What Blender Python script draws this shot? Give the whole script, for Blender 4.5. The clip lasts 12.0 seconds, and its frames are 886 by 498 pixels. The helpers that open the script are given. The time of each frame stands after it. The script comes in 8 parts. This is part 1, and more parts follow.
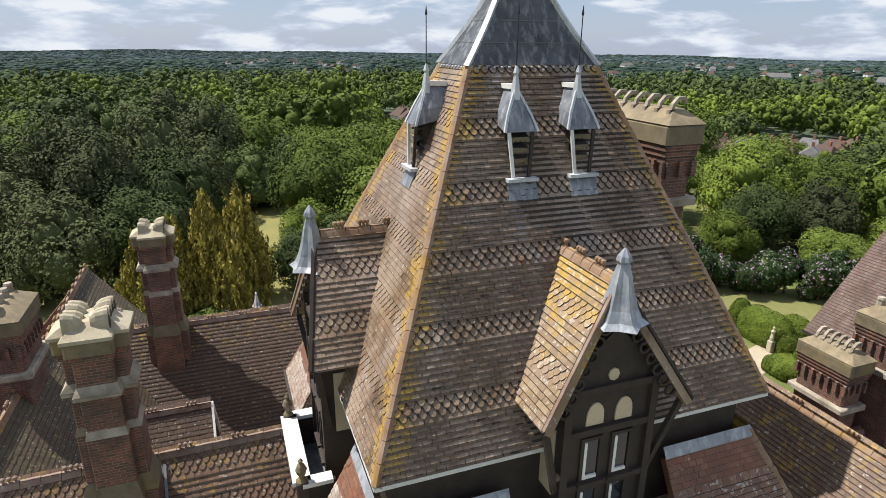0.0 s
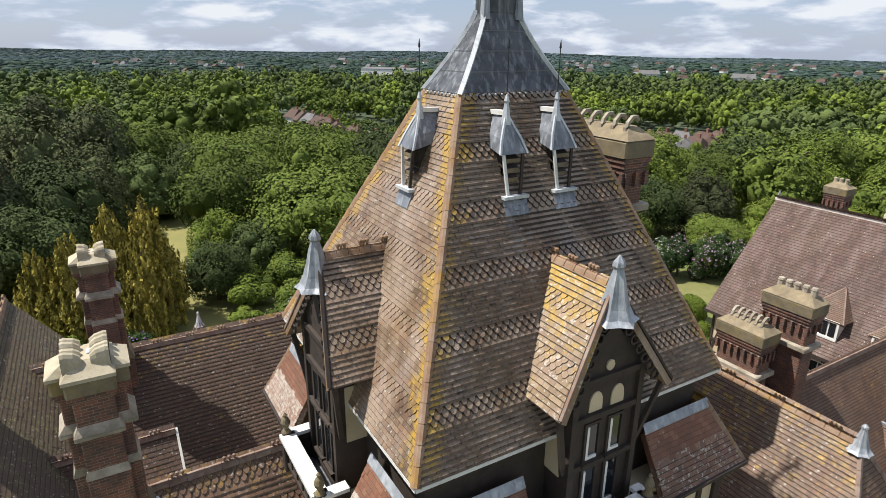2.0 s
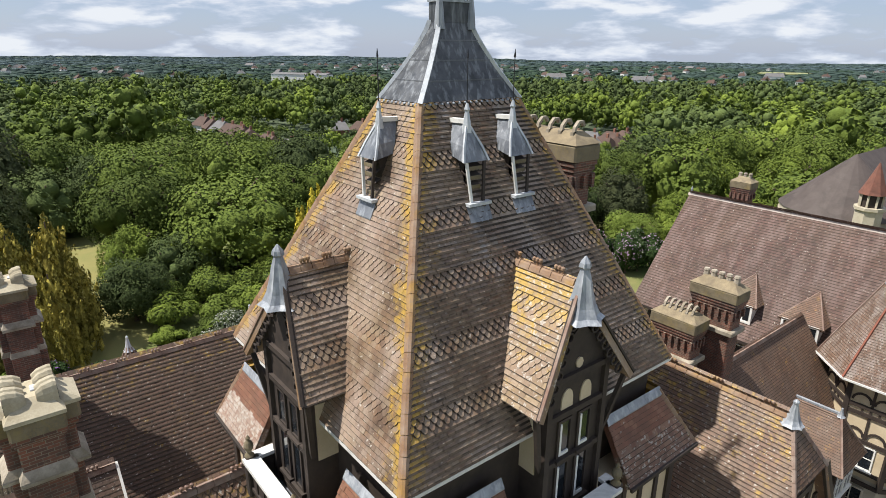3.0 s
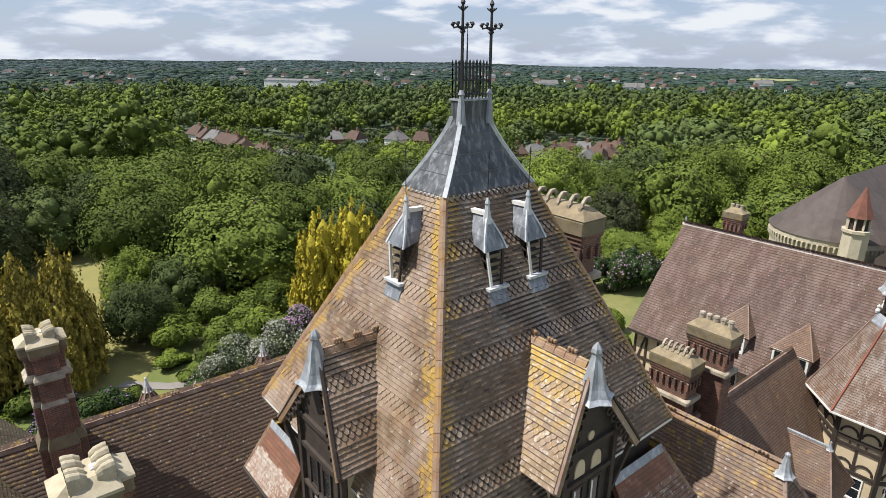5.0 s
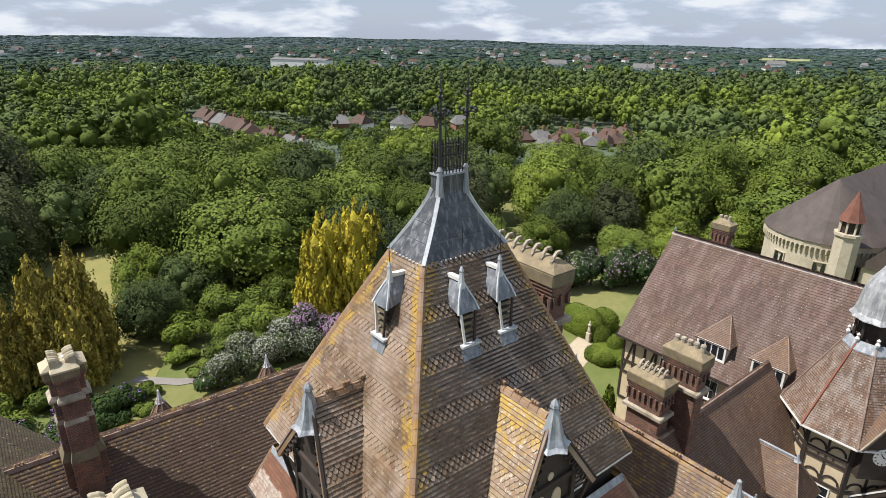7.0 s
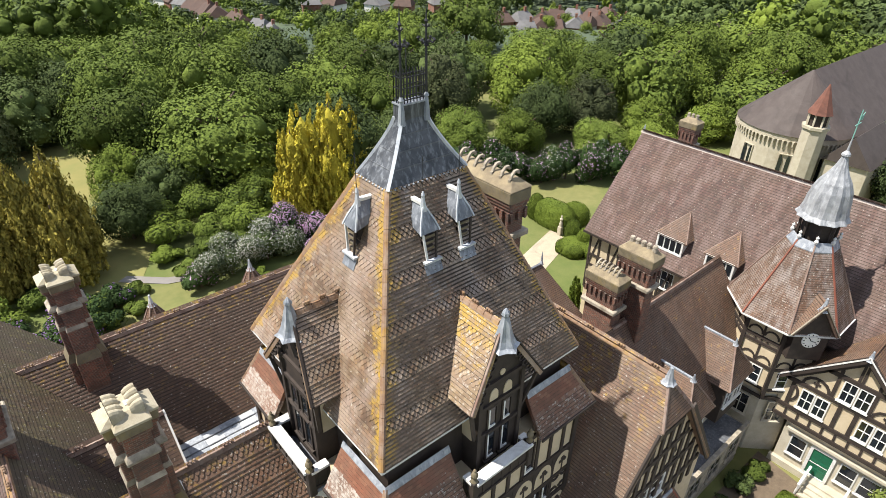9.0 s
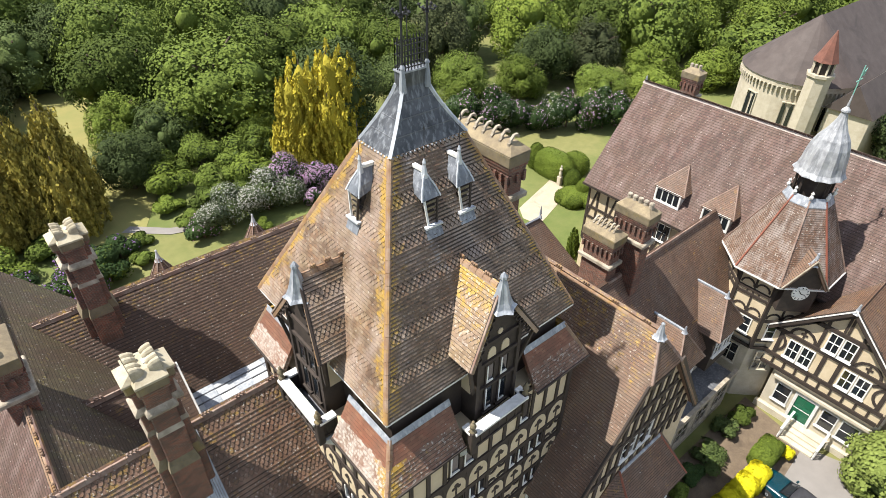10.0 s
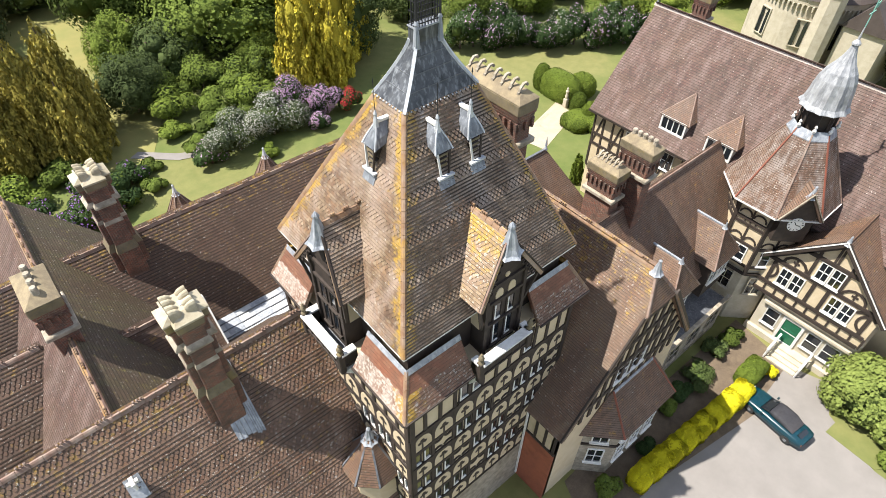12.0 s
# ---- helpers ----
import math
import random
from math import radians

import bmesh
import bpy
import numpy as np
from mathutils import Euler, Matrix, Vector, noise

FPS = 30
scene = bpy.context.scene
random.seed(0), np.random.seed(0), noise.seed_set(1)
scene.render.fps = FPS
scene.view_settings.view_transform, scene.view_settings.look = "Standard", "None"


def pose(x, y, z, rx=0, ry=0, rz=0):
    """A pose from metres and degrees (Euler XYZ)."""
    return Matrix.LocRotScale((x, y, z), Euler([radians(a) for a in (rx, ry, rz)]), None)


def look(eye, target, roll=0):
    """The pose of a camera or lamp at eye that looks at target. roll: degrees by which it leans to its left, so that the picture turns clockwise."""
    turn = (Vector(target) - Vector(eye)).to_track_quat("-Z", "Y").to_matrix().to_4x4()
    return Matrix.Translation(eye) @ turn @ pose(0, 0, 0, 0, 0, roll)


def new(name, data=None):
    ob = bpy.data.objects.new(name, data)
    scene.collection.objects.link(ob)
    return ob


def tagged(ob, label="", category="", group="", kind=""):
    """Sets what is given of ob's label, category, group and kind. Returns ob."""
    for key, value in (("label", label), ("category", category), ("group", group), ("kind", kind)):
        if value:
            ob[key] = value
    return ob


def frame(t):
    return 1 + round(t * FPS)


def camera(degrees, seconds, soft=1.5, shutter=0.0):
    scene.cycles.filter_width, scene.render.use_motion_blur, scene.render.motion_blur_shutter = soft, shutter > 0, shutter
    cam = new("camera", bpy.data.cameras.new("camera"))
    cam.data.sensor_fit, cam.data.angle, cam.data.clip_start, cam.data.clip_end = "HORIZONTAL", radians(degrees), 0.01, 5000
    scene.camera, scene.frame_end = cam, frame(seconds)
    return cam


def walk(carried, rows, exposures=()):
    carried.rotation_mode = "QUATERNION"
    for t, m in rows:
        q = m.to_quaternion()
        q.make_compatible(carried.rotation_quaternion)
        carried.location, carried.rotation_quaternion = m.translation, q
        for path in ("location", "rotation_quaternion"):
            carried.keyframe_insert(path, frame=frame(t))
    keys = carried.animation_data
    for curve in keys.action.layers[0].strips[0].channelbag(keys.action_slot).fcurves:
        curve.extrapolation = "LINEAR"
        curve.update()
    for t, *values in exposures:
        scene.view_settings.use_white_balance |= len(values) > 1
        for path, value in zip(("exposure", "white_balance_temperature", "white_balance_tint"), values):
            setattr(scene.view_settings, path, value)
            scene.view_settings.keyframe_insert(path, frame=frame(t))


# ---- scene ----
cam = camera(73.2, 12.0, 0.85)
PATH = [
    (0, (-6.27, -12.537, 25.863), (-5.614, -10.766, 25.206), 0.4),
    (0.5, (-6.881, -12.55, 25.984), (-6.195, -10.788, 25.332), 0.5),
    (1, (-7.546, -12.521, 26.193), (-6.797, -10.787, 25.538), 0.5),
    (1.5, (-8.163, -12.432, 26.397), (-7.328, -10.738, 25.739), 0.6),
    (2, (-8.663, -12.33, 26.518), (-7.703, -10.704, 25.859), 0.5),
    (2.5, (-9.126, -12.042, 26.501), (-8.024, -10.505, 25.852), 0.4),
    (3, (-9.528, -11.747, 26.618), (-8.347, -10.268, 25.974), 0.4),
    (5, (-10.45, -11.697, 28.803), (-9.246, -10.23, 28.172), 0.6),
    (5.5, (-10.532, -11.983, 29.458), (-9.336, -10.509, 28.83), 0.6),
    (6, (-10.547, -12.293, 30.137), (-9.361, -10.81, 29.509), 0.7),
    (6.5, (-10.527, -12.564, 30.841), (-9.349, -11.082, 30.197), 0.8),
    (7, (-10.494, -12.903, 31.536), (-9.321, -11.44, 30.839), 0.8),
    (9, (-10.689, -14.025, 33.16), (-9.57, -12.73, 32.126), 0.9),
    (9.5, (-10.737, -14.085, 33.597), (-9.65, -12.83, 32.483), 1.0),
    (10, (-10.826, -14.115, 34.059), (-9.772, -12.902, 32.869), 1.0),
    (10.5, (-10.913, -14.122, 34.567), (-9.894, -12.947, 33.309), 0.9),
    (11, (-11.072, -14.144, 35.032), (-10.084, -13.006, 33.716), 0.9),
    (11.5, (-11.154, -14.118, 35.433), (-10.198, -13.016, 34.065), 0.9),
    (12, (-11.22, -14.022, 35.769), (-10.292, -12.951, 34.358), 0.9),
]
walk(cam, [(t, look(eye, target, roll)) for t, eye, target, roll in PATH], [(0, 0.54), (7, 0.54), (9.5, 0.9), (12, 1.05)])

# ---- light ----
SUN_TRAVEL = Vector((0.405, -0.3, -0.864))
sun = new("sun", bpy.data.lights.new("sun", "SUN"))
sun.data.energy, sun.data.angle, sun.data.color = 5.0, radians(0.55), (1.0, 0.955, 0.88)
sun.matrix_world = look((0, 0, 60), Vector((0, 0, 60)) + SUN_TRAVEL)

world = bpy.data.worlds.new("sky")
scene.world = world
world.use_nodes = True
wn, wl = world.node_tree.nodes, world.node_tree.links
wn.clear()


def wnode(kind, **inputs):
    n = wn.new(kind)
    for k, v in inputs.items():
        n.inputs[k].default_value = v
    return n


sky = wn.new("ShaderNodeTexSky")
sky.sky_type, sky.sun_disc = "NISHITA", False
sky.sun_elevation, sky.sun_rotation = radians(59.8), math.atan2(-0.405, 0.3)
sky.air_density, sky.dust_density, sky.ozone_density = 1.0, 0.3, 1.6
# cumulus sheet: a noise laid on a plane overhead
tc = wn.new("ShaderNodeTexCoord")
flat = wn.new("ShaderNodeVectorMath")
flat.operation = "MULTIPLY"
flat.inputs[1].default_value = (1.0, 1.0, 4.2)
wl.new(tc.outputs["Generated"], flat.inputs[0])
cloud = wnode("ShaderNodeTexNoise", Scale=8.0, Detail=9.0, Roughness=0.55, Distortion=0.15)
wl.new(flat.outputs[0], cloud.inputs["Vector"])
mask = wn.new("ShaderNodeValToRGB")
mask.color_ramp.elements[0].position, mask.color_ramp.elements[1].position = 0.44, 0.56
mask.color_ramp.elements[0].color = (0.3, 0.3, 0.3, 1)
wl.new(cloud.outputs["Fac"], mask.inputs[0])
tone = wn.new("ShaderNodeValToRGB")
tone.color_ramp.elements[0].position, tone.color_ramp.elements[1].position = 0.46, 0.62
tone.color_ramp.elements[0].color, tone.color_ramp.elements[1].color = (4.5, 5.5, 7.4, 1), (8.5, 8.9, 9.5, 1)
wl.new(cloud.outputs["Fac"], tone.inputs[0])
mixed = wn.new("ShaderNodeMix")
mixed.data_type = "RGBA"
wl.new(mask.outputs[0], mixed.inputs["Factor"])
air = wn.new("ShaderNodeMix")
air.data_type = "RGBA"
air.inputs["Factor"].default_value = 0.5
air.inputs[7].default_value = (3.9, 5.0, 7.8, 1)
wl.new(sky.outputs[0], air.inputs[6])
wl.new(air.outputs[2], mixed.inputs[6])
wl.new(tone.outputs[0], mixed.inputs[7])
bg = wnode("ShaderNodeBackground", Strength=0.068)
wl.new(mixed.outputs[2], bg.inputs[0])
out = wn.new("ShaderNodeOutputWorld")
wl.new(bg.outputs[0], out.inputs[0])

# ---- materials ----
class Mat:
    """A small node-graph writer."""

    def __init__(self, name, rough=0.8, metal=0.0, spec=0.5):
        self.m = bpy.data.materials.new(name)
        self.m.use_nodes = True
        self.n, self.l = self.m.node_tree.nodes, self.m.node_tree.links
        self.b = self.n["Principled BSDF"]
        self.b.inputs["Roughness"].default_value = rough
        self.b.inputs["Metallic"].default_value = metal
        self.b.inputs["Specular IOR Level"].default_value = spec
        self.tc = self.n.new("ShaderNodeTexCoord")
        self.geo = self.n.new("ShaderNodeNewGeometry")

    def pos(self):
        return self.geo.outputs["Position"]

    def scaled(self, sx, sy, sz):
        k = self.n.new("ShaderNodeVectorMath")
        k.operation = "MULTIPLY"
        self.l.new(self.pos(), k.inputs[0])
        k.inputs[1].default_value = (sx, sy, sz)
        return k.outputs[0]

    def noise(self, scale, detail=4.0, rough=0.55, vec=None, dist=0.0):
        k = self.n.new("ShaderNodeTexNoise")
        k.inputs["Scale"].default_value, k.inputs["Detail"].default_value = scale, detail
        k.inputs["Roughness"].default_value, k.inputs["Distortion"].default_value = rough, dist
        self.l.new(vec or self.pos(), k.inputs["Vector"])
        return k.outputs["Fac"]

    def ramp(self, fac, stops):
        k = self.n.new("ShaderNodeValToRGB")
        e = k.color_ramp.elements
        while len(e) < len(stops):
            e.new(0.5)
        for el, (p, c) in zip(e, stops):
            el.position = p
            el.color = (*c, 1) if not isinstance(c, (int, float)) else (c, c, c, 1)
        self.l.new(fac, k.inputs[0])
        return k.outputs[0]

    def mix(self, fac, a, b, how="MIX"):
        k = self.n.new("ShaderNodeMix")
        k.data_type, k.blend_type = "RGBA", how
        for sock, v in ((k.inputs[0], fac), (k.inputs[6], a), (k.inputs[7], b)):
            if isinstance(v, (int, float)):
                sock.default_value = v
            elif isinstance(v, tuple):
                sock.default_value = (*v, 1)
            else:
                self.l.new(v, sock)
        return k.outputs[2]

    def math(self, how, a, b=None):
        k = self.n.new("ShaderNodeMath")
        k.operation = how
        for sock, v in zip(k.inputs, (a, b)):
            if isinstance(v, (int, float)):
                sock.default_value = v
            elif v is not None:
                self.l.new(v, sock)
        return k.outputs[0]

    def island(self):
        return self.geo.outputs["Random Per Island"]

    def obrand(self):
        return self.n.new("ShaderNodeObjectInfo").outputs["Random"]

    def color(self, c):
        if isinstance(c, tuple):
            self.b.inputs["Base Color"].default_value = (*c, 1)
        else:
            self.l.new(c, self.b.inputs["Base Color"])
        return self

    def roughness(self, r):
        self.l.new(r, self.b.inputs["Roughness"])
        return self

    def bump(self, h, strength=0.3, dist=0.02):
        k = self.n.new("ShaderNodeBump")
        k.inputs["Strength"].default_value, k.inputs["Distance"].default_value = strength, dist
        self.l.new(h, k.inputs["Height"])
        self.l.new(k.outputs[0], self.b.inputs["Normal"])
        return self


def tile_mat(name, stops, lichen=(0.42, 0.22, 0.03), lich=0.62, pale=0.64, rough=0.6, hips=None, runs=None, hug=0.3, streak=None, washed=(0.23, 0.185, 0.165), veil=0.6, moss=0.0, tint=0.0):
    """Weathered clay tiles: a tone for each tile, blotches, lichen and pale specks."""
    m = Mat(name, rough)
    pick = m.math("FRACT", m.math("ADD", m.island(), m.obrand()))
    tone = m.ramp(pick, stops)
    blot = m.noise(0.9, 5, 0.6)
    c = m.mix(m.ramp(blot, [(0.38, 0.0), (0.7, 0.75)]), tone, m.mix(0.55, tone, (0.09, 0.062, 0.045)))
    grime = m.noise(0.35, 4, 0.6, dist=0.6)
    c = m.mix(m.ramp(grime, [(0.48, 0.0), (0.75, 0.35)]), c, (0.22, 0.15, 0.1))
    if runs:
        # pale run-off below the lead aprons
        sp = m.n.new("ShaderNodeSeparateXYZ")
        m.l.new(m.pos(), sp.inputs[0])
        band = 0.0
        for x0, half in runs:
            d = m.math("ABSOLUTE", m.math("SUBTRACT", sp.outputs[0], x0))
            band = m.math("MAXIMUM", m.math("SUBTRACT", 1.0, m.math("DIVIDE", d, half)), band)
        haze = m.math("MULTIPLY", m.ramp(m.noise(1.0, 5, 0.65, m.scaled(2.4, 2.4, 0.5)), [(0.44, 0.0), (0.66, 0.6)]), m.ramp(band, [(0.0, 0.0), (0.6, 1.0)]))
        c = m.mix(haze, c, (0.36, 0.36, 0.36))
    if moss:
        # dark mottling in patches of a few tiles
        c = m.mix(m.ramp(m.noise(1.4, 6, 0.7, dist=0.4), [(0.46, 0.0), (0.62, moss)]), c, (0.082, 0.046, 0.027))
    if streak:
        # weather streaks down the slope, broad washed patches, and on some roofs painted sheen
        wash = m.ramp(m.noise(1.0, 6, 0.62, m.scaled(*streak)), [(0.44, 0.0), (0.68, veil)])
        c = m.mix(wash, c, washed)
        c = m.mix(m.ramp(m.noise(0.22, 5, 0.7), [(0.44, 0.0), (0.64, 0.55)]), c, m.mix(0.5, c, (0.05, 0.035, 0.03)))
    if tint:
        # a thin olive and ochre film in broad patches
        c = m.mix(m.ramp(m.noise(0.55, 6, 0.65, dist=0.5), [(0.42, 0.0), (0.62, tint)]), c, m.mix(m.ramp(pick, [(0.2, 0.0), (0.8, 1.0)]), (0.15, 0.1, 0.04), (0.3, 0.2, 0.07)))
    if lichen:
        spot = m.noise(2.6, 9, 0.72)
        if hips:
            sp = m.n.new("ShaderNodeSeparateXYZ")
            m.l.new(m.pos(), sp.inputs[0])
            near = 0.0
            for a, b, k, reach, *past in hips:
                d = m.math("ABSOLUTE", m.math("ADD", m.math("ADD", m.math("MULTIPLY", sp.outputs[0], a), m.math("MULTIPLY", sp.outputs[1], b)), k))
                close = m.math("SUBTRACT", 1.0, m.math("DIVIDE", d, reach))
                if past:
                    close = m.math("MULTIPLY", close, m.math("GREATER_THAN", sp.outputs[1], past[0]))
                near = m.math("MAXIMUM", close, near)
            spot = m.math("ADD", spot, m.math("MULTIPLY", m.math("MAXIMUM", near, 0.0), hug))
        c = m.mix(m.ramp(spot, [(lich - 0.03, 0.0), (lich + 0.1, 0.85)]), c, m.mix(m.math("MULTIPLY", pick, 0.4), lichen, (0.3, 0.2, 0.06)))
    speck = m.noise(9.0, 3, 0.6)
    c = m.mix(m.ramp(speck, [(pale, 0.0), (pale + 0.05, 0.7)]), c, (0.5, 0.46, 0.4))
    fine = m.noise(60, 3)
    c = m.mix(m.ramp(fine, [(0.3, 0.25), (0.7, 0.0)]), c, (0.03, 0.024, 0.02))
    m.color(c).bump(m.noise(45, 4, 0.7), 0.5, 0.006)
    return m.m


def plain_mat(name, a, b, scale=2.0, rough=0.8, fine=40.0, bump=0.3, dist=0.006, metal=0.0, spec=0.5, dark=None):
    """Two tones at a broad scale, a third for stains, and fine relief."""
    m = Mat(name, rough, metal, spec)
    c = m.mix(m.ramp(m.noise(scale, 6, 0.62), [(0.35, 0.0), (0.68, 1.0)]), a, b)
    stain = dark or tuple(v * 0.45 for v in a)
    c = m.mix(m.ramp(m.noise(scale * 0.37, 5, 0.65, dist=0.8), [(0.52, 0.0), (0.74, 0.7)]), c, stain)
    c = m.mix(m.ramp(m.noise(fine, 3, 0.6), [(0.35, 0.22), (0.65, 0.0)]), c, stain)
    m.color(c).bump(m.noise(fine, 4, 0.65), bump, dist)
    return m.m


def brick_mat(name, a, b, mortar, soot=0.5):
    m = Mat(name, 0.85)
    k = m.n.new("ShaderNodeTexBrick")
    k.inputs["Scale"].default_value = 1.0
    k.inputs["Brick Width"].default_value, k.inputs["Row Height"].default_value = 0.225, 0.075
    k.inputs["Mortar Size"].default_value = 0.008
    k.inputs["Color1"].default_value, k.inputs["Color2"].default_value, k.inputs["Mortar"].default_value = (*a, 1), (*b, 1), (*mortar, 1)
    flat = m.n.new("ShaderNodeSeparateXYZ")
    m.l.new(m.pos(), flat.inputs[0])
    comb = m.n.new("ShaderNodeCombineXYZ")
    m.l.new(m.math("ADD", flat.outputs[0], flat.outputs[1]), comb.inputs[0])
    m.l.new(flat.outputs[2], comb.inputs[1])
    m.l.new(comb.outputs[0], k.inputs["Vector"])
    c = m.mix(m.ramp(m.noise(1.6, 6, 0.65), [(0.4, 0.0), (0.7, soot)]), k.outputs["Color"], (0.05, 0.035, 0.03))
    c = m.mix(m.ramp(m.noise(4.0, 5, 0.7), [(0.62, 0.0), (0.72, 0.5)]), c, (0.4, 0.33, 0.22))
    m.color(c).bump(k.outputs["Fac"], -0.6, 0.01)
    return m.m


def leaf_mat(name, dark, light, gold=None, relief=1.0, vary=0.62):
    """Leaves: a tone for each leaf, patches within a crown, and a hue for each tree."""
    m = Mat(name, 0.75, spec=0.12)
    r = m.math("FRACT", m.math("ADD", m.island(), m.obrand()))
    c = m.mix(m.ramp(r, [(0.0, 0.18), (1.0, 0.82)]), dark, light)
    c = m.mix(m.ramp(m.noise(0.5, 4, 0.6), [(0.42, 0.0), (0.66, 0.55)]), c, gold or tuple(0.6 * v for v in dark))
    own = m.n.new("ShaderNodeAttribute")
    own.attribute_name = "tone"
    hue = m.math("FRACT", m.math("ADD", own.outputs["Fac"], m.obrand()))
    c = m.mix(m.ramp(hue, [(0.0, vary), (0.45, 0.0)]), c, tuple(0.5 * v for v in dark))
    c = m.mix(m.ramp(hue, [(0.55, 0.0), (1.0, 0.8 * vary)]), c, tuple(min(0.9, 1.15 * v) for v in light))
    m.color(c)
    if relief:
        m.bump(m.noise(2.2, 5, 0.7), relief, 0.3)
    return m.m


TOWER_TONES = [(0.0, (0.27, 0.15, 0.08)), (0.2, (0.19, 0.112, 0.066)), (0.4, (0.315, 0.182, 0.097)), (0.6, (0.31, 0.228, 0.155)), (0.78, (0.155, 0.092, 0.056)), (1.0, (0.38, 0.285, 0.19))]
BROWN_TONES = [(0.0, (0.165, 0.086, 0.053)), (0.3, (0.195, 0.1, 0.058)), (0.6, (0.145, 0.08, 0.053)), (0.8, (0.215, 0.115, 0.068)), (1.0, (0.125, 0.07, 0.046))]
PINK_TONES = [(0.0, (0.12, 0.056, 0.042)), (0.4, (0.08, 0.038, 0.031)), (0.7, (0.14, 0.07, 0.055)), (1.0, (0.062, 0.031, 0.026))]
RED_TONES = [(0.0, (0.24, 0.085, 0.045)), (0.5, (0.2, 0.075, 0.04)), (1.0, (0.28, 0.12, 0.065))]
GOLD = (0.45, 0.265, 0.022)
# On the tower the pale wash also stands for the left face's sheen.
TILE_TOWER = tile_mat("weathered_tower_tile", TOWER_TONES, lichen=GOLD, lich=0.67, rough=0.52, hug=0.34, hips=((-0.7555, 0.6552, -0.5875, 0.6), (-0.7757, -0.6311, 0.9177, 0.45), (0.7536, 0.6573, 0.3733, 0.6, -0.7)), runs=((-0.62, 0.55), (0.82, 0.5)), streak=(0.9, 0.9, 0.3), washed=(0.46, 0.36, 0.295), veil=0.85, moss=0.7, tint=0.22)
TILE_BROWN = tile_mat("brown_roof_tile", BROWN_TONES, lich=0.61, pale=0.66, rough=0.68, moss=0.5, streak=(0.9, 0.9, 0.3), washed=(0.2, 0.145, 0.11), veil=0.5)
# Darker tones than TILE_NEAR: the shade on these slopes is in the colour.
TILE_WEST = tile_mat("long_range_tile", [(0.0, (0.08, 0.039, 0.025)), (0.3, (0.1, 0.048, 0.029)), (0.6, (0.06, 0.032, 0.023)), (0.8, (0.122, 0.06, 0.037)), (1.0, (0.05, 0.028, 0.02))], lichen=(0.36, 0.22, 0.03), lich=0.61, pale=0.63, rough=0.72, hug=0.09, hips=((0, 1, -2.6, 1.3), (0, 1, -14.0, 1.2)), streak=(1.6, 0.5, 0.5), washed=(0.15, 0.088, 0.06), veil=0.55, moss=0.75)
# Lighter, washed copy for the near slope; its sheen is in the colour.
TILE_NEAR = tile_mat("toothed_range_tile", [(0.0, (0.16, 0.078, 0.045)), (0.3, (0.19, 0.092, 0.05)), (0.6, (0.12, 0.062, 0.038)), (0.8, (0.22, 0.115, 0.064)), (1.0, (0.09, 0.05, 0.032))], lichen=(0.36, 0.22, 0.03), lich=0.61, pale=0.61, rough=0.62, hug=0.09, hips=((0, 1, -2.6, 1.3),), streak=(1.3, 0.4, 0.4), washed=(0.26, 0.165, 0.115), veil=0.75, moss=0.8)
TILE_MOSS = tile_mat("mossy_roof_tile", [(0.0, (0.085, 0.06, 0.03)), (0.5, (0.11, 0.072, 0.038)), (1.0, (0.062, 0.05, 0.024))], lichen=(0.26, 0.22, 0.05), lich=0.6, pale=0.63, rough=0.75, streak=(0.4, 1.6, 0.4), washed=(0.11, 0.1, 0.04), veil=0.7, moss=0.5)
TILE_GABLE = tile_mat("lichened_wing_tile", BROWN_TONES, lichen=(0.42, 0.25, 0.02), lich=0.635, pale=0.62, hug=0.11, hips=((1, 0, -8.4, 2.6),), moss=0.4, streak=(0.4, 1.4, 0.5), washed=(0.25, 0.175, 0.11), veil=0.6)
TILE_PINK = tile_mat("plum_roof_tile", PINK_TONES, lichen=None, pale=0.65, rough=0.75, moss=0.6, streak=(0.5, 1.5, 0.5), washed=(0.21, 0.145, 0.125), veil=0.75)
TILE_RED = tile_mat("red_hung_tile", RED_TONES, lichen=None, pale=0.68, moss=0.35)
# Pale mottled tile for the tower's left skirt.
TILE_PALE = tile_mat("pale_mottled_tile", [(0.0, (0.3, 0.17, 0.12)), (0.5, (0.36, 0.25, 0.19)), (1.0, (0.27, 0.13, 0.085))], lichen=GOLD, lich=0.66, pale=0.5, hug=0.3, hips=((-0.7555, 0.6552, -0.5875, 0.7),), streak=(1.5, 1.5, 0.8), washed=(0.5, 0.44, 0.38), veil=0.8)
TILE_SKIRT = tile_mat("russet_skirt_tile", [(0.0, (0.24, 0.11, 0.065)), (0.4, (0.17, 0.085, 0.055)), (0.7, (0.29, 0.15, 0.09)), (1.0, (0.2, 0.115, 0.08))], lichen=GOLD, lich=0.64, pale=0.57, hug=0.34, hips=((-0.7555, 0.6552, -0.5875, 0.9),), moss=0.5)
TILE_SPIRE = tile_mat("spire_tile", BROWN_TONES, lichen=None, pale=0.6, rough=0.6, moss=0.4, streak=(2.2, 2.2, 0.35), washed=(0.36, 0.31, 0.28), veil=0.8)
TILE_ORANGE = tile_mat("sunlit_lichened_dormer_tile", [(0.0, (0.33, 0.22, 0.135)), (0.5, (0.26, 0.175, 0.12)), (1.0, (0.4, 0.3, 0.21))], lichen=(0.47, 0.29, 0.03), lich=0.6, hug=0.22, hips=((1, 0, -0.1, 1.15),), pale=0.58, tint=0.4)
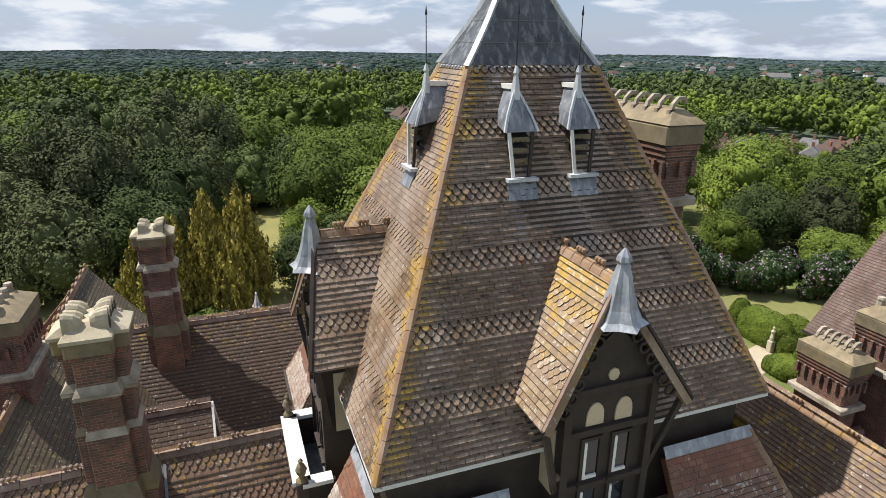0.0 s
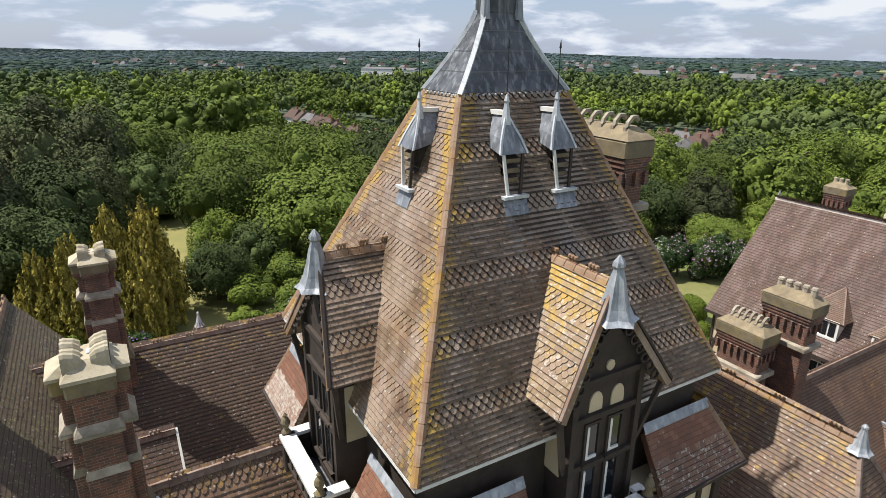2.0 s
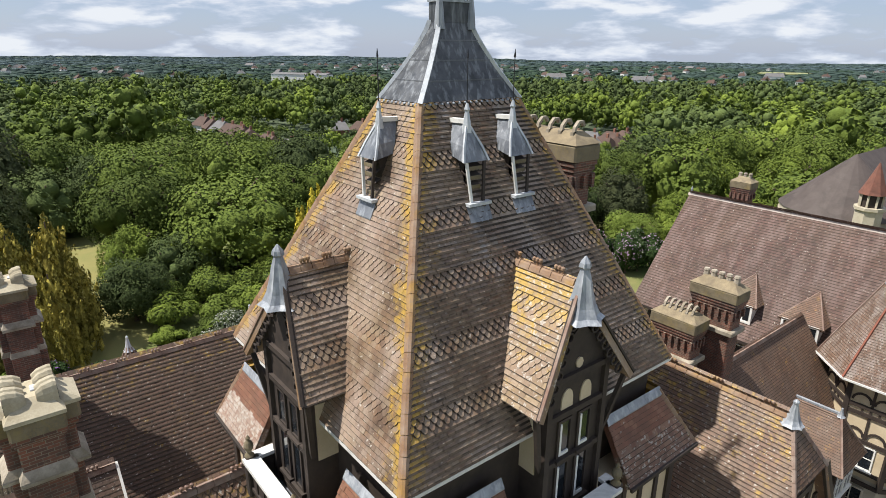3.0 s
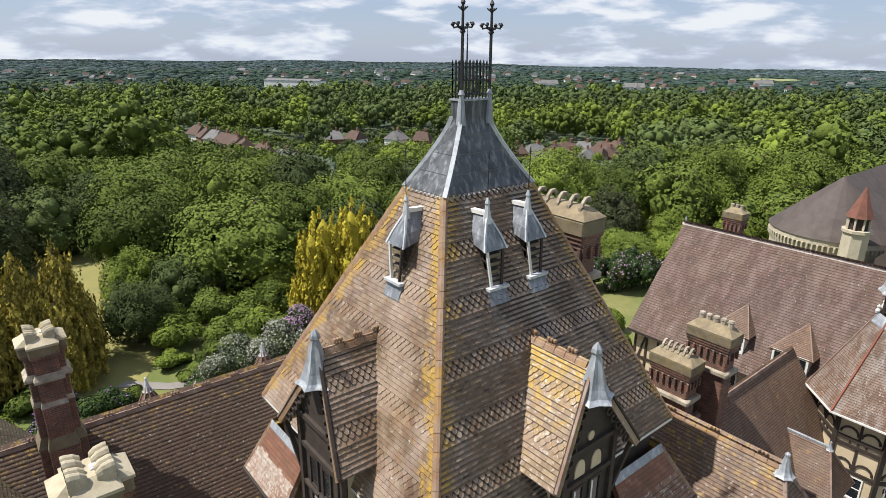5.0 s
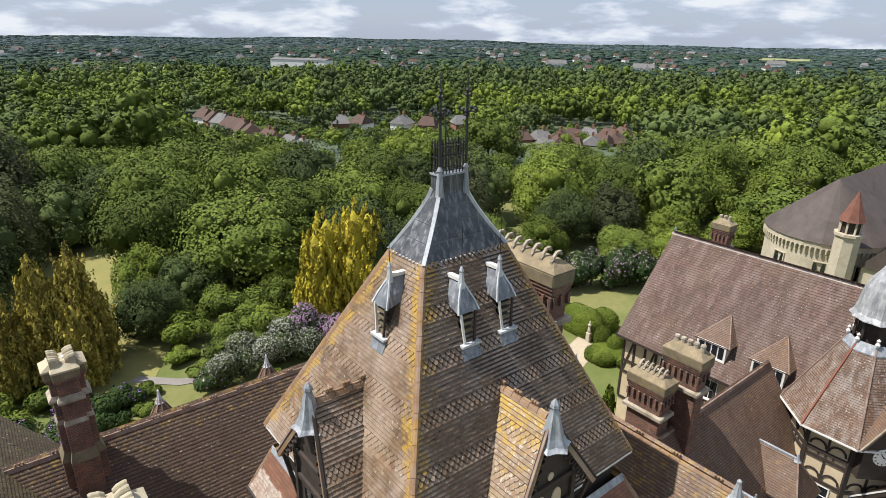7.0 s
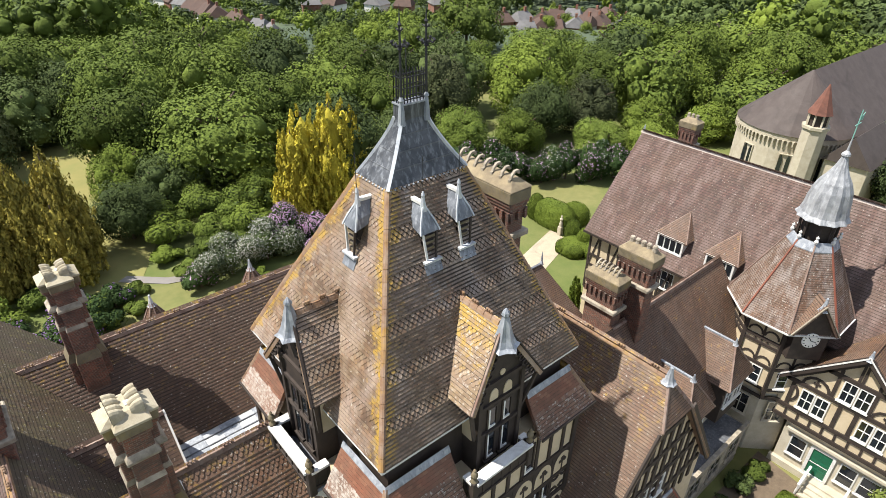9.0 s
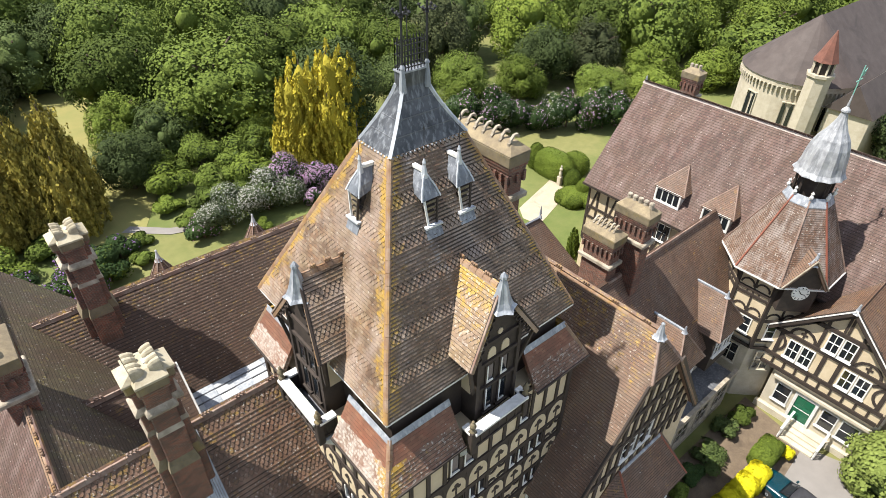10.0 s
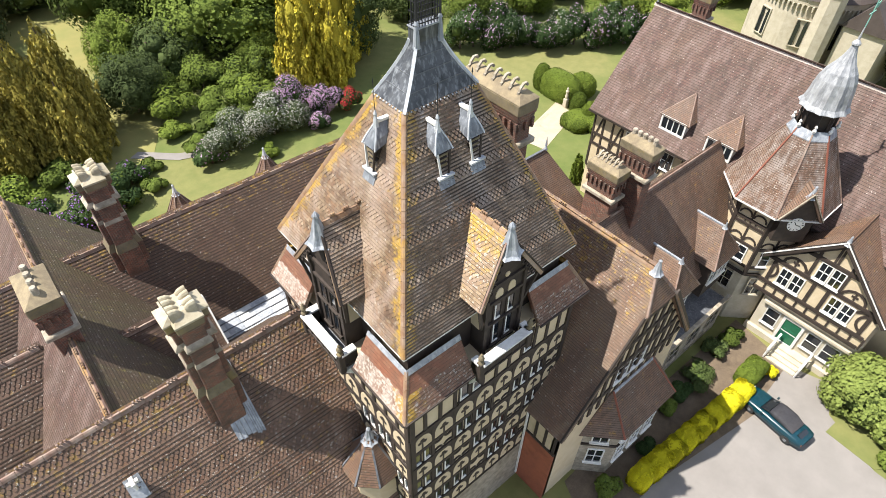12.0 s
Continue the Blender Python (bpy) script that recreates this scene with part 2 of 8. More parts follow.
# Dark strip at each tile's tail: course shadow painted in, plus some grime.
TILE_EDGE = plain_mat("shaded_grimy_tile_edge", (0.034, 0.024, 0.016), (0.056, 0.04, 0.026), 3.0, 0.9, dark=(0.03, 0.024, 0.018))
RIDGE = plain_mat("ridge_terracotta", (0.2, 0.115, 0.085), (0.3, 0.235, 0.19), 2.4, 0.75, dark=(0.11, 0.07, 0.055))
RIDGE_GOLD = plain_mat("lichened_hip_tile", (0.17, 0.09, 0.06), (0.27, 0.2, 0.16), 2.6, 0.8, dark=(0.42, 0.24, 0.02))


def lead_mat(name, a, b, pale):
    """Sheet lead: dull blue-grey, dark panels and pale streaks that run down."""
    m = Mat(name, 0.5, 0.12)
    c = m.mix(m.ramp(m.noise(1.7, 5, 0.6), [(0.36, 0.0), (0.64, 1.0)]), a, b)
    c = m.mix(m.ramp(m.noise(1.0, 6, 0.6, m.scaled(7.0, 7.0, 0.9)), [(0.5, 0.0), (0.72, 0.6)]), c, pale)
    c = m.mix(m.ramp(m.noise(1.0, 6, 0.65, m.scaled(5.0, 5.0, 0.7), 0.5), [(0.54, 0.0), (0.74, 0.5)]), c, (0.05, 0.052, 0.06))
    m.color(c).bump(m.noise(9, 5, 0.6), 0.35, 0.02)
    m.roughness(m.ramp(m.noise(4.0, 4), [(0.3, 0.32), (0.7, 0.62)]))
    return m.m


LEAD = lead_mat("weathered_lead", (0.2, 0.215, 0.24), (0.33, 0.35, 0.38), (0.58, 0.6, 0.62))
LEAD_PALE = lead_mat("pale_lead", (0.4, 0.42, 0.45), (0.55, 0.57, 0.59), (0.7, 0.71, 0.72))
LEAD_CAP = lead_mat("streaked_lead", (0.03, 0.033, 0.038), (0.085, 0.09, 0.1), (0.34, 0.36, 0.38))
LEAD_HOOD = lead_mat("hood_lead", (0.11, 0.12, 0.14), (0.2, 0.215, 0.24), (0.5, 0.52, 0.55))
LEAD_CUPOLA = lead_mat("cupola_lead", (0.22, 0.225, 0.235), (0.34, 0.345, 0.355), (0.56, 0.57, 0.58))
LEAD_DARK = lead_mat("dark_lead", (0.085, 0.09, 0.1), (0.14, 0.145, 0.16), (0.3, 0.31, 0.33))
LEAD_FLAT = plain_mat("flat_roof_lead", (0.42, 0.44, 0.45), (0.56, 0.57, 0.57), 1.2, 0.6, 25, 0.2, 0.006, dark=(0.2, 0.21, 0.2))
IRON = plain_mat("black_iron", (0.02, 0.02, 0.022), (0.035, 0.035, 0.04), 8, 0.5, metal=0.3)
TIMBER = plain_mat("tarred_timber", (0.03, 0.021, 0.017), (0.05, 0.035, 0.026), 3, 0.75, 30)
CREAM = plain_mat("cream_render", (0.58, 0.48, 0.33), (0.5, 0.41, 0.275), 1.2, 0.9, 30, dark=(0.42, 0.32, 0.19))
WHITE = plain_mat("white_paint", (0.78, 0.77, 0.74), (0.7, 0.69, 0.65), 3, 0.5, dark=(0.55, 0.53, 0.48))
STONE = plain_mat("weathered_stone", (0.41, 0.36, 0.285), (0.21, 0.178, 0.135), 2.6, 0.9, 25, 0.5, 0.012, dark=(0.15, 0.12, 0.075))
# Pale cap tops over dark bands: soot, plus light and shade in the colours.
STONE_CAP = plain_mat("cap_sandstone", (0.46, 0.41, 0.3), (0.33, 0.285, 0.2), 2.2, 0.9, 22, 0.5, 0.012, dark=(0.19, 0.15, 0.085))
STONE_DARK = plain_mat("sooty_stone", (0.175, 0.145, 0.1), (0.095, 0.08, 0.056), 2.2, 0.9, 25, 0.5, 0.012, dark=(0.28, 0.2, 0.05))
STONE_OCHRE = plain_mat("ochre_stone", (0.3, 0.24, 0.145), (0.17, 0.135, 0.09), 2.4, 0.9, 25, 0.5, 0.012, dark=(0.12, 0.09, 0.055))
STONE_PALE = plain_mat("pale_stone", (0.5, 0.45, 0.35), (0.41, 0.36, 0.27), 1.5, 0.9, 20, 0.3, 0.01, dark=(0.33, 0.28, 0.2))
COPING = plain_mat("white_coping", (0.72, 0.71, 0.68), (0.6, 0.59, 0.56), 2.5, 0.75, 20, dark=(0.32, 0.31, 0.29))
BRICK = brick_mat("red_brick", (0.3, 0.105, 0.06), (0.22, 0.085, 0.055), (0.27, 0.22, 0.17))
BRICK_DARK = brick_mat("sooty_brick", (0.22, 0.078, 0.048), (0.1, 0.05, 0.038), (0.2, 0.165, 0.125), 0.85)
TERRA = plain_mat("red_terracotta", (0.36, 0.11, 0.055), (0.28, 0.09, 0.05), 2, 0.85)
TERRA_DARK = plain_mat("old_red_tile", (0.19, 0.075, 0.05), (0.14, 0.06, 0.042), 2.5, 0.85)
GREEN_PAINT = plain_mat("green_paint", (0.01, 0.12, 0.06), (0.012, 0.1, 0.05), 4, 0.35)
SLATE = plain_mat("slate_roof", (0.062, 0.046, 0.04), (0.085, 0.066, 0.058), 1.0, 0.75, 20)
BAY_RED = plain_mat("red_ridge_tile", (0.27, 0.085, 0.05), (0.2, 0.07, 0.045), 2.5, 0.8)
DRIVE = plain_mat("gravel_drive", (0.222, 0.203, 0.188), (0.182, 0.166, 0.153), 0.6, 0.95, 45, 0.4, 0.01, dark=(0.2, 0.185, 0.17))
SOIL = plain_mat("bare_soil", (0.11, 0.08, 0.055), (0.16, 0.12, 0.08), 1.5, 1.0, 20, 0.6, 0.03)
PATH_MAT = plain_mat("sandy_path", (0.44, 0.37, 0.27), (0.37, 0.31, 0.225), 1.2, 0.95, 30)
BARK = plain_mat("bark", (0.09, 0.065, 0.045), (0.14, 0.1, 0.07), 4, 0.95, 20, 0.8, 0.03)

glass = Mat("window_glass", 0.06, spec=0.8)
glass.color((0.015, 0.018, 0.022))
GLASS = glass.m

gm = Mat("ground_cover", 0.95)
turf = gm.mix(gm.ramp(gm.noise(0.05, 6, 0.6), [(0.36, 0.0), (0.6, 1.0)]), (0.085, 0.12, 0.022), (0.185, 0.175, 0.06))
turf = gm.mix(gm.ramp(gm.noise(0.9, 5, 0.6), [(0.3, 0.35), (0.7, 0.0)]), turf, (0.05, 0.08, 0.015))
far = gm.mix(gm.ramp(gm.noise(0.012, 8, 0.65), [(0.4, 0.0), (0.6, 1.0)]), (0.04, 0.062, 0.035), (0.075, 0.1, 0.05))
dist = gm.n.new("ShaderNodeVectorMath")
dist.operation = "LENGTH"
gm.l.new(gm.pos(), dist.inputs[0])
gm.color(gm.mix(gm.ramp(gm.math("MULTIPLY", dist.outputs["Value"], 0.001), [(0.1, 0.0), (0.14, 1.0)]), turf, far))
gm.bump(gm.noise(3.0, 6, 0.7), 0.5, 0.08)
GROUND = gm.m

LEAF_MID = leaf_mat("oak_leaf", (0.074, 0.108, 0.02), (0.163, 0.214, 0.038))
# Bluer with distance: aerial haze is mixed into these leaf colours.
LEAF_FAR = leaf_mat("hazed_far_leaf", (0.03, 0.054, 0.036), (0.05, 0.082, 0.05), relief=0.0, vary=0.4)
LEAF_HAZE = leaf_mat("hazed_far_wood", (0.038, 0.062, 0.055), (0.058, 0.088, 0.07), relief=0.0, vary=0.3)
LEAF_HILL_HAZE = leaf_mat("hazed_hill_wood", (0.066, 0.098, 0.105), (0.09, 0.125, 0.128), relief=0.0, vary=0.2)
RIDGE_GREY = plain_mat("grey_ridge_tile", (0.5, 0.43, 0.38), (0.38, 0.31, 0.27), 2.0, 0.85)
LEAF_DARK = leaf_mat("dark_leaf", (0.051, 0.074, 0.025), (0.11, 0.147, 0.044))
LEAF_YEW = leaf_mat("dark_evergreen_leaf", (0.05, 0.062, 0.028), (0.112, 0.128, 0.05))
LEAF_LIGHT = leaf_mat("lime_leaf", (0.102, 0.144, 0.022), (0.204, 0.262, 0.042))
LEAF_GOLD = leaf_mat("golden_cypress", (0.38, 0.32, 0.035), (0.76, 0.63, 0.075), gold=(0.26, 0.235, 0.03))
LEAF_CYP = leaf_mat("cypress_leaf", (0.185, 0.162, 0.035), (0.5, 0.41, 0.08), gold=(0.09, 0.096, 0.026))
# Separate tone for shrub hearts: stands in for shade behind the leaves.
INNER_SHADE = plain_mat("shaded_inner_foliage", (0.05, 0.08, 0.012), (0.08, 0.115, 0.018), 1.5, 0.95, 6.0, 0.8, 0.1)
LEAF_RHODO = leaf_mat("rhododendron_leaf", (0.02, 0.045, 0.012), (0.06, 0.095, 0.03))
LEAF_LAUREL = leaf_mat("laurel_leaf", (0.11, 0.15, 0.03), (0.24, 0.29, 0.075))
LEAF_SAGE = leaf_mat("sage_leaf", (0.075, 0.1, 0.05), (0.16, 0.19, 0.105))
LEAF_YELLOW = leaf_mat("yellow_hedge_leaf", (0.38, 0.33, 0.01), (0.75, 0.66, 0.02), gold=(0.4, 0.36, 0.012))
LEAF_BOX = leaf_mat("clipped_leaf", (0.07, 0.106, 0.014), (0.14, 0.18, 0.026))
BLOSSOM = leaf_mat("mauve_blossom", (0.44, 0.25, 0.42), (0.62, 0.43, 0.57), gold=(0.42, 0.26, 0.4))
BLOSSOM_RED = leaf_mat("crimson_blossom", (0.5, 0.02, 0.04), (0.62, 0.05, 0.06), gold=(0.4, 0.02, 0.03))
BLOSSOM_DEEP = leaf_mat("violet_blossom", (0.22, 0.1, 0.32), (0.34, 0.18, 0.45), gold=(0.2, 0.1, 0.3))
BLOSSOM_WHITE = leaf_mat("white_blossom", (0.24, 0.26, 0.2), (0.4, 0.39, 0.35), gold=(0.2, 0.23, 0.15))

# ---- mesh tools ----
class Shape:
    """Collects vertices and faces for one mesh."""

    def __init__(self):
        self.v, self.f, self.second = [], [], []

    def add(self, verts, faces, second=False):
        """second: the faces take the mesh's second material."""
        k = len(self.v)
        if second:
            self.second += range(len(self.f), len(self.f) + len(faces))
        self.v += [tuple(p) for p in verts]
        self.f += [tuple(i + k for i in f) for f in faces]
        return self

    def box(self, x0, x1, y0, y1, z0, z1, m=None):
        p = [Vector((x, y, z)) for z in (z0, z1) for x, y in ((x0, y0), (x1, y0), (x1, y1), (x0, y1))]
        if m is not None:
            p = [m @ q for q in p]
        return self.add(p, [(3, 2, 1, 0), (4, 5, 6, 7), (0, 1, 5, 4), (1, 2, 6, 5), (2, 3, 7, 6), (3, 0, 4, 7)])

    def bevelbox(self, x0, x1, y0, y1, z0, z1, b=0.02, m=None):
        """A box with its upright and top edges taken off."""
        rings = [(z0, 0.0), (z1 - b, 0.0), (z1, b)]
        p = []
        for z, d in rings:
            for sx, sy, ax in ((x0 + d, y0 + d, 0), (x1 - d, y0 + d, 1), (x1 - d, y1 - d, 2), (x0 + d, y1 - d, 3)):
                c = b if d == 0 else b * 0.6
                ex, ey = ((c, c), (-c, c), (-c, -c), (c, -c))[ax]
                pair = [(sx + ex, sy, z), (sx, sy + ey, z)]
                p += pair if ax % 2 else pair[::-1]
        q = [m @ Vector(a) if m is not None else Vector(a) for a in p]
        f = [tuple(range(7, -1, -1)), tuple(range(16, 24))]
        for r in range(2):
            f += [(8 * r + i, 8 * r + (i + 1) % 8, 8 * r + 8 + (i + 1) % 8, 8 * r + 8 + i) for i in range(8)]
        return self.add(q, f)

    def prism(self, pts, off):
        """A flat polygon pushed along off."""
        n = len(pts)
        p = [Vector(a) for a in pts]
        o = Vector(off)
        return self.add(p + [a + o for a in p], [tuple(range(n - 1, -1, -1)), tuple(range(n, 2 * n))] + [(i, (i + 1) % n, n + (i + 1) % n, n + i) for i in range(n)])

    def lathe(self, profile, seg=12, at=(0, 0, 0), turn=0.0, cap=True):
        n = len(profile)
        p = [(at[0] + r * math.cos(turn + 2 * math.pi * k / seg), at[1] + r * math.sin(turn + 2 * math.pi * k / seg), at[2] + z) for r, z in profile for k in range(seg)]
        f = [(i * seg + k, i * seg + (k + 1) % seg, (i + 1) * seg + (k + 1) % seg, (i + 1) * seg + k) for i in range(n - 1) for k in range(seg)]
        if cap:
            f += [tuple(range(seg - 1, -1, -1)), tuple(range((n - 1) * seg, n * seg))]
        return self.add(p, f)

    def bar(self, a, b, w, h=None, side=None):
        """A beam from a to b; w across, h along side's normal."""
        a, b = Vector(a), Vector(b)
        d = (b - a).normalized()
        s = Vector(side) if side is not None else (Vector((0, 0, 1)) if abs(d.z) < 0.9 else Vector((1, 0, 0)))
        x = d.cross(s).normalized()
        y = x.cross(d).normalized()
        h = w if h is None else h
        p = [c + x * sx * w / 2 + y * sy * h / 2 for c in (a, b) for sx, sy in ((-1, -1), (1, -1), (1, 1), (-1, 1))]
        return self.add(p, [(3, 2, 1, 0), (4, 5, 6, 7), (0, 1, 5, 4), (1, 2, 6, 5), (2, 3, 7, 6), (3, 0, 4, 7)])

    def chain(self, pts, w, h, side):
        """A beam of one piece along several points; w across, h along side."""
        p = [Vector(a) for a in pts]
        s = Vector(side).normalized()
        vs = []
        for i, c in enumerate(p):
            d = (p[min(i + 1, len(p) - 1)] - p[max(i - 1, 0)]).normalized()
            x = d.cross(s).normalized()
            vs += [c + x * sx * w / 2 + s * sy * h / 2 for sx, sy in ((-1, -1), (1, -1), (1, 1), (-1, 1))]
        n = len(p)
        f = [(4 * i + k, 4 * i + (k + 1) % 4, 4 * i + 4 + (k + 1) % 4, 4 * i + 4 + k) for i in range(n - 1) for k in range(4)]
        return self.add(vs, f + [(3, 2, 1, 0), (4 * n - 4, 4 * n - 3, 4 * n - 2, 4 * n - 1)])

    def mesh(self, name, mat, smooth=False):
        me = bpy.data.meshes.new(name)
        me.from_pydata(self.v, [], self.f)
        me.update()
        if mat:
            me.materials.append(mat)
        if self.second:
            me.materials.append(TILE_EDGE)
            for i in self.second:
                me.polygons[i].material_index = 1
        if smooth:
            me.polygons.foreach_set("use_smooth", [True] * len(me.polygons))
        return me


def thing(name, label, category, at=(0, 0, 0), group="", kind=""):
    ob = new(name)
    ob.empty_display_size = 0.2
    ob.location = at
    return tagged(ob, label, category, group, kind)


def part(name, shape, mat, parent, label="", smooth=False):
    """One mesh object under a thing or a part; the shape is in world metres."""
    me = shape if isinstance(shape, bpy.types.Mesh) else shape.mesh(name, mat, smooth)
    ob = new(name, me)
    ob.parent = parent
    if parent is not None and parent.parent is None:
        ob.matrix_parent_inverse = Matrix.Translation(-parent.location)
    return tagged(ob, label)


def whole(name, shape, mat, label, category, group="", kind="", smooth=False):
    return tagged(new(name, shape.mesh(name, mat, smooth)), label, category, group, kind)


class Slope:
    """A roof plane: eave runs along u, v climbs it, n looks out."""

    def __init__(self, pts):
        self.p = [Vector(a) for a in pts]
        a, b = self.p[0], self.p[1]
        self.o = a
        self.u = (b - a).normalized()
        far = max(self.p, key=lambda q: ((q - a) - self.u * (q - a).dot(self.u)).length)
        self.v = ((far - a) - self.u * (far - a).dot(self.u)).normalized()
        self.n = self.u.cross(self.v).normalized()
        if self.n.z < 0:
            self.n = -self.n
        self.q = [((c - a).dot(self.u), (c - a).dot(self.v)) for c in self.p]

    def at(self, u, v, h=0.0):
        return self.o + self.u * u + self.v * v + self.n * h

    def span(self, v):
        xs = []
        for (u0, v0), (u1, v1) in zip(self.q, self.q[1:] + self.q[:1]):
            if (v0 <= v) != (v1 <= v):
                xs.append(u0 + (u1 - u0) * (v - v0) / (v1 - v0))
        return (min(xs), max(xs)) if len(xs) > 1 else None


TILE_ID = {}


def tile_proto(w, g, t, scallop, mat, edge):
    """One tile as a mesh of its own: u right, v up the slope, h out."""
    key = (round(w, 4), round(g, 4), scallop, mat.name, edge)
    if key not in TILE_ID:
        s = Shape()
        add_tile(s, lambda u, v, h: (u, v, h), 0.0, w, 0.0, w, 0.0, g, t, scallop, edge=edge)
        TILE_ID[key] = s.mesh("tile", mat)
    return TILE_ID[key]


CLUB = ((-0.5, 0.98), (-0.44, 0.52), (-0.27, 0.14), (0.0, 0.0), (0.27, 0.14), (0.44, 0.52), (0.5, 0.98))


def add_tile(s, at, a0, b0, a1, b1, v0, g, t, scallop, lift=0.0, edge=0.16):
    """One tile, straight or club-tailed; its dark tail edge paints in shade and grime."""
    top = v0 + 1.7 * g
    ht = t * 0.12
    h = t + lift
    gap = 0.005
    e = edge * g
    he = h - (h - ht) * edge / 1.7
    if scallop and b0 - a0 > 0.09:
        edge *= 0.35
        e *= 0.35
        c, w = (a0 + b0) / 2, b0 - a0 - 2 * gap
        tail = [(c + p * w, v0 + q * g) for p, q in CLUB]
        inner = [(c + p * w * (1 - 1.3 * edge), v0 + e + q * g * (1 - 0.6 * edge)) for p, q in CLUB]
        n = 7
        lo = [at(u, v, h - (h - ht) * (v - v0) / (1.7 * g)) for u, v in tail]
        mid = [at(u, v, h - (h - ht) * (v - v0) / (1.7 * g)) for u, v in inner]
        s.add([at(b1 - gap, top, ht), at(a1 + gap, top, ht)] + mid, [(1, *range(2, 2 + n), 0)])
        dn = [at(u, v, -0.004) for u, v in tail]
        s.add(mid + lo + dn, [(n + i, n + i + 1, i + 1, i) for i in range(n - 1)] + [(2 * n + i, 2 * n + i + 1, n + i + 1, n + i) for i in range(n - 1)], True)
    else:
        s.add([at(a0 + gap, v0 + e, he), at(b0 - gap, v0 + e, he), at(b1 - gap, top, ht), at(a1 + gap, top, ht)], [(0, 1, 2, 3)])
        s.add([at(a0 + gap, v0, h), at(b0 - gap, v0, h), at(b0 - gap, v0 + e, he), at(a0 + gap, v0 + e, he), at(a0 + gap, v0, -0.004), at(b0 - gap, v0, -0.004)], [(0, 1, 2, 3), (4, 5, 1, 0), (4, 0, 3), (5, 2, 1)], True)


def tiled(parent, pts, mat, w=0.19, g=0.135, t=0.015, bands=None, single=None, seed=1, name="roof_slope", label="", holes=(), under=None, edge=0.16):
    """A roof plane under parent: deck, joined tiles as stuff, and, in the stretch single = (u0, u1, v0, v1), tiles of their own."""
    sl = Slope(pts)
    rnd = random.Random(seed)
    deck = Shape().prism([p - sl.n * 0.16 for p in sl.p], sl.n * 0.15)
    ob = part(name, deck, under or mat, parent, label)
    s = Shape()
    top = max(v for _, v in sl.q)
    count = 0
    for k in range(int(top / g) + 1):
        v0 = k * g
        lo, hi = sl.span(v0 + 0.01), sl.span(min(v0 + 1.7 * g, top - 0.005))
        if lo is None:
            continue
        hi = hi or lo
        scallop = bool(bands) and (k % bands[0]) >= bands[1]
        first = math.floor(lo[0] / w) - 1
        for i in range(first, int(lo[1] / w) + 2):
            a = i * w + (k % 2) * w / 2 + rnd.uniform(-0.003, 0.003)
            b = a + w
            a0, b0 = max(a, lo[0]), min(b, lo[1])
            if b0 - a0 < 0.03:
                continue
            if any(h[0] < (a + b) / 2 < h[1] and h[2] < v0 + g / 2 < h[3] for h in holes):
                continue
            a1, b1 = min(max(a, hi[0]), b0), max(min(b, hi[1]), a0)
            lift = rnd.uniform(-0.004, 0.005) if rnd.random() < 0.93 else rnd.uniform(0.006, 0.014)
            if single and count < 300 and a0 == a and b0 == b and a1 == a and b1 == b and single[0] < a < single[1] and single[2] < v0 < single[3]:
                count += 1
                me = tile_proto(w, g, t, scallop, mat, edge)
                one = new("tile", me)
                one.parent = ob
                o = sl.at(a, v0, lift)
                one.matrix_local = Matrix(((sl.u.x, sl.v.x, sl.n.x, o.x), (sl.u.y, sl.v.y, sl.n.y, o.y), (sl.u.z, sl.v.z, sl.n.z, o.z), (0, 0, 0, 1)))
                continue
            add_tile(s, sl.at, a0, b0, a1, b1, v0, g, t, scallop, lift, edge)
    if s.v:
        tagged(part("tiling", s, mat, ob), kind="stuff")
    return sl, ob


def ridge_line(parent, a, b, mat, r=0.13, step=0.42, knobs=0.0, name="ridge_tile", roll=0.9, tri=True):
    """Ridge or hip tiles end to end from a to b, each of its own; knobs: a small crest on every so many."""
    a, b = Vector(a), Vector(b)
    d = b - a
    n = max(1, round(d.length / step))
    d.normalize()
    side = d.cross(Vector((0, 0, 1))).normalized()
    up = side.cross(d).normalized()
    L = (b - a).length / n
    prof = [(-r, -r * roll), (-r * 0.62, -r * 0.1), (-r * 0.25, r * 0.32), (r * 0.25, r * 0.32), (r * 0.62, -r * 0.1), (r, -r * roll)]

    def piece(crest):
        s = Shape()
        for x0, x1, k in ((0.006, L - 0.006, 1.0),):
            ring = [(x, p * k, q * k + (0.012 if x > L / 2 else 0)) for x in (x0, x1) for p, q in prof]
            s.add(ring, [(i, i + 1, 7 + i, 6 + i) for i in range(5)] + [(5, 4, 3, 2, 1, 0), (6, 7, 8, 9, 10, 11)])
        if crest:
            for c in (0.2, 0.5, 0.8):
                s.lathe([(0.03, r * 0.2), (0.028, r * 0.32 + 0.05), (0.055, r * 0.32 + 0.09), (0.05, r * 0.32 + 0.14), (0.01, r * 0.32 + 0.17)], 6, (L * c, 0, 0))
        return s.mesh(name, mat)

    kinds = [piece(False), piece(True)] if knobs else [piece(False)]
    for i in range(n):
        crest = 1 if knobs and (i % int(knobs)) == 0 else 0
        ob = new(name, kinds[crest])
        ob.parent = parent
        o = a + d * (i * L)
        par = parent.location
        ob.matrix_local = Matrix(((d.x, side.x, up.x, o.x - par.x), (d.y, side.y, up.y, o.y - par.y), (d.z, side.z, up.z, o.z - par.z), (0, 0, 0, 1)))


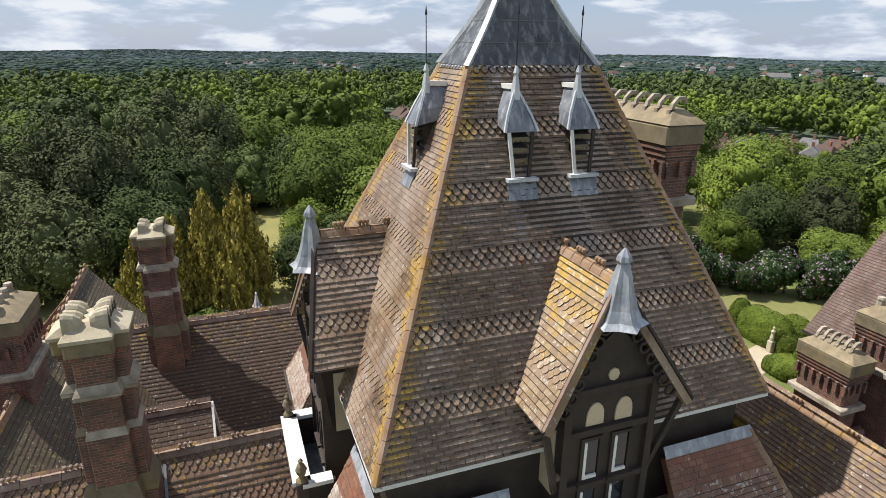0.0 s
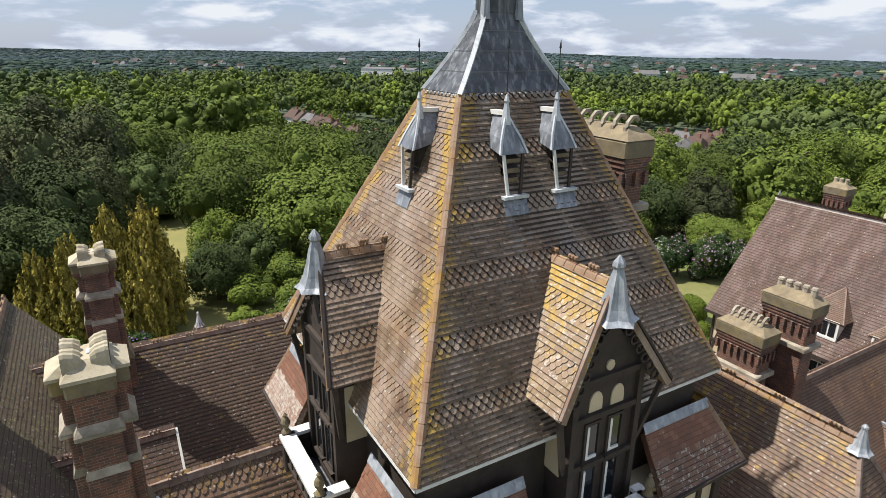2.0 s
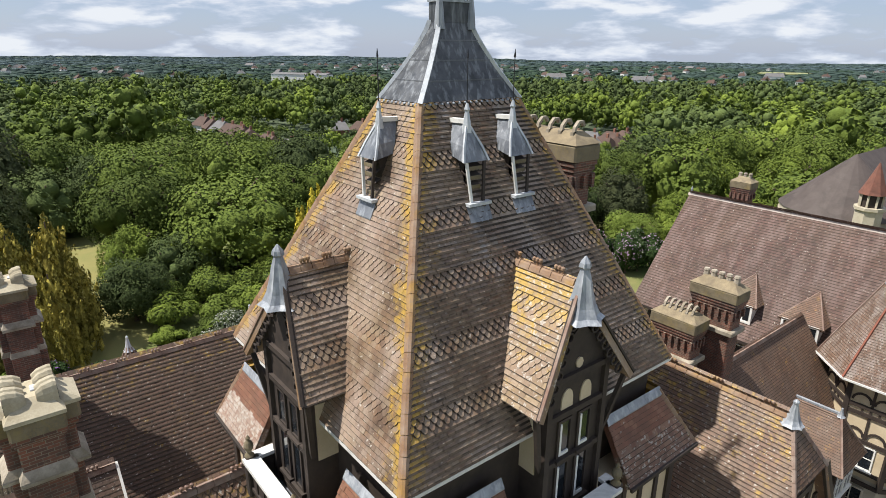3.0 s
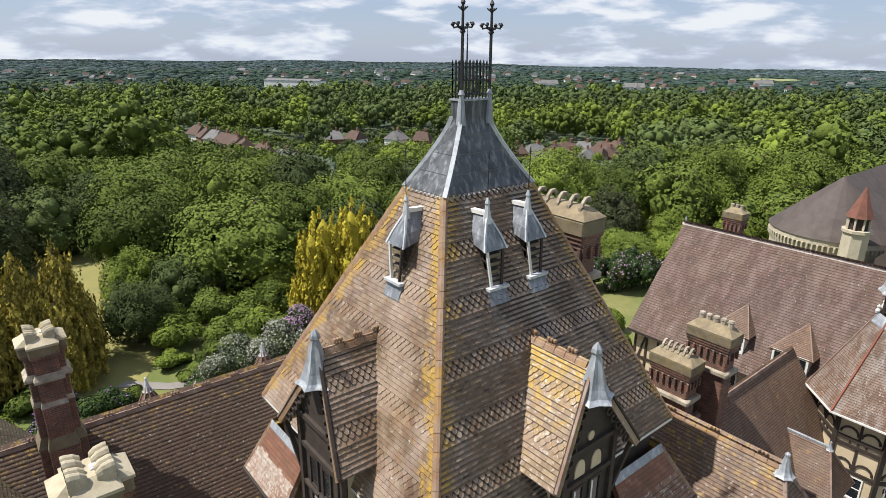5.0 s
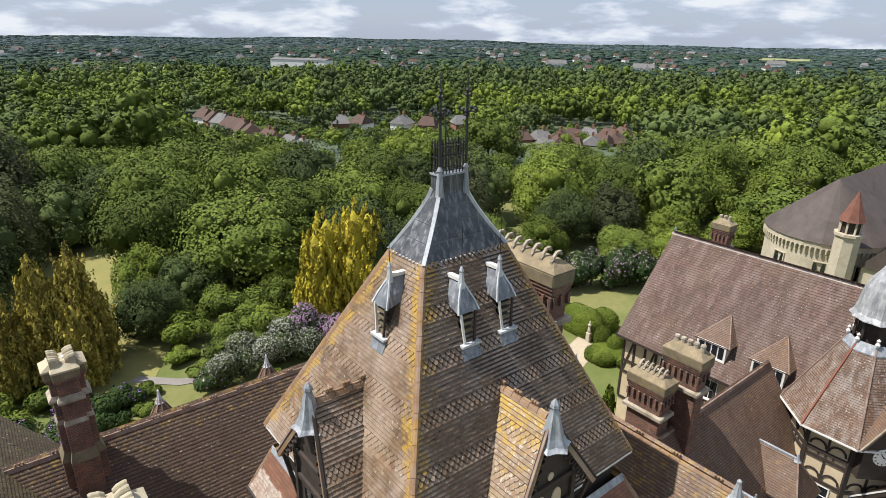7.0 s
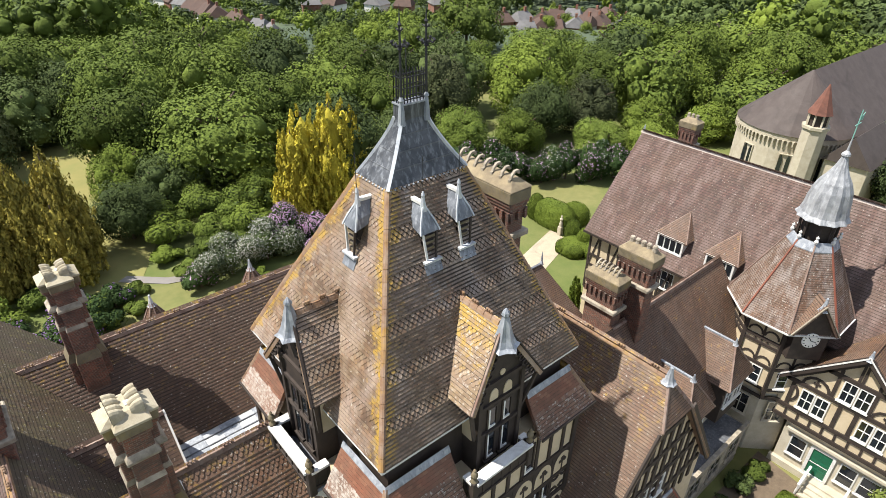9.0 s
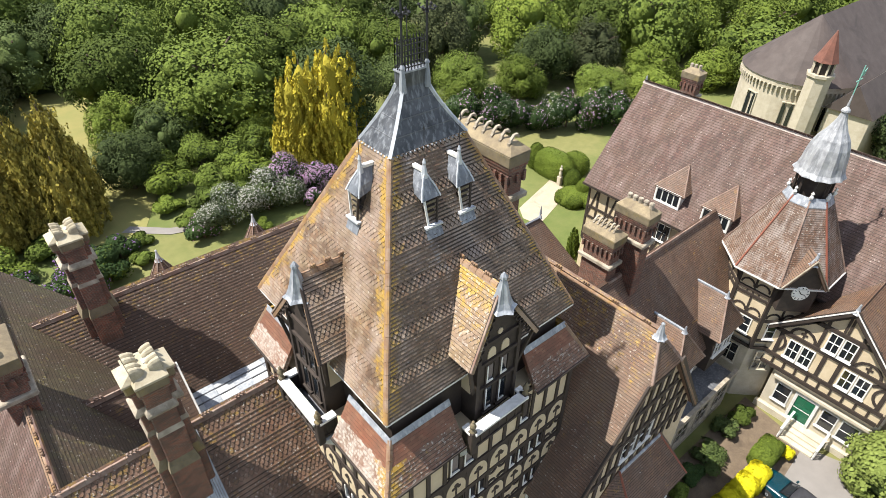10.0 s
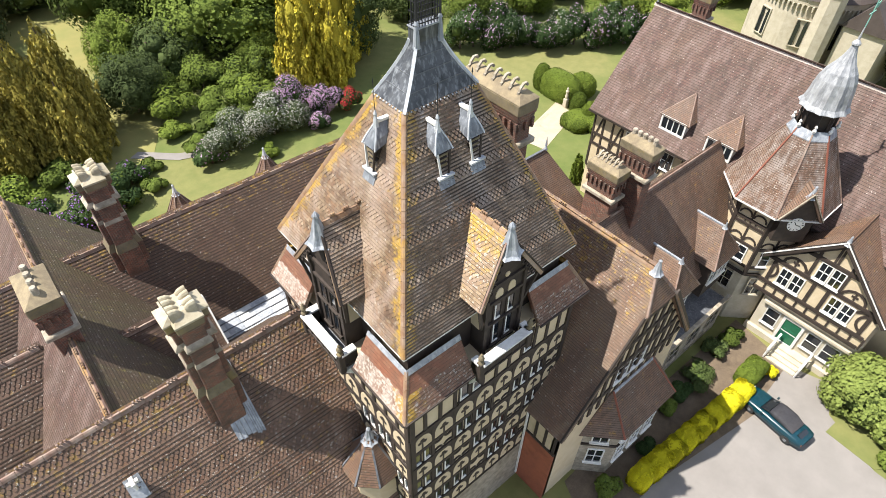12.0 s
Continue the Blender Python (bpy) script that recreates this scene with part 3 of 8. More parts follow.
class Face:
    """An upright wall face: u along it, z up, n outwards, for timbers, windows and panels."""

    def __init__(self, parent, o, u, n):
        self.parent, self.o, self.u, self.n = parent, Vector(o), Vector(u).normalized(), Vector(n).normalized()

    def at(self, u, z, d=0.0):
        return self.o + self.u * u + Vector((0, 0, z)) + self.n * d

    def slab(self, name, pts, d0, d1, mat, label="", parent=None):
        return part(name, Shape().prism([self.at(u, z, d0) for u, z in pts], self.n * (d1 - d0)), mat, parent or self.parent, label)

    def rect(self, name, u0, u1, z0, z1, d0, d1, mat, label="", parent=None):
        return self.slab(name, [(u0, z0), (u1, z0), (u1, z1), (u0, z1)], d0, d1, mat, label, parent)

    def beam(self, a, b, w=0.16, d=0.06, name="timber", parent=None, mat=None):
        return part(name, Shape().bar(self.at(*a, d / 2 - 0.02), self.at(*b, d / 2 - 0.02), w, d + 0.04, self.n), mat or TIMBER, parent or self.parent)

    def arc(self, c, r, a0, a1, w=0.12, d=0.055, name="brace", steps=7):
        pts = [self.at(c[0] + r * math.cos(radians(a0 + (a1 - a0) * k / steps)), c[1] + r * math.sin(radians(a0 + (a1 - a0) * k / steps)), d / 2 - 0.02) for k in range(steps + 1)]
        return part(name, Shape().chain(pts, w, d + 0.04, self.n), TIMBER, self.parent)

    def window(self, u0, u1, z0, z1, cols=2, rows=2, d=0.07, frame_mat=None, arch=False):
        fm = frame_mat or WHITE
        w = part("window", self._ring(u0, u1, z0, z1, 0.07, -0.05, d), fm, self.parent, "white painted window frame" if fm is WHITE else "")
        cw, rh = (u1 - u0 - 0.14) / cols, (z1 - z0 - 0.14) / rows
        for i in range(cols):
            for j in range(rows):
                self.rect("pane", u0 + 0.07 + i * cw + 0.02, u0 + 0.07 + (i + 1) * cw - 0.02, z0 + 0.07 + j * rh + 0.02, z0 + 0.07 + (j + 1) * rh - 0.02, -0.01, 0.02, GLASS, parent=w)
        s = Shape()
        for i in range(1, cols):
            u = u0 + 0.07 + i * cw
            s.prism([self.at(u - 0.025, z0 + 0.05, 0.0), self.at(u + 0.025, z0 + 0.05, 0.0), self.at(u + 0.025, z1 - 0.05, 0.0), self.at(u - 0.025, z1 - 0.05, 0.0)], self.n * (d - 0.015))
        for j in range(1, rows):
            z = z0 + 0.07 + j * rh
            s.prism([self.at(u0 + 0.05, z - 0.02, 0.0), self.at(u1 - 0.05, z - 0.02, 0.0), self.at(u1 - 0.05, z + 0.02, 0.0), self.at(u0 + 0.05, z + 0.02, 0.0)], self.n * (d - 0.02))
        if s.v:
            part("glazing_bar", s, fm, w)
        self.rect("sill", u0 - 0.06, u1 + 0.06, z0 - 0.07, z0 + 0.01, -0.03, d + 0.08, fm, parent=w)
        return w

    def _ring(self, u0, u1, z0, z1, t, d0, d1):
        s = Shape()
        for a, b, c, e in ((u0, u0 + t, z0, z1), (u1 - t, u1, z0, z1), (u0 + t, u1 - t, z0, z0 + t), (u0 + t, u1 - t, z1 - t, z1)):
            s.prism([self.at(a, c, d0), self.at(b, c, d0), self.at(b, e, d0), self.at(a, e, d0)], self.n * (d1 - d0))
        return s


def fluted(prof, at, folds=8, deep=0.16):
    """A turned form with raised folds down its sides."""
    seg = folds * 2
    vs = [(at[0] + r * (1 + deep * (0.5 if k % 2 else -0.5)) * math.cos(math.pi * k / folds), at[1] + r * (1 + deep * (0.5 if k % 2 else -0.5)) * math.sin(math.pi * k / folds), at[2] + z) for r, z in prof for k in range(seg)]
    n = len(prof)
    f = [(i * seg + k, i * seg + (k + 1) % seg, (i + 1) * seg + (k + 1) % seg, (i + 1) * seg + k) for i in range(n - 1) for k in range(seg)]
    return Shape().add(vs, f + [tuple(range(seg - 1, -1, -1)), tuple(range((n - 1) * seg, n * seg))])


def lead_finial(at, h=1.5, r=0.55, mat=None):
    """A flared, many-sided lead cap with a knob."""
    prof = [(r, 0.0), (r * 0.8, h * 0.07), (r * 0.58, h * 0.22), (r * 0.42, h * 0.42), (r * 0.31, h * 0.62), (r * 0.2, h * 0.82), (r * 0.26, h * 0.86), (r * 0.24, h * 0.92), (0.015, h)]
    return fluted(prof, at)

# ---- the great tower ----
CX, CY = 0.1, 0.15
EX0, EX1, EY0, EY1, EZ = -4.42, 4.6, -4.2, 4.5, 18.5
LX0, LX1, LY0, LY1, LZ = -1.35, 1.72, -0.66, 0.98, 25.4
tower = thing("tower", "tall half-timbered tower with a steep tiled pyramid roof and lead cap", "tower", (CX, CY, 0))
F, R, B, L = (EX0, EY0, EZ), (EX1, EY0, EZ), (EX1, EY1, EZ), (EX0, EY1, EZ)
f, r, b, l = (LX0, LY0, LZ), (LX1, LY0, LZ), (LX1, LY1, LZ), (LX0, LY1, LZ)
HOLE_F = [(3.7, 5.35, 1.5, 2.6)]
HOLE_L = [(3.5, 5.2, 1.5, 2.6)]
# edge: wider painted shade strip on the front slope, narrow on the sunlit left.
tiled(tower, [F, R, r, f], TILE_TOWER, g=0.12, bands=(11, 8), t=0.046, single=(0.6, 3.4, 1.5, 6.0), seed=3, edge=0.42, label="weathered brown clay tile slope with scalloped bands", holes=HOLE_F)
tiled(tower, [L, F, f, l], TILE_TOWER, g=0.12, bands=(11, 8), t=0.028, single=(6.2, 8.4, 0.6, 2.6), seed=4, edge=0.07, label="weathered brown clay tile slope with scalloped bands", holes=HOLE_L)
tiled(tower, [R, B, b, r], TILE_TOWER, g=0.12, bands=(11, 8), t=0.036, seed=5)
tiled(tower, [B, L, l, b], TILE_TOWER, g=0.12, bands=(11, 8), t=0.036, seed=6)
for a, c in ((F, f), (R, r), (B, b), (L, l)):
    ridge_line(tower, a, c, RIDGE_GOLD, 0.13, 0.4, name="hip_tile", roll=0.75)
s = Shape()
for a, c in ((F, R), (R, B), (B, L), (L, F)):
    a, c = Vector(a), Vector(c)
    s.bar(a + Vector((0, 0, -0.05)), c + Vector((0, 0, -0.05)), 0.05, 0.09)
part("gutter", s, COPING, tower, "thin pale painted eaves gutter")


def rect_ring(x0, x1, y0, y1, z):
    return [(x0, y0, z), (x1, y0, z), (x1, y1, z), (x0, y1, z)]


# lead cap: concave hipped sheet with rolls and seams
rings = []
TX0, TX1, TY0, TY1 = -0.32, 0.64, -0.02, 0.34
for k in range(9):
    t = k / 8
    e = (1 - t) ** 1.24
    z = 25.4 + 1.8 * t
    rings.append(rect_ring(TX0 + (LX0 - 0.04 - TX0) * e, TX1 + (LX1 + 0.04 - TX1) * e, TY0 + (LY0 - 0.04 - TY0) * e, TY1 + (LY1 + 0.04 - TY1) * e, z))
s = Shape()
for a, c in zip(rings, rings[1:]):
    for i in range(4):
        j = (i + 1) % 4
        s.add([a[i], a[j], c[j], c[i]], [(0, 1, 2, 3)])
s.add(rings[-1], [(0, 1, 2, 3)])
cap = part("lead_cap", s, LEAD_CAP, tower, "concave sheet-lead spire cap, streaked grey")
for i in range(4):
    s = Shape().chain([a[i] for a in rings], 0.11, 0.11, Vector((1, -1, 0)) if i % 2 else Vector((1, 1, 0)))
    part("lead_roll", s, LEAD_PALE, cap)
for k, sides in ((2, (0, 3)), (4, (0, 3)), (6, (0,))):
    for i in sides:
        s = Shape().bar(rings[k][i], rings[k][(i + 1) % 4], 0.025, 0.03)
        part("lead_seam", s, LEAD_DARK, cap)
for i, n in ((0, 18), (3, 10)):
    a, c = Vector(rings[0][i]), Vector(rings[0][(i + 1) % 4])
    for k in range(n):
        p = a.lerp(c, (k + 0.5) / n)
        part("lead_scallop", Shape().lathe([(0.05, 0.0), (0.045, 0.03), (0.01, 0.05)], 6, (p.x, p.y, p.z - 0.06)), LEAD, cap)
part("neck", Shape().box(TX0 - 0.02, TX1 + 0.02, TY0 - 0.02, TY1 + 0.02, 27.15, 27.6), LEAD_CAP, tower)
s = Shape().box(TX0 - 0.05, TX1 + 0.05, TY0 - 0.05, TY1 + 0.05, 27.6, 27.65)
part("neck_coping", s, LEAD, tower)
for x in (TX0, TX1):
    part("lead_post", Shape().lathe([(0.13, 27.0), (0.1, 27.4), (0.06, 27.72), (0.09, 27.76), (0.03, 27.9)], 8, (x, TY0, 0)), LEAD, tower)


def railing(x0, y0, x1, y1, n):
    for k in range(n + 1):
        t = k / n
        x, y = x0 + (x1 - x0) * t, y0 + (y1 - y0) * t
        part("baluster", Shape().box(x - 0.012, x + 0.012, y - 0.012, y + 0.012, 27.65, 28.48).lathe([(0.012, 28.48), (0.03, 28.52), (0.004, 28.6)], 4, (x, y, 0)), IRON, crest)
    for z in (27.75, 28.1, 28.42):
        part("rail", Shape().bar((x0, y0, z), (x1, y1, z), 0.03, 0.03), IRON, crest)


crest = tower
railing(TX0, TY0, TX1, TY0, 8)
railing(TX0, TY1, TX1, TY1, 8)
railing(TX0, TY0, TX0, TY1, 3)
railing(TX1, TY0, TX1, TY1, 3)
for x, y, top in ((TX0, TY0, 30.45), (TX1, TY0, 30.5), (0.5 * (TX0 + TX1), TY1, 29.6)):
    s = Shape().lathe([(0.045, 27.6), (0.04, 29.2), (0.08, 29.25), (0.04, 29.32), (0.03, 29.85), (0.065, 29.92), (0.025, 30.0), (0.006, 30.45)] if top > 30 else [(0.025, 27.6), (0.02, 28.9), (0.004, 29.5)], 6, (x, y, 0))
    if top > 30:
        for k in range(4):
            a = k * math.pi / 2 + 0.4
            dx, dy = math.cos(a), math.sin(a)
            pts = [(x + dx * q, y + dy * q, z) for q, z in ((0.02, 29.3), (0.13, 29.36), (0.24, 29.34), (0.27, 29.42), (0.2, 29.46))]
            s.chain(pts, 0.042, 0.042, (-dy, dx, 0.01))
            s.lathe([(0.01, -0.06), (0.06, 0.0), (0.01, 0.06)], 5, (x + dx * 0.27, y + dy * 0.27, 29.42))
            s.bar((x, y, 29.72), (x + dx * 0.13, y + dy * 0.13, 29.82), 0.03)
    part("iron_finial", s, IRON, tower, "wrought iron finial with scrolls")


def placed(n, c):
    """Maps u along a tower face, d outwards, z to the world."""
    if n == "front":
        return lambda u, d, z: (CX + u, CY * 0 - d, z)
    return lambda u, d, z: (-d, CY - u, z)


def on_face(W, a, c, e, g):
    return [W(*p) for p in (a, c, e, g)]


def roof_d(n, z):
    t = (z - EZ) / (LZ - EZ)
    return (4.2 + (0.66 - 4.2) * t) if n == "front" else (4.42 + (1.35 - 4.42) * t)


def lucarne(n, u0):
    """A small louvred vent under a flared lead hood."""
    W = placed(n, 0)
    d0 = roof_d(n, 24.2)
    hood = Shape()
    w, h0 = 0.3, 24.16
    front = d0 + 0.5
    ridge_b, ridge_f = W(u0, roof_d(n, 25.0) - 0.1, 25.0), W(u0, front - 0.36, 25.02)
    eave = [W(u0 - w, d0 - 0.12, h0 + 0.12), W(u0 - w - 0.07, front, h0), W(u0 + w + 0.07, front, h0), W(u0 + w, d0 - 0.12, h0 + 0.12)]
    mid = [W(u0 - 0.24, d0 - 0.2, h0 + 0.4), W(u0 - 0.26, front - 0.13, h0 + 0.32), W(u0 + 0.26, front - 0.13, h0 + 0.32), W(u0 + 0.24, d0 - 0.2, h0 + 0.4)]
    hood.add([ridge_b, ridge_f, *mid, *eave], [(0, 1, 3, 2), (1, 4, 3), (1, 0, 5, 4), (2, 3, 7, 6), (3, 4, 8, 7), (4, 5, 9, 8), (6, 7, 8, 9)])
    ob = part("lucarne", hood, LEAD_HOOD, tower, "small lead-hooded roof vent")
    tip = W(u0, front - 0.36, 24.62)
    part("hood_finial", Shape().lathe([(0.13, 0.1), (0.09, 0.4), (0.05, 0.62), (0.07, 0.66), (0.025, 0.8)], 6, tip), LEAD_PALE, ob)
    part("spike", Shape().lathe([(0.013, 0.78), (0.011, 1.75), (0.03, 1.78), (0.004, 1.95)], 5, tip), IRON, ob)
    part("ridge_roll", Shape().bar(ridge_b, ridge_f, 0.15, 0.1), COPING, ob, "white ridge capping")
    part("box", Shape().prism(on_face(W, (u0 - 0.18, roof_d(n, 23.25) - 0.1, 23.2), (u0 - 0.18, front - 0.3, 23.3), (u0 - 0.18, front - 0.2, 24.25), (u0 - 0.18, d0 - 0.2, 24.25)), Vector(W(0.36, 0, 0)) - Vector(W(0, 0, 0))), TIMBER, ob)
    along = Vector(W(0, 1, 0)) - Vector(W(0, 0, 0))
    for k in range(4):
        # sloping louvre board with a scalloped lip
        z, step = 23.3 + k * 0.22, front - 0.1 + 0.015 * k
        s = Shape().prism(on_face(W, (u0 - 0.2, front - 0.3, z + 0.16), (u0 - 0.2, step, z + 0.06), (u0 - 0.2, step, z + 0.09), (u0 - 0.2, front - 0.3, z + 0.19)), Vector(W(0.4, 0, 0)) - Vector(W(0, 0, 0)))
        louvre = part("louvre", s, TIMBER, ob)
        lip = Shape()
        for e in range(4):
            c = u0 - 0.15 + e * 0.1
            lip.prism([W(c - 0.05, step, z + 0.09), W(c - 0.05, step, z + 0.03), W(c - 0.025, step, z - 0.005), W(c + 0.025, step, z - 0.005), W(c + 0.05, step, z + 0.03), W(c + 0.05, step, z + 0.09)], along * 0.02)
        part("scalloped_lip", lip, STONE_DARK, louvre, "weathered scalloped board edge")
    for e0, e1, e2 in ((ridge_f, mid[1], eave[1]), (ridge_f, mid[2], eave[2])):
        part("hip_roll", Shape().chain([e0, e1, e2], 0.05, 0.05, along), LEAD_PALE, ob)
    for q in (-1, 1):
        part("bracket", Shape().bar(W(u0 + q * 0.17, roof_d(n, 23.25) + 0.08, 23.22), W(u0 + q * 0.27, front - 0.04, 24.2), 0.045, 0.07), COPING if q < 0 else TIMBER, ob)
    lo = roof_d(n, 22.78)
    part("apron", Shape().prism(on_face(W, (u0 - 0.33, lo + 0.03, 22.78), (u0 + 0.33, lo + 0.03, 22.78), (u0 + 0.33, roof_d(n, 23.2) + 0.04, 23.2), (u0 - 0.33, roof_d(n, 23.2) + 0.04, 23.2)), (0, 0, 0.03)), LEAD_HOOD, ob, "lead apron")
    part("sill", Shape().prism(on_face(W, (u0 - 0.34, roof_d(n, 23.2), 23.18), (u0 + 0.34, roof_d(n, 23.2), 23.18), (u0 + 0.34, roof_d(n, 23.2) + 0.18, 23.18), (u0 - 0.34, roof_d(n, 23.2) + 0.18, 23.18)), (0, 0, 0.07)), LEAD_PALE, ob)


lucarne("front", -0.72)
lucarne("front", 0.72)
lucarne("left", 0.12)


def bead_window(fc, u0, u1, z0, z1):
    """A dark timber window with a white bead down one side and along the foot."""
    w = fc.window(u0, u1, z0, z1, 1, 1, 0.05, frame_mat=TIMBER)
    fc.slab("white_bead", [(u0 + 0.05, z0 + 0.05), (u1 - 0.05, z0 + 0.05), (u1 - 0.05, z0 + 0.13), (u0 + 0.12, z0 + 0.13), (u0 + 0.12, z1 - 0.08), (u0 + 0.05, z1 - 0.08)], 0.02, 0.075, WHITE, parent=w)


def dormer(n):
    """A gabled tower dormer with a pierced bargeboard, its window bay and balcony."""
    W = placed(n, 0)
    dz = lambda z: roof_d(n, z)
    out = 0.62 if n == "front" else 0.6
    fr = roof_d(n, EZ) + out
    hw, ze, zr = 1.62, 19.35, 21.86
    tile = TILE_ORANGE
    for q in (-1, 1):
        e0, e1 = W(q * hw, dz(ze) - 0.02, ze), W(q * hw, fr + 0.08, ze)
        r1, r0 = W(0, fr - 0.42, zr), W(0, dz(zr) - 0.05, zr)
        pts = [e0, e1, r1, r0] if q < 0 else [e1, e0, r0, r1]
        if n != "front":
            pts = [e0, e1, r1, r0] if q < 0 else [e1, e0, r0, r1]
        # The sun side takes paler tiles, so its light is partly in the colour.
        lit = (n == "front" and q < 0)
        tiled(tower, pts, tile if lit else TILE_TOWER, g=0.13, bands=(9, 6), t=0.034, seed=11 + q, edge=0.26 if (n == "front" and q > 0) or (n != "front" and q > 0) else 0.12, name="dormer_slope", label="lichen-crusted dormer roof slope in paler sunlit tones" if lit else "")
    ridge_line(tower, W(0, dz(zr) - 0.15, zr + 0.03), W(0, fr - 0.55, zr + 0.03), RIDGE_GOLD, 0.12, 0.3, knobs=2)
    p = W(0, fr - 0.36, 20.95)
    # flared square lead cap at the gable's peak
    prof = [(0.5, 0.0), (0.38, 0.1), (0.29, 0.3), (0.21, 0.6), (0.15, 0.9), (0.09, 1.12), (0.13, 1.17), (0.11, 1.26), (0.02, 1.4)]
    part("lead_finial", fluted(prof, (p[0], p[1], p[2] + 0.15), 6, 0.26), LEAD, tower, "bright flared lead finial")
    # gable wall and body
    back = dz(EZ) - 0.55
    body = Shape().prism([W(-1.0, back, 15.8), W(1.0, back, 15.8), W(1.0, back, 20.1), W(0, back, 21.0), W(-1.0, back, 20.1)], Vector(W(0, fr - back - 0.3, 0)) - Vector(W(0, 0, 0)))
    part("dormer_body", body, TIMBER, tower, "dark timber dormer front")
    N = Vector(W(0, 1, 0)) - Vector(W(0, 0, 0))
    U = Vector(W(1, 0, 0)) - Vector(W(0, 0, 0))
    o = Vector(W(0, fr - 0.3, 0))
    fc = Face(tower, o, U, N)
    for q in (-1, 1):
        # pierced bargeboard: outer board, inner scrolls
        for k in range(9):
            t0 = k / 9
            a, c = (q * (1.55 - 1.5 * t0), ze + 0.02 + 2.35 * t0), (q * (1.55 - 1.5 * (t0 + 1 / 9)), ze + 0.02 + 2.35 * (t0 + 1 / 9))
            if k == 0:
                part("bargeboard", Shape().bar(fc.at(q * 1.58, ze - 0.02, 0.32), fc.at(q * 0.05, zr - 0.16, -0.14), 0.16, 0.06, N), TIMBER, tower)
                part("verge", Shape().bar(fc.at(q * 1.62, ze + 0.06, 0.36), fc.at(q * 0.05, zr - 0.02, -0.1), 0.05, 0.07, N), RIDGE if q < 0 else TIMBER, tower)
            if k > 0:
                cu, cz = q * (1.3 - 1.32 * t0), ze + 0.02 + 2.1 * t0
                pts = [fc.at(cu + 0.11 * math.cos(m * math.pi / 4), cz + 0.11 * math.sin(m * math.pi / 4), 0.3 - 0.4 * t0) for m in range(9)]
                part("scroll", Shape().chain(pts, 0.045, 0.05, N), TIMBER, tower)
        if n == "front":
            fc.slab("arched_panel", [(q * 0.32 + 0.19 * math.cos(m * math.pi / 8), 19.2 + (0.3 * math.sin(m * math.pi / 8))) for m in range(9)] + [(q * 0.32 - 0.19, 19.02), (q * 0.32 + 0.19, 19.02)], 0.0, 0.03, CREAM)
        fc.window(q * 0.34 - 0.24, q * 0.34 + 0.24, 17.75, 18.75, 1, 1, 0.05, frame_mat=TIMBER)
        fc.window(q * 0.34 - 0.24, q * 0.34 + 0.24, 16.3, 17.6, 1, 1, 0.05, frame_mat=TIMBER)
        for za, zb in ((16.3, 17.6), (17.75, 18.75)) if n == "front" else ():
            fc.slab("white_bead", [(q * 0.34 - 0.17, za + 0.06), (q * 0.34 + 0.15, za + 0.06), (q * 0.34 + 0.15, za + 0.13), (q * 0.34 - 0.11, za + 0.13), (q * 0.34 - 0.11, zb - 0.1), (q * 0.34 - 0.17, zb - 0.1)], 0.02, 0.06, WHITE)
        fc.beam((q * 0.95, 15.8), (q * 0.95, 20.1), 0.16, 0.1)
        part("brace", Shape().bar(W(q * 1.05, fr - 0.35, 17.6), W(q * 1.5, fr - 0.1, ze - 0.05), 0.1, 0.12), TIMBER, tower)
        # cheek panels
        part("cheek_panel", Shape().prism([W(q * 1.0, back + 0.1, 17.4), W(q * 1.0, fr - 0.5, 17.4), W(q * 1.0, fr - 0.5, 18.9), W(q * 1.0, back + 0.1, 18.9)], U * (0.03 * q)), CREAM, tower)
    if n == "front":
        fc.slab("quatrefoil", [(0.12 * math.cos(m * math.pi / 4), 20.05 + 0.13 * math.sin(m * math.pi / 4)) for m in range(8)], 0.0, 0.035, CREAM)
    for z in (17.68, 18.9, 19.8):
        fc.beam((-1.0, z), (1.0, z), 0.14, 0.09)
    # balcony
    bf, uc = (5.15, -0.3) if n == "front" else (5.42, 0.2)
    hwb, W0 = 1.32, W
    W = lambda u, d, z: W0(u + uc, d, z)
    floor = Shape().prism([W(-hwb, 4.3, 15.55), W(hwb, 4.3, 15.55), W(hwb, bf - 0.1, 15.55), W(-hwb, bf - 0.1, 15.55)], (0, 0, 0.14))
    bal = part("balcony", floor, LEAD_DARK, tower, "projecting balcony with white coping")
    runs = [((-hwb, bf), (hwb, bf)), ((-hwb, 4.75), (-hwb, bf)), ((hwb, 4.75), (hwb, bf))]
    for a, c in runs:
        long = a[1] == c[1]
        part("coping", Shape().bar(W(*a, 16.6), W(*c, 16.6), 0.4 if long else 0.3, 0.1), COPING, bal, "broad white coping rail")
        part("bottom_rail", Shape().bar(W(*a, 15.75), W(*c, 15.75), 0.16, 0.1), TIMBER, bal)
        part("panel", Shape().bar(W(*a, 16.18), W(*c, 16.18), 0.06, 0.78), TIMBER, bal, "dark boarded balcony front")
        m = max(2, int(math.dist(a, c) / 0.42))
        for k in range(m + 1):
            t = k / m
            u, d = a[0] + (c[0] - a[0]) * t, a[1] + (c[1] - a[1]) * t
            part("stud", Shape().bar(W(u, d, 15.8), W(u, d, 16.56), 0.1, 0.12), TIMBER, bal)
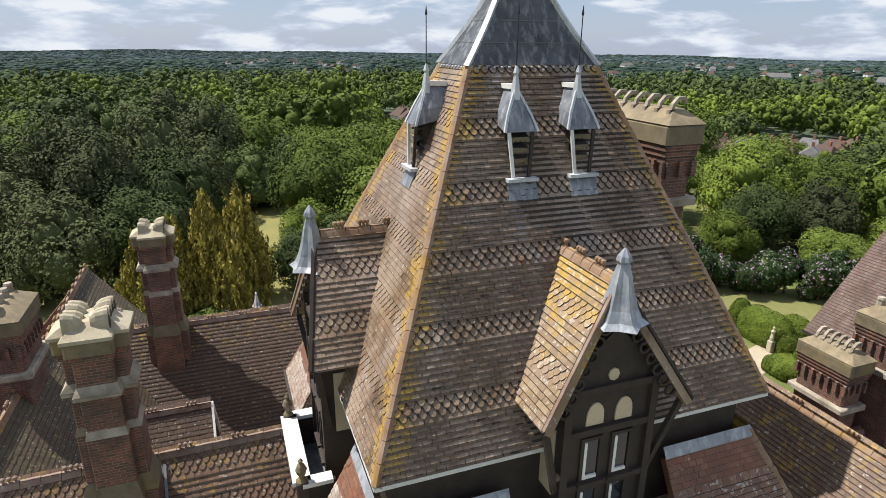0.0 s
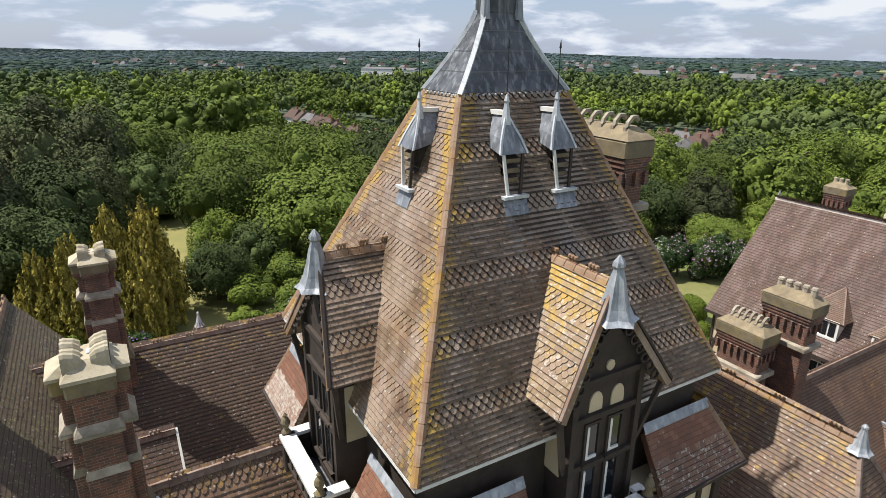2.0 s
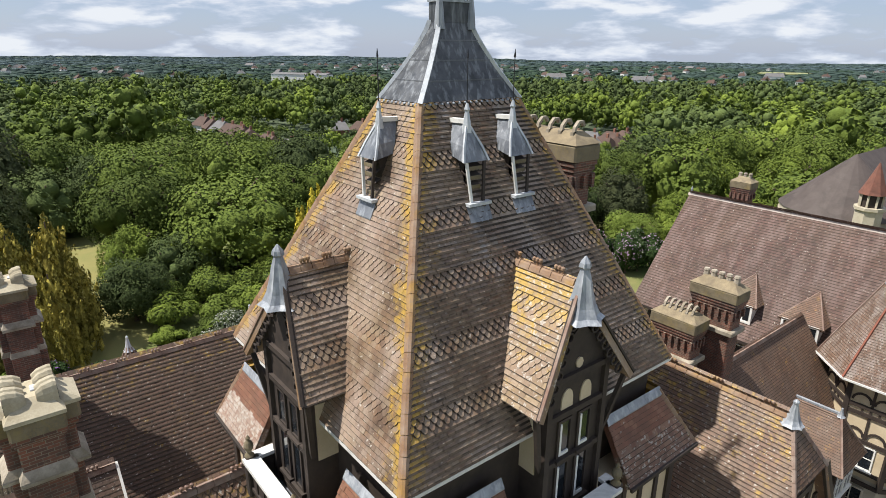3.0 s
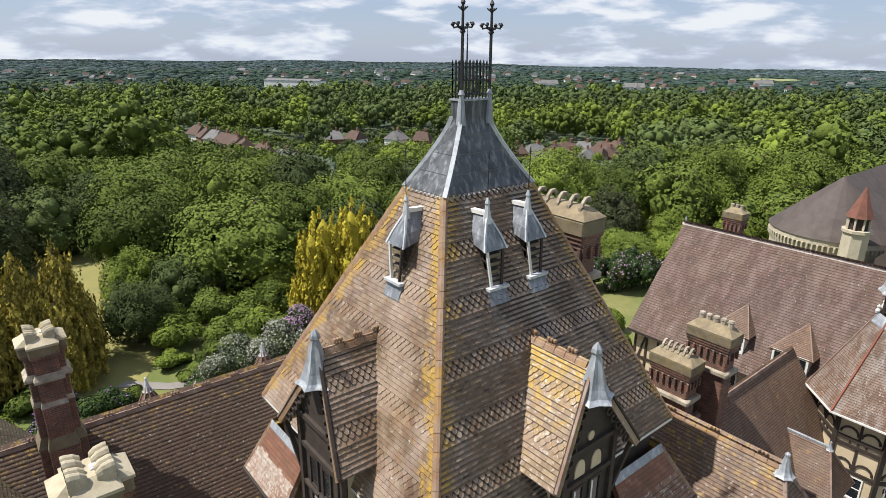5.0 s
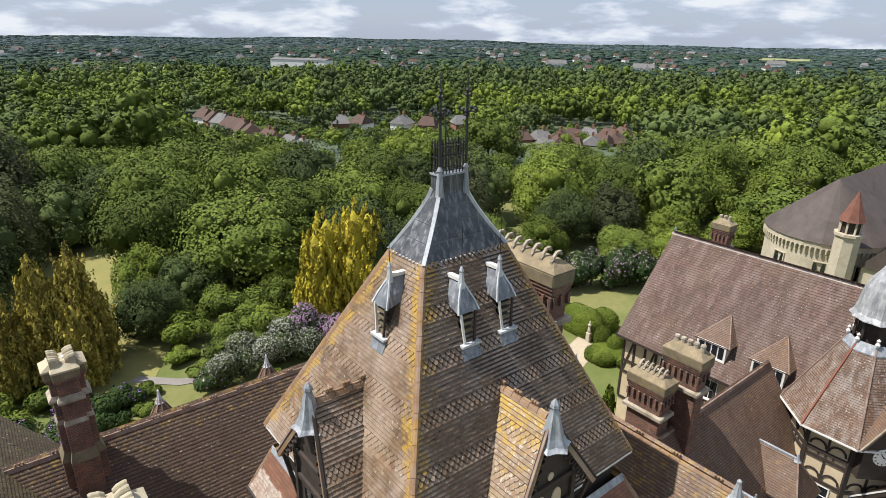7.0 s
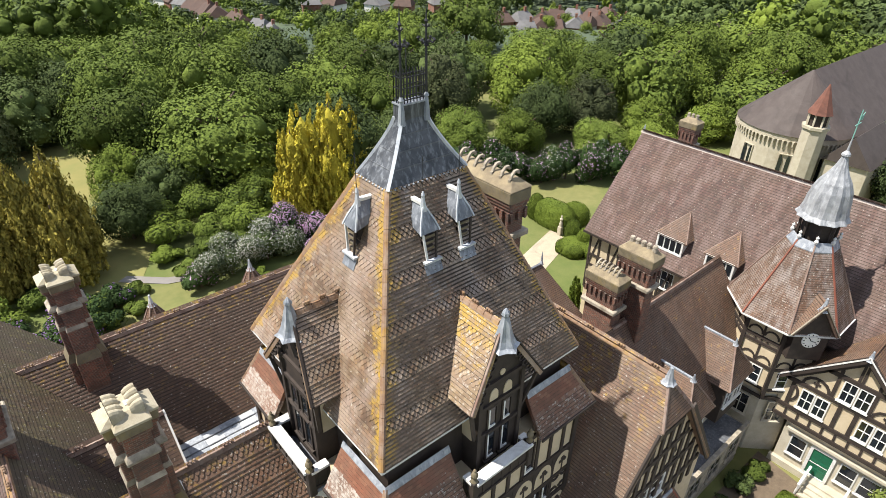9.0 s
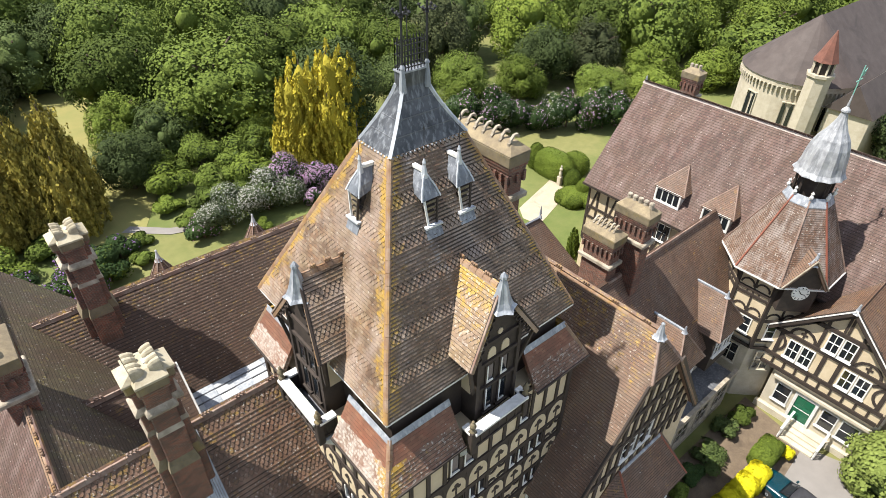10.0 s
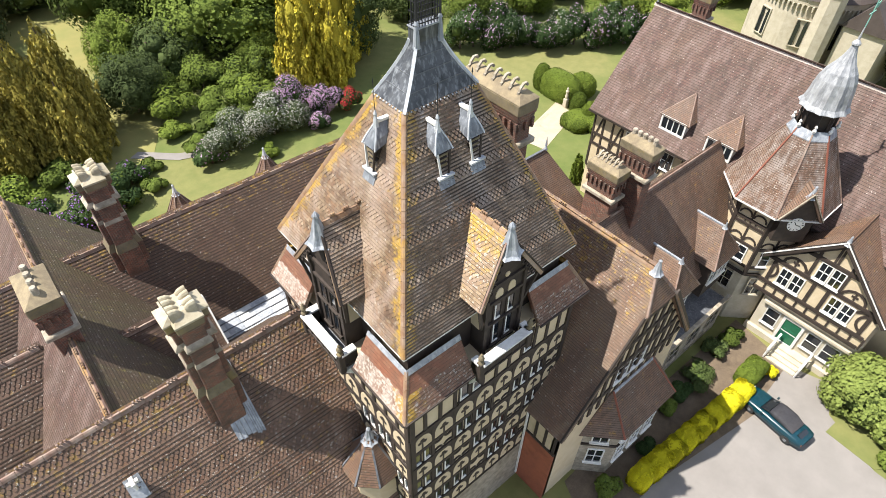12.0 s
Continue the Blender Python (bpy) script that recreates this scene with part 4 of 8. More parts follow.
    for q in (-1, 1):
        c = W(q * hwb, bf, 0)
        part("corner_post", Shape().bevelbox(c[0] - 0.13, c[0] + 0.13, c[1] - 0.13, c[1] + 0.13, 15.5, 16.68, 0.03), TIMBER, bal)
        part("urn", Shape().lathe([(0.13, 16.68), (0.1, 16.73), (0.05, 16.79), (0.1, 16.87), (0.13, 16.97), (0.09, 17.08), (0.04, 17.14), (0.06, 17.2), (0.0, 17.28)], 10, (c[0], c[1], 0)), STONE_DARK, bal, "small dark urn finial")
        part("bracket", Shape().prism([W(q * hwb - 0.08, 4.6, 14.6), W(q * hwb - 0.08, bf, 15.5), W(q * hwb - 0.08, 4.6, 15.5)], U * 0.16), COPING, bal)


dormer("front")
dormer("left")

# upper walls, skirt roof and shaft
WX0, WX1, WY0, WY1 = -4.65, 4.75, -4.6, 4.85
part("upper_wall", Shape().box(-4.0, 4.15, -3.85, 4.1, 15.9, 18.6), TIMBER, tower, "dark timbered band under the eaves")
SX0, SX1, SY0, SY1, SZ = -5.15, 5.1, -5.05, 4.75, 15.95
UX0, UX1, UY0, UY1, UZ = -4.28, 4.36, -4.12, 4.3, 17.55
for q, tag in ((-1, "front"), (1, "front"), (-1, "left"), (1, "left")):
    if tag == "front":
        a = (SX0, SY0, SZ) if q < 0 else (1.95, SY0, SZ)
        c = (-1.75, SY0, SZ) if q < 0 else (SX1, SY0, SZ)
        e = (-1.75, UY0, UZ) if q < 0 else (UX1, UY0, UZ)
        g = (UX0, UY0, UZ) if q < 0 else (1.95, UY0, UZ)
    else:
        a = (SX0, SY1, SZ) if q < 0 else (SX0, -1.75, SZ)
        c = (SX0, 2.0, SZ) if q < 0 else (SX0, SY0, SZ)
        e = (UX0, 2.0, UZ) if q < 0 else (UX0, UY0, UZ)
        g = (UX0, UY1, UZ) if q < 0 else (UX0, -1.75, UZ)
    va, vc, ve, vg = (Vector(p) for p in (a, c, e, g))
    cut = 0.46 if tag == "front" else 0.5
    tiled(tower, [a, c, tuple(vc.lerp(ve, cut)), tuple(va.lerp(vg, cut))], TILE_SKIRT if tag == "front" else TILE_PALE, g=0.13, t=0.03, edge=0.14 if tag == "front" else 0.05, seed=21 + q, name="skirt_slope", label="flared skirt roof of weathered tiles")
    tiled(tower, [tuple(va.lerp(vg, cut)), tuple(vc.lerp(ve, cut)), tuple(vc.lerp(ve, 0.9)), tuple(va.lerp(vg, 0.9))], TILE_RED, g=0.13, w=0.19, t=0.012, edge=0.06, seed=25 + q, name="red_course", label="plain red tile course")
    out = Vector((0, -1, 0)) if tag == "front" else Vector((-1, 0, 0))
    part("lead_flashing", Shape().prism([va.lerp(vg, 0.88) + Vector((0, 0, 0.03)), vc.lerp(ve, 0.88) + Vector((0, 0, 0.03)), ve + Vector((0, 0, 0.05)), vg + Vector((0, 0, 0.05))], (0, 0, 0.04)), LEAD, tower)
    part("skirt_gutter", Shape().bar(va + out * 0.05, vc + out * 0.05, 0.07, 0.1), TIMBER, tower)
tiled(tower, [(SX1, SY0, SZ), (SX1, SY1, SZ), (UX1, UY1, UZ), (UX1, UY0, UZ)], TILE_TOWER, g=0.13, seed=31, name="skirt_slope")
tiled(tower, [(SX1, SY1, SZ), (SX0, SY1, SZ), (UX0, UY1, UZ), (UX1, UY1, UZ)], TILE_TOWER, g=0.13, seed=32, name="skirt_slope")
for a, c in (((SX0, SY0, SZ), (UX0, UY0, UZ)), ((SX1, SY0, SZ), (UX1, UY0, UZ)), ((SX0, SY1, SZ), (UX0, UY1, UZ))):
    ridge_line(tower, a, c, RIDGE_GOLD, 0.11, 0.35, name="hip_tile", roll=0.7)
part("shaft", Shape().box(WX0, WX1, WY0, WY1, 0, 16.0), CREAM, tower, "cream rendered shaft between black timbers")
ff = Face(tower, (WX0, WY0, 0), (1, 0, 0), (0, -1, 0))
fl = Face(tower, (WX0, WY1, 0), (0, -1, 0), (-1, 0, 0))
fw, lw = WX1 - WX0, WY1 - WY0
ROWS_Z = [15.75, 13.5, 12.15, 10.85, 9.6, 8.3, 7.0, 5.6, 4.2]
for fc, width in ((ff, fw), (fl, lw)):
    for z in ROWS_Z:
        fc.beam((0, z), (width, z), 0.22, 0.08, "rail")
    for u in (0.1, width - 0.1):
        fc.beam((u, 0), (u, 15.8), 0.24, 0.09, "post")
    n = 12
    for k in range(1, n):
        fc.beam((width * k / n, 13.5), (width * k / n, 15.7), 0.17, 0.06, "post")
    for row, (z1, z0) in enumerate(zip(ROWS_Z[1:], ROWS_Z[2:])):
        m = 8
        wb = width / m
        for k in range(m):
            u = k * wb
            fc.beam((u, z0), (u, z1), 0.16, 0.06, "post")
            if row % 2 == 0:
                # dark spandrel with a lobed cream panel and a small dark foil
                cu, cz = u + wb / 2, z0 + 0.72
                fc.rect("spandrel", u + 0.06, u + wb - 0.06, z0 + 0.08, z1 - 0.08, 0.0, 0.045, TIMBER)
                fc.slab("foil_panel", [(cu - 0.5, z0 + 0.14), (cu + 0.5, z0 + 0.14)] + [(cu + 0.5 * math.cos(e * math.pi / 12), z0 + 0.5 + 0.68 * math.sin(e * math.pi / 12)) for e in range(13)], 0.03, 0.06, CREAM)
                lobes = Shape()
                for du, dz, r0 in ((0.0, 0.12, 0.12), (-0.14, -0.04, 0.1), (0.14, -0.04, 0.1)):
                    lobes.prism([fc.at(cu + du + r0 * math.cos(e * math.pi / 4), cz + dz + r0 * math.sin(e * math.pi / 4), 0.05) for e in range(8)], fc.n * (0.025 + du * 0.02))
                lobes.prism([fc.at(cu + du, zz, 0.05) for du, zz in ((-0.045, z0 + 0.14), (0.045, z0 + 0.14), (0.045, cz), (-0.045, cz))], fc.n * 0.022)
                part("trefoil", lobes, TIMBER, tower)
            elif (k + row) % 3 != 2:
                for q in (0.28, 0.72):
                    bead_window(fc, u + wb * q - 0.22, u + wb * q + 0.22, z0 + 0.16, z1 - 0.16)
            else:
                for q in (0.25, 0.75):
                    fc.arc((u + wb * q, z0 + 0.15), wb * 0.2, 20, 160, 0.1)
                    fc.arc((u + wb * q, z1 - 0.15), wb * 0.2, 200, 340, 0.1)
for u0 in (2.55, 3.25, 6.3):
    bead_window(ff, u0, u0 + 0.58, 13.8, 15.3)
part("plinth", Shape().box(WX0 - 0.08, WX1 + 0.08, WY0 - 0.08, WY1 + 0.08, 0, 4.2), STONE, tower, "stone lower storey")

# ---- the west range, beside the tower ----
west = thing("west_range", "long brown-tiled range with parallel ridges and valley gutter", "building", (-12, 6, 0))
WR_Y, WR_Z, BR_Y, BR_Z = 2.6, 15.3, 14.0, 13.9
WT = dict(g=0.17, w=0.21, t=0.042)
tiled(west, [(-26, -4.2, 5.4), (-4.68, -4.2, 5.4), (-4.68, WR_Y, WR_Z), (-26, WR_Y, WR_Z)], TILE_NEAR, seed=41, bands=(7, 4), edge=0.24, single=(11.5, 17.5, 6.5, 9.5), label="brown plain tile slope with toothed bands", **WT)
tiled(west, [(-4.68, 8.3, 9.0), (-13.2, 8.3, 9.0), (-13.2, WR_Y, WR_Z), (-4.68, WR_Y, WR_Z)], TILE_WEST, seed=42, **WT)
tiled(west, [(-24, 10.1, 8.95), (12, 10.1, 8.95), (12, BR_Y, BR_Z), (-24, BR_Y, BR_Z)], TILE_WEST, seed=43, edge=0.3, single=(15.5, 20.5, 3.2, 5.9), label="brown tiled slope with deep shade in its tile colour", **WT)
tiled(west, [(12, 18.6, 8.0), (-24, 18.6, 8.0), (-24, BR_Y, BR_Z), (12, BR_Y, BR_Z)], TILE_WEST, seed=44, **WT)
RXX, RXZ = -13.25, 15.25
tiled(west, [(-8.6, 2.6, 9.6), (-8.6, 18.5, 9.6), (RXX, 19.3, RXZ), (RXX, 2.6, RXZ)], TILE_MOSS, seed=45, single=(3.0, 7.0, 3.0, 6.5), label="brown tile slope of the cross roof", **dict(WT, t=0.02))
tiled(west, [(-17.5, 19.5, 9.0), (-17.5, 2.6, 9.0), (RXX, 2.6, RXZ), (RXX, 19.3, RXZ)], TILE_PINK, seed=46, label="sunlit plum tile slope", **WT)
SMY, SMZ = 8.3, 13.1
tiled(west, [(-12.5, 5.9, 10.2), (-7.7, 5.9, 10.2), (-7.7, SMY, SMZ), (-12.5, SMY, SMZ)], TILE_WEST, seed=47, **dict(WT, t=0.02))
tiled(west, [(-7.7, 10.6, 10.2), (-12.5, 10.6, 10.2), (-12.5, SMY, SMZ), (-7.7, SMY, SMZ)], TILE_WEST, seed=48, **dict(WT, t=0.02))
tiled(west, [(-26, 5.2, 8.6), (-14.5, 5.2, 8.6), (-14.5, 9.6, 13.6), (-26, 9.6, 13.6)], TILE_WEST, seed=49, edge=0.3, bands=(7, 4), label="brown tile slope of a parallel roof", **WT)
ridge_line(west, (-26, 9.6, 13.63), (-14.6, 9.6, 13.63), RIDGE, 0.13, 0.45, knobs=3)
part("gable_wall", Shape().prism([(-7.8, 5.9, 8.5), (-7.8, 10.6, 8.5), (-7.8, 10.6, 10.2), (-7.8, SMY, SMZ - 0.05), (-7.8, 5.9, 10.2)], (-0.2, 0, 0)), BRICK, west)
part("flat_roof", Shape().box(-8.2, 8, 8.2, 10.3, 8.7, 8.95), LEAD_FLAT, west, "pale lead valley gutter")
for k in range(3):
    part("lead_roll", Shape().box(-8.2, -0.5, 8.5 + 0.55 * k, 8.55 + 0.55 * k, 8.95, 9.02), LEAD_DARK, west)
for x in (-7.0, -5.2, -3.4):
    part("lead_step", Shape().box(x, x + 0.9, 8.25, 10.2, 8.95, 8.98), LEAD, west)
for a, c, kn in (((-26, WR_Y, WR_Z + 0.03), (-4.7, WR_Y, WR_Z + 0.03), 3), ((-24, BR_Y, BR_Z + 0.03), (12, BR_Y, BR_Z + 0.03), 3), ((-12.6, SMY, SMZ + 0.03), (-7.7, SMY, SMZ + 0.03), 3)):
    ridge_line(west, a, c, RIDGE, 0.13, 0.45, knobs=kn)
ridge_line(west, (RXX, 2.7, RXZ + 0.03), (RXX, 19.3, RXZ + 0.03), RIDGE_GOLD, 0.14, 0.45, knobs=2)
part("verge_board", Shape().bar((-7.66, 5.8, 10.15), (-7.66, SMY, SMZ + 0.02), 0.08, 0.14).bar((-7.66, 10.7, 10.15), (-7.66, SMY, SMZ + 0.02), 0.08, 0.14), COPING, west)
part("wall", Shape().box(-25.5, -4.7, -3.8, 18.0, 0, 5.6).box(-25.5, 11.5, 8.4, 18.2, 0, 8.2), BRICK, west, "red brick walls")
part("north_gable", Shape().prism([(-18.6, 19.0, 0), (-8.8, 19.0, 0), (-8.8, 19.0, 9.4), (RXX, 19.0, RXZ - 0.1), (-18.6, 19.0, 9.0)], (0, -0.3, 0)), BRICK, west)

vp = thing("vent_pipe", "short white-painted vent pipe with a cross-shaped cowl on the tiles", "vent pipe", (-13.7, 0.9, 12.8))
part("pipe", Shape().lathe([(0.07, 12.6), (0.07, 13.3)], 8, (-13.7, 0.9, 0)), COPING, vp)
part("cowl", Shape().bevelbox(-13.92, -13.48, 0.82, 0.98, 13.3, 13.46, 0.02).bevelbox(-13.78, -13.62, 0.68, 1.12, 13.302, 13.5, 0.02), COPING, vp)
part("collar", Shape().prism([(-14.0, 0.6, 12.42), (-13.4, 0.6, 12.42), (-13.4, 1.2, 13.29), (-14.0, 1.2, 13.29)], (0, 0, 0.05)), LEAD, vp)

# two small pointed roofs beyond the back ridge
for x in (-5.5, 0.3):
    g0 = thing("roof_spirelet", "small pointed tiled roof with a lead tip behind a ridge", "turret", (x, 16.6, 10.6), group="spirelets behind the ridge")
    for k in range(8):
        a0, a1 = k * math.pi / 4, (k + 1) * math.pi / 4
        q = lambda r0, a, z: (x + r0 * math.cos(a), 16.6 + r0 * math.sin(a), z)
        tiled(g0, [q(1.0, a0, 11.6), q(1.0, a1, 11.6), q(0.08, a1, 13.35), q(0.08, a0, 13.35)], TILE_BROWN, seed=51 + k)
        part("hip_roll", Shape().bar(q(1.01, a0, 11.63), q(0.06, a0, 13.4), 0.06, 0.06), RIDGE, g0)
    part("turret_wall", Shape().lathe([(0.8, 0.0), (0.8, 11.65)], 8, (x, 16.6, 0)), BRICK, g0)
    part("lead_finial", lead_finial((x, 16.6, 13.15), 0.75, 0.24), LEAD_PALE, g0)

# turret roof against the tower
tur = thing("turret_roof", "small many-sided tiled turret roof with lead cap", "turret", (-5.1, -2.1, 8))
TC = (-5.15, -2.2)
for k in range(8):
    a0, a1 = math.pi / 8 + k * math.pi / 4, math.pi / 8 + (k + 1) * math.pi / 4
    tiled(tur, [(TC[0] + 1.5 * math.cos(a0), TC[1] + 1.5 * math.sin(a0), 8.9), (TC[0] + 1.5 * math.cos(a1), TC[1] + 1.5 * math.sin(a1), 8.9), (TC[0] + 0.1 * math.cos(a1), TC[1] + 0.1 * math.sin(a1), 11.3), (TC[0] + 0.1 * math.cos(a0), TC[1] + 0.1 * math.sin(a0), 11.3)], TILE_BROWN, seed=60 + k)
    part("hip_roll", Shape().bar((TC[0] + 1.5 * math.cos(a0), TC[1] + 1.5 * math.sin(a0), 8.92), (TC[0], TC[1], 11.35), 0.09, 0.09), LEAD_DARK, tur)
part("lead_finial", lead_finial((TC[0], TC[1], 10.85), 0.95, 0.42), LEAD, tur)
part("turret_wall", Shape().lathe([(1.25, 0.0), (1.25, 8.95)], 8, (TC[0], TC[1], 0), math.pi / 8), CREAM, tur)


# ---- chimneys ----
def dome_chimney(cx, cy, w, d, z0, z1, group):
    """A brick stack of cross plan under a sloping stone cap with two rows of hooded vents."""
    ob = thing("chimney", "cross-shaped brick chimney stack under a pale stone cap with hooded vents", "chimney", (cx, cy, z0), group=group)
    hw, hd = w / 2, d / 2
    arms = ((1.0, 0.62, 0.0), (0.64, 1.0, 0.004))

    def cross(k, za, zb, bev):
        s = Shape()
        for ax, ay, e in arms:
            s.bevelbox(cx - hw * ax * k, cx + hw * ax * k, cy - hd * ay * k, cy + hd * ay * k, za - e, zb + e, bev)
        return s

    def tier(name, k, za, zb, mat, bev=0.05, label=""):
        part(name, cross(k, za, zb, bev), mat, ob, label)

    def sloped(k0, k1, za, zb):
        s = Shape()
        for ax, ay, e in arms:
            lo = [(cx + i * hw * ax * k0, cy + j * hd * ay * k0, za) for i, j in ((-1, -1), (1, -1), (1, 1), (-1, 1))]
            hi = [(cx + i * hw * ax * k1, cy + j * hd * ay * k1, zb + e) for i, j in ((-1, -1), (1, -1), (1, 1), (-1, 1))]
            s.add(lo + hi, [(0, 1, 5, 4), (1, 2, 6, 5), (2, 3, 7, 6), (3, 0, 4, 7), (4, 5, 6, 7), (3, 2, 1, 0)])
        return s

    tier("shaft", 0.8, z0, z1 - 0.95, BRICK_DARK, 0.03)
    tier("corbel", 0.88, z1 - 1.1, z1 - 1.0, BRICK_DARK, 0.01)
    tier("corbel", 0.94, z1 - 1.0, z1 - 0.9, BRICK_DARK, 0.01)
    tier("cap_band", 0.97, z1 - 0.92, z1 - 0.5, STONE_DARK, 0.05, "sooty stone band with shade in its tone, under the cap")
    tier("string_course", 0.98, z1 - 2.0, z1 - 1.9, STONE, 0.03, "projecting stone string course")
    part("weathering", sloped(0.98, 0.8, z1 - 1.9, z1 - 1.72), STONE, ob, "sloping stone weathering")
    tier("lower_shaft", 0.86, z0, z1 - 3.1, BRICK_DARK, 0.03)
    part("weathering", sloped(0.88, 0.8, z1 - 3.1, z1 - 2.9), STONE, ob)
    tier("foot", 1.02, z0, z1 - 4.9, BRICK_DARK, 0.03)
    part("weathering", sloped(1.05, 0.86, z1 - 4.9, z1 - 4.45), STONE_DARK, ob)
    part("lead_flashing", Shape().box(cx - hw * 1.05, cx + hw * 1.05, cy - hd * 1.3, cy - hd * 0.9, z0, z0 + 0.2), LEAD, ob)
    part("cap", sloped(1.02, 0.5, z1 - 0.5, z1 - 0.24), STONE_CAP, ob, "weathered pale sandstone cap")
    part("cap_edge", cross(1.02, z1 - 0.58, z1 - 0.5, 0.01), STONE_CAP, ob)
    for i in (-1, 1):
        for j in range(4):
            x, y, zb = cx + i * hw * 0.36, cy + (j - 1.5) * hd * 0.36, z1 - 0.42
            tall = 0.3 if j % 2 else 0.34
            h = Shape()
            rings = []
            for dx, k in ((-0.2, 0.55), (-0.08, 0.86), (0.1, 1.0), (0.17, 0.97)):
                rings.append([(x + i * dx, y + 0.15 * k * math.cos(e * math.pi / 8), zb + 0.12 + tall * k * math.sin(e * math.pi / 8)) for e in range(9)] + [(x + i * dx, y - 0.17 * k, zb - 0.1), (x + i * dx, y + 0.17 * k, zb - 0.1)])
            nn = 11
            h.add([p for r0 in rings for p in r0], [(m * nn + e, m * nn + (e + 1) % nn, (m + 1) * nn + (e + 1) % nn, (m + 1) * nn + e) for m in range(3) for e in range(nn)] + [tuple(range(nn)), tuple(range(3 * nn, 4 * nn))])
            vent = part("vent_hood", h, STONE_CAP, ob, "arched stone vent hood")
            mouth = [(x + i * 0.172, y + 0.1 * math.cos(k * math.pi / 6), zb + 0.12 + 0.2 * math.sin(k * math.pi / 6)) for k in range(7)] + [(x + i * 0.172, y - 0.1, zb + 0.02), (x + i * 0.172, y + 0.1, zb + 0.02)]
            part("vent_mouth", Shape().prism(mouth, (0.006 * i, 0, 0)), IRON, vent)
    part("lead_patch", Shape().bevelbox(cx + hw * 0.02, cx + hw * 0.4, cy - hd * 0.2, cy + hd * 0.1, z1 - 0.26, z1 - 0.2, 0.01), LEAD_PALE, ob, "bright sheet-lead repair patch")
    return ob


def slope_apron(x0, x1, y0, y1):
    """Dressed sheet lead lying on the near slope at a chimney's foot."""
    z = lambda y: 5.4 + (y + 4.2) * (WR_Z - 5.4) / (WR_Y + 4.2)
    s = Shape()
    n = 4
    for k in range(n):
        a, c = x0 + (x1 - x0) * k / n, x0 + (x1 - x0) * (k + 1) / n - 0.015
        e = 0.03 * (k % 2)
        s.prism([(a, y0 - e, z(y0 - e) + 0.09), (c, y0 - e, z(y0 - e) + 0.09), (c, y1, z(y1) + 0.1), (a, y1, z(y1) + 0.1)], (0, -0.02, 0.025))
    return s


near_stack = dome_chimney(-9.52, 1.75, 1.6, 1.55, 9.0, 20.2, "domed chimneys")
part("lead_apron", slope_apron(-9.75, -8.95, 0.5, 1.1), LEAD, near_stack, "patched bright sheet-lead apron")
part("lead_apron", slope_apron(-8.95, -8.6, 0.4, 2.4), LEAD, near_stack)
dome_chimney(-9.35, 13.5, 1.6, 1.6, 9.0, 18.9, "domed chimneys")


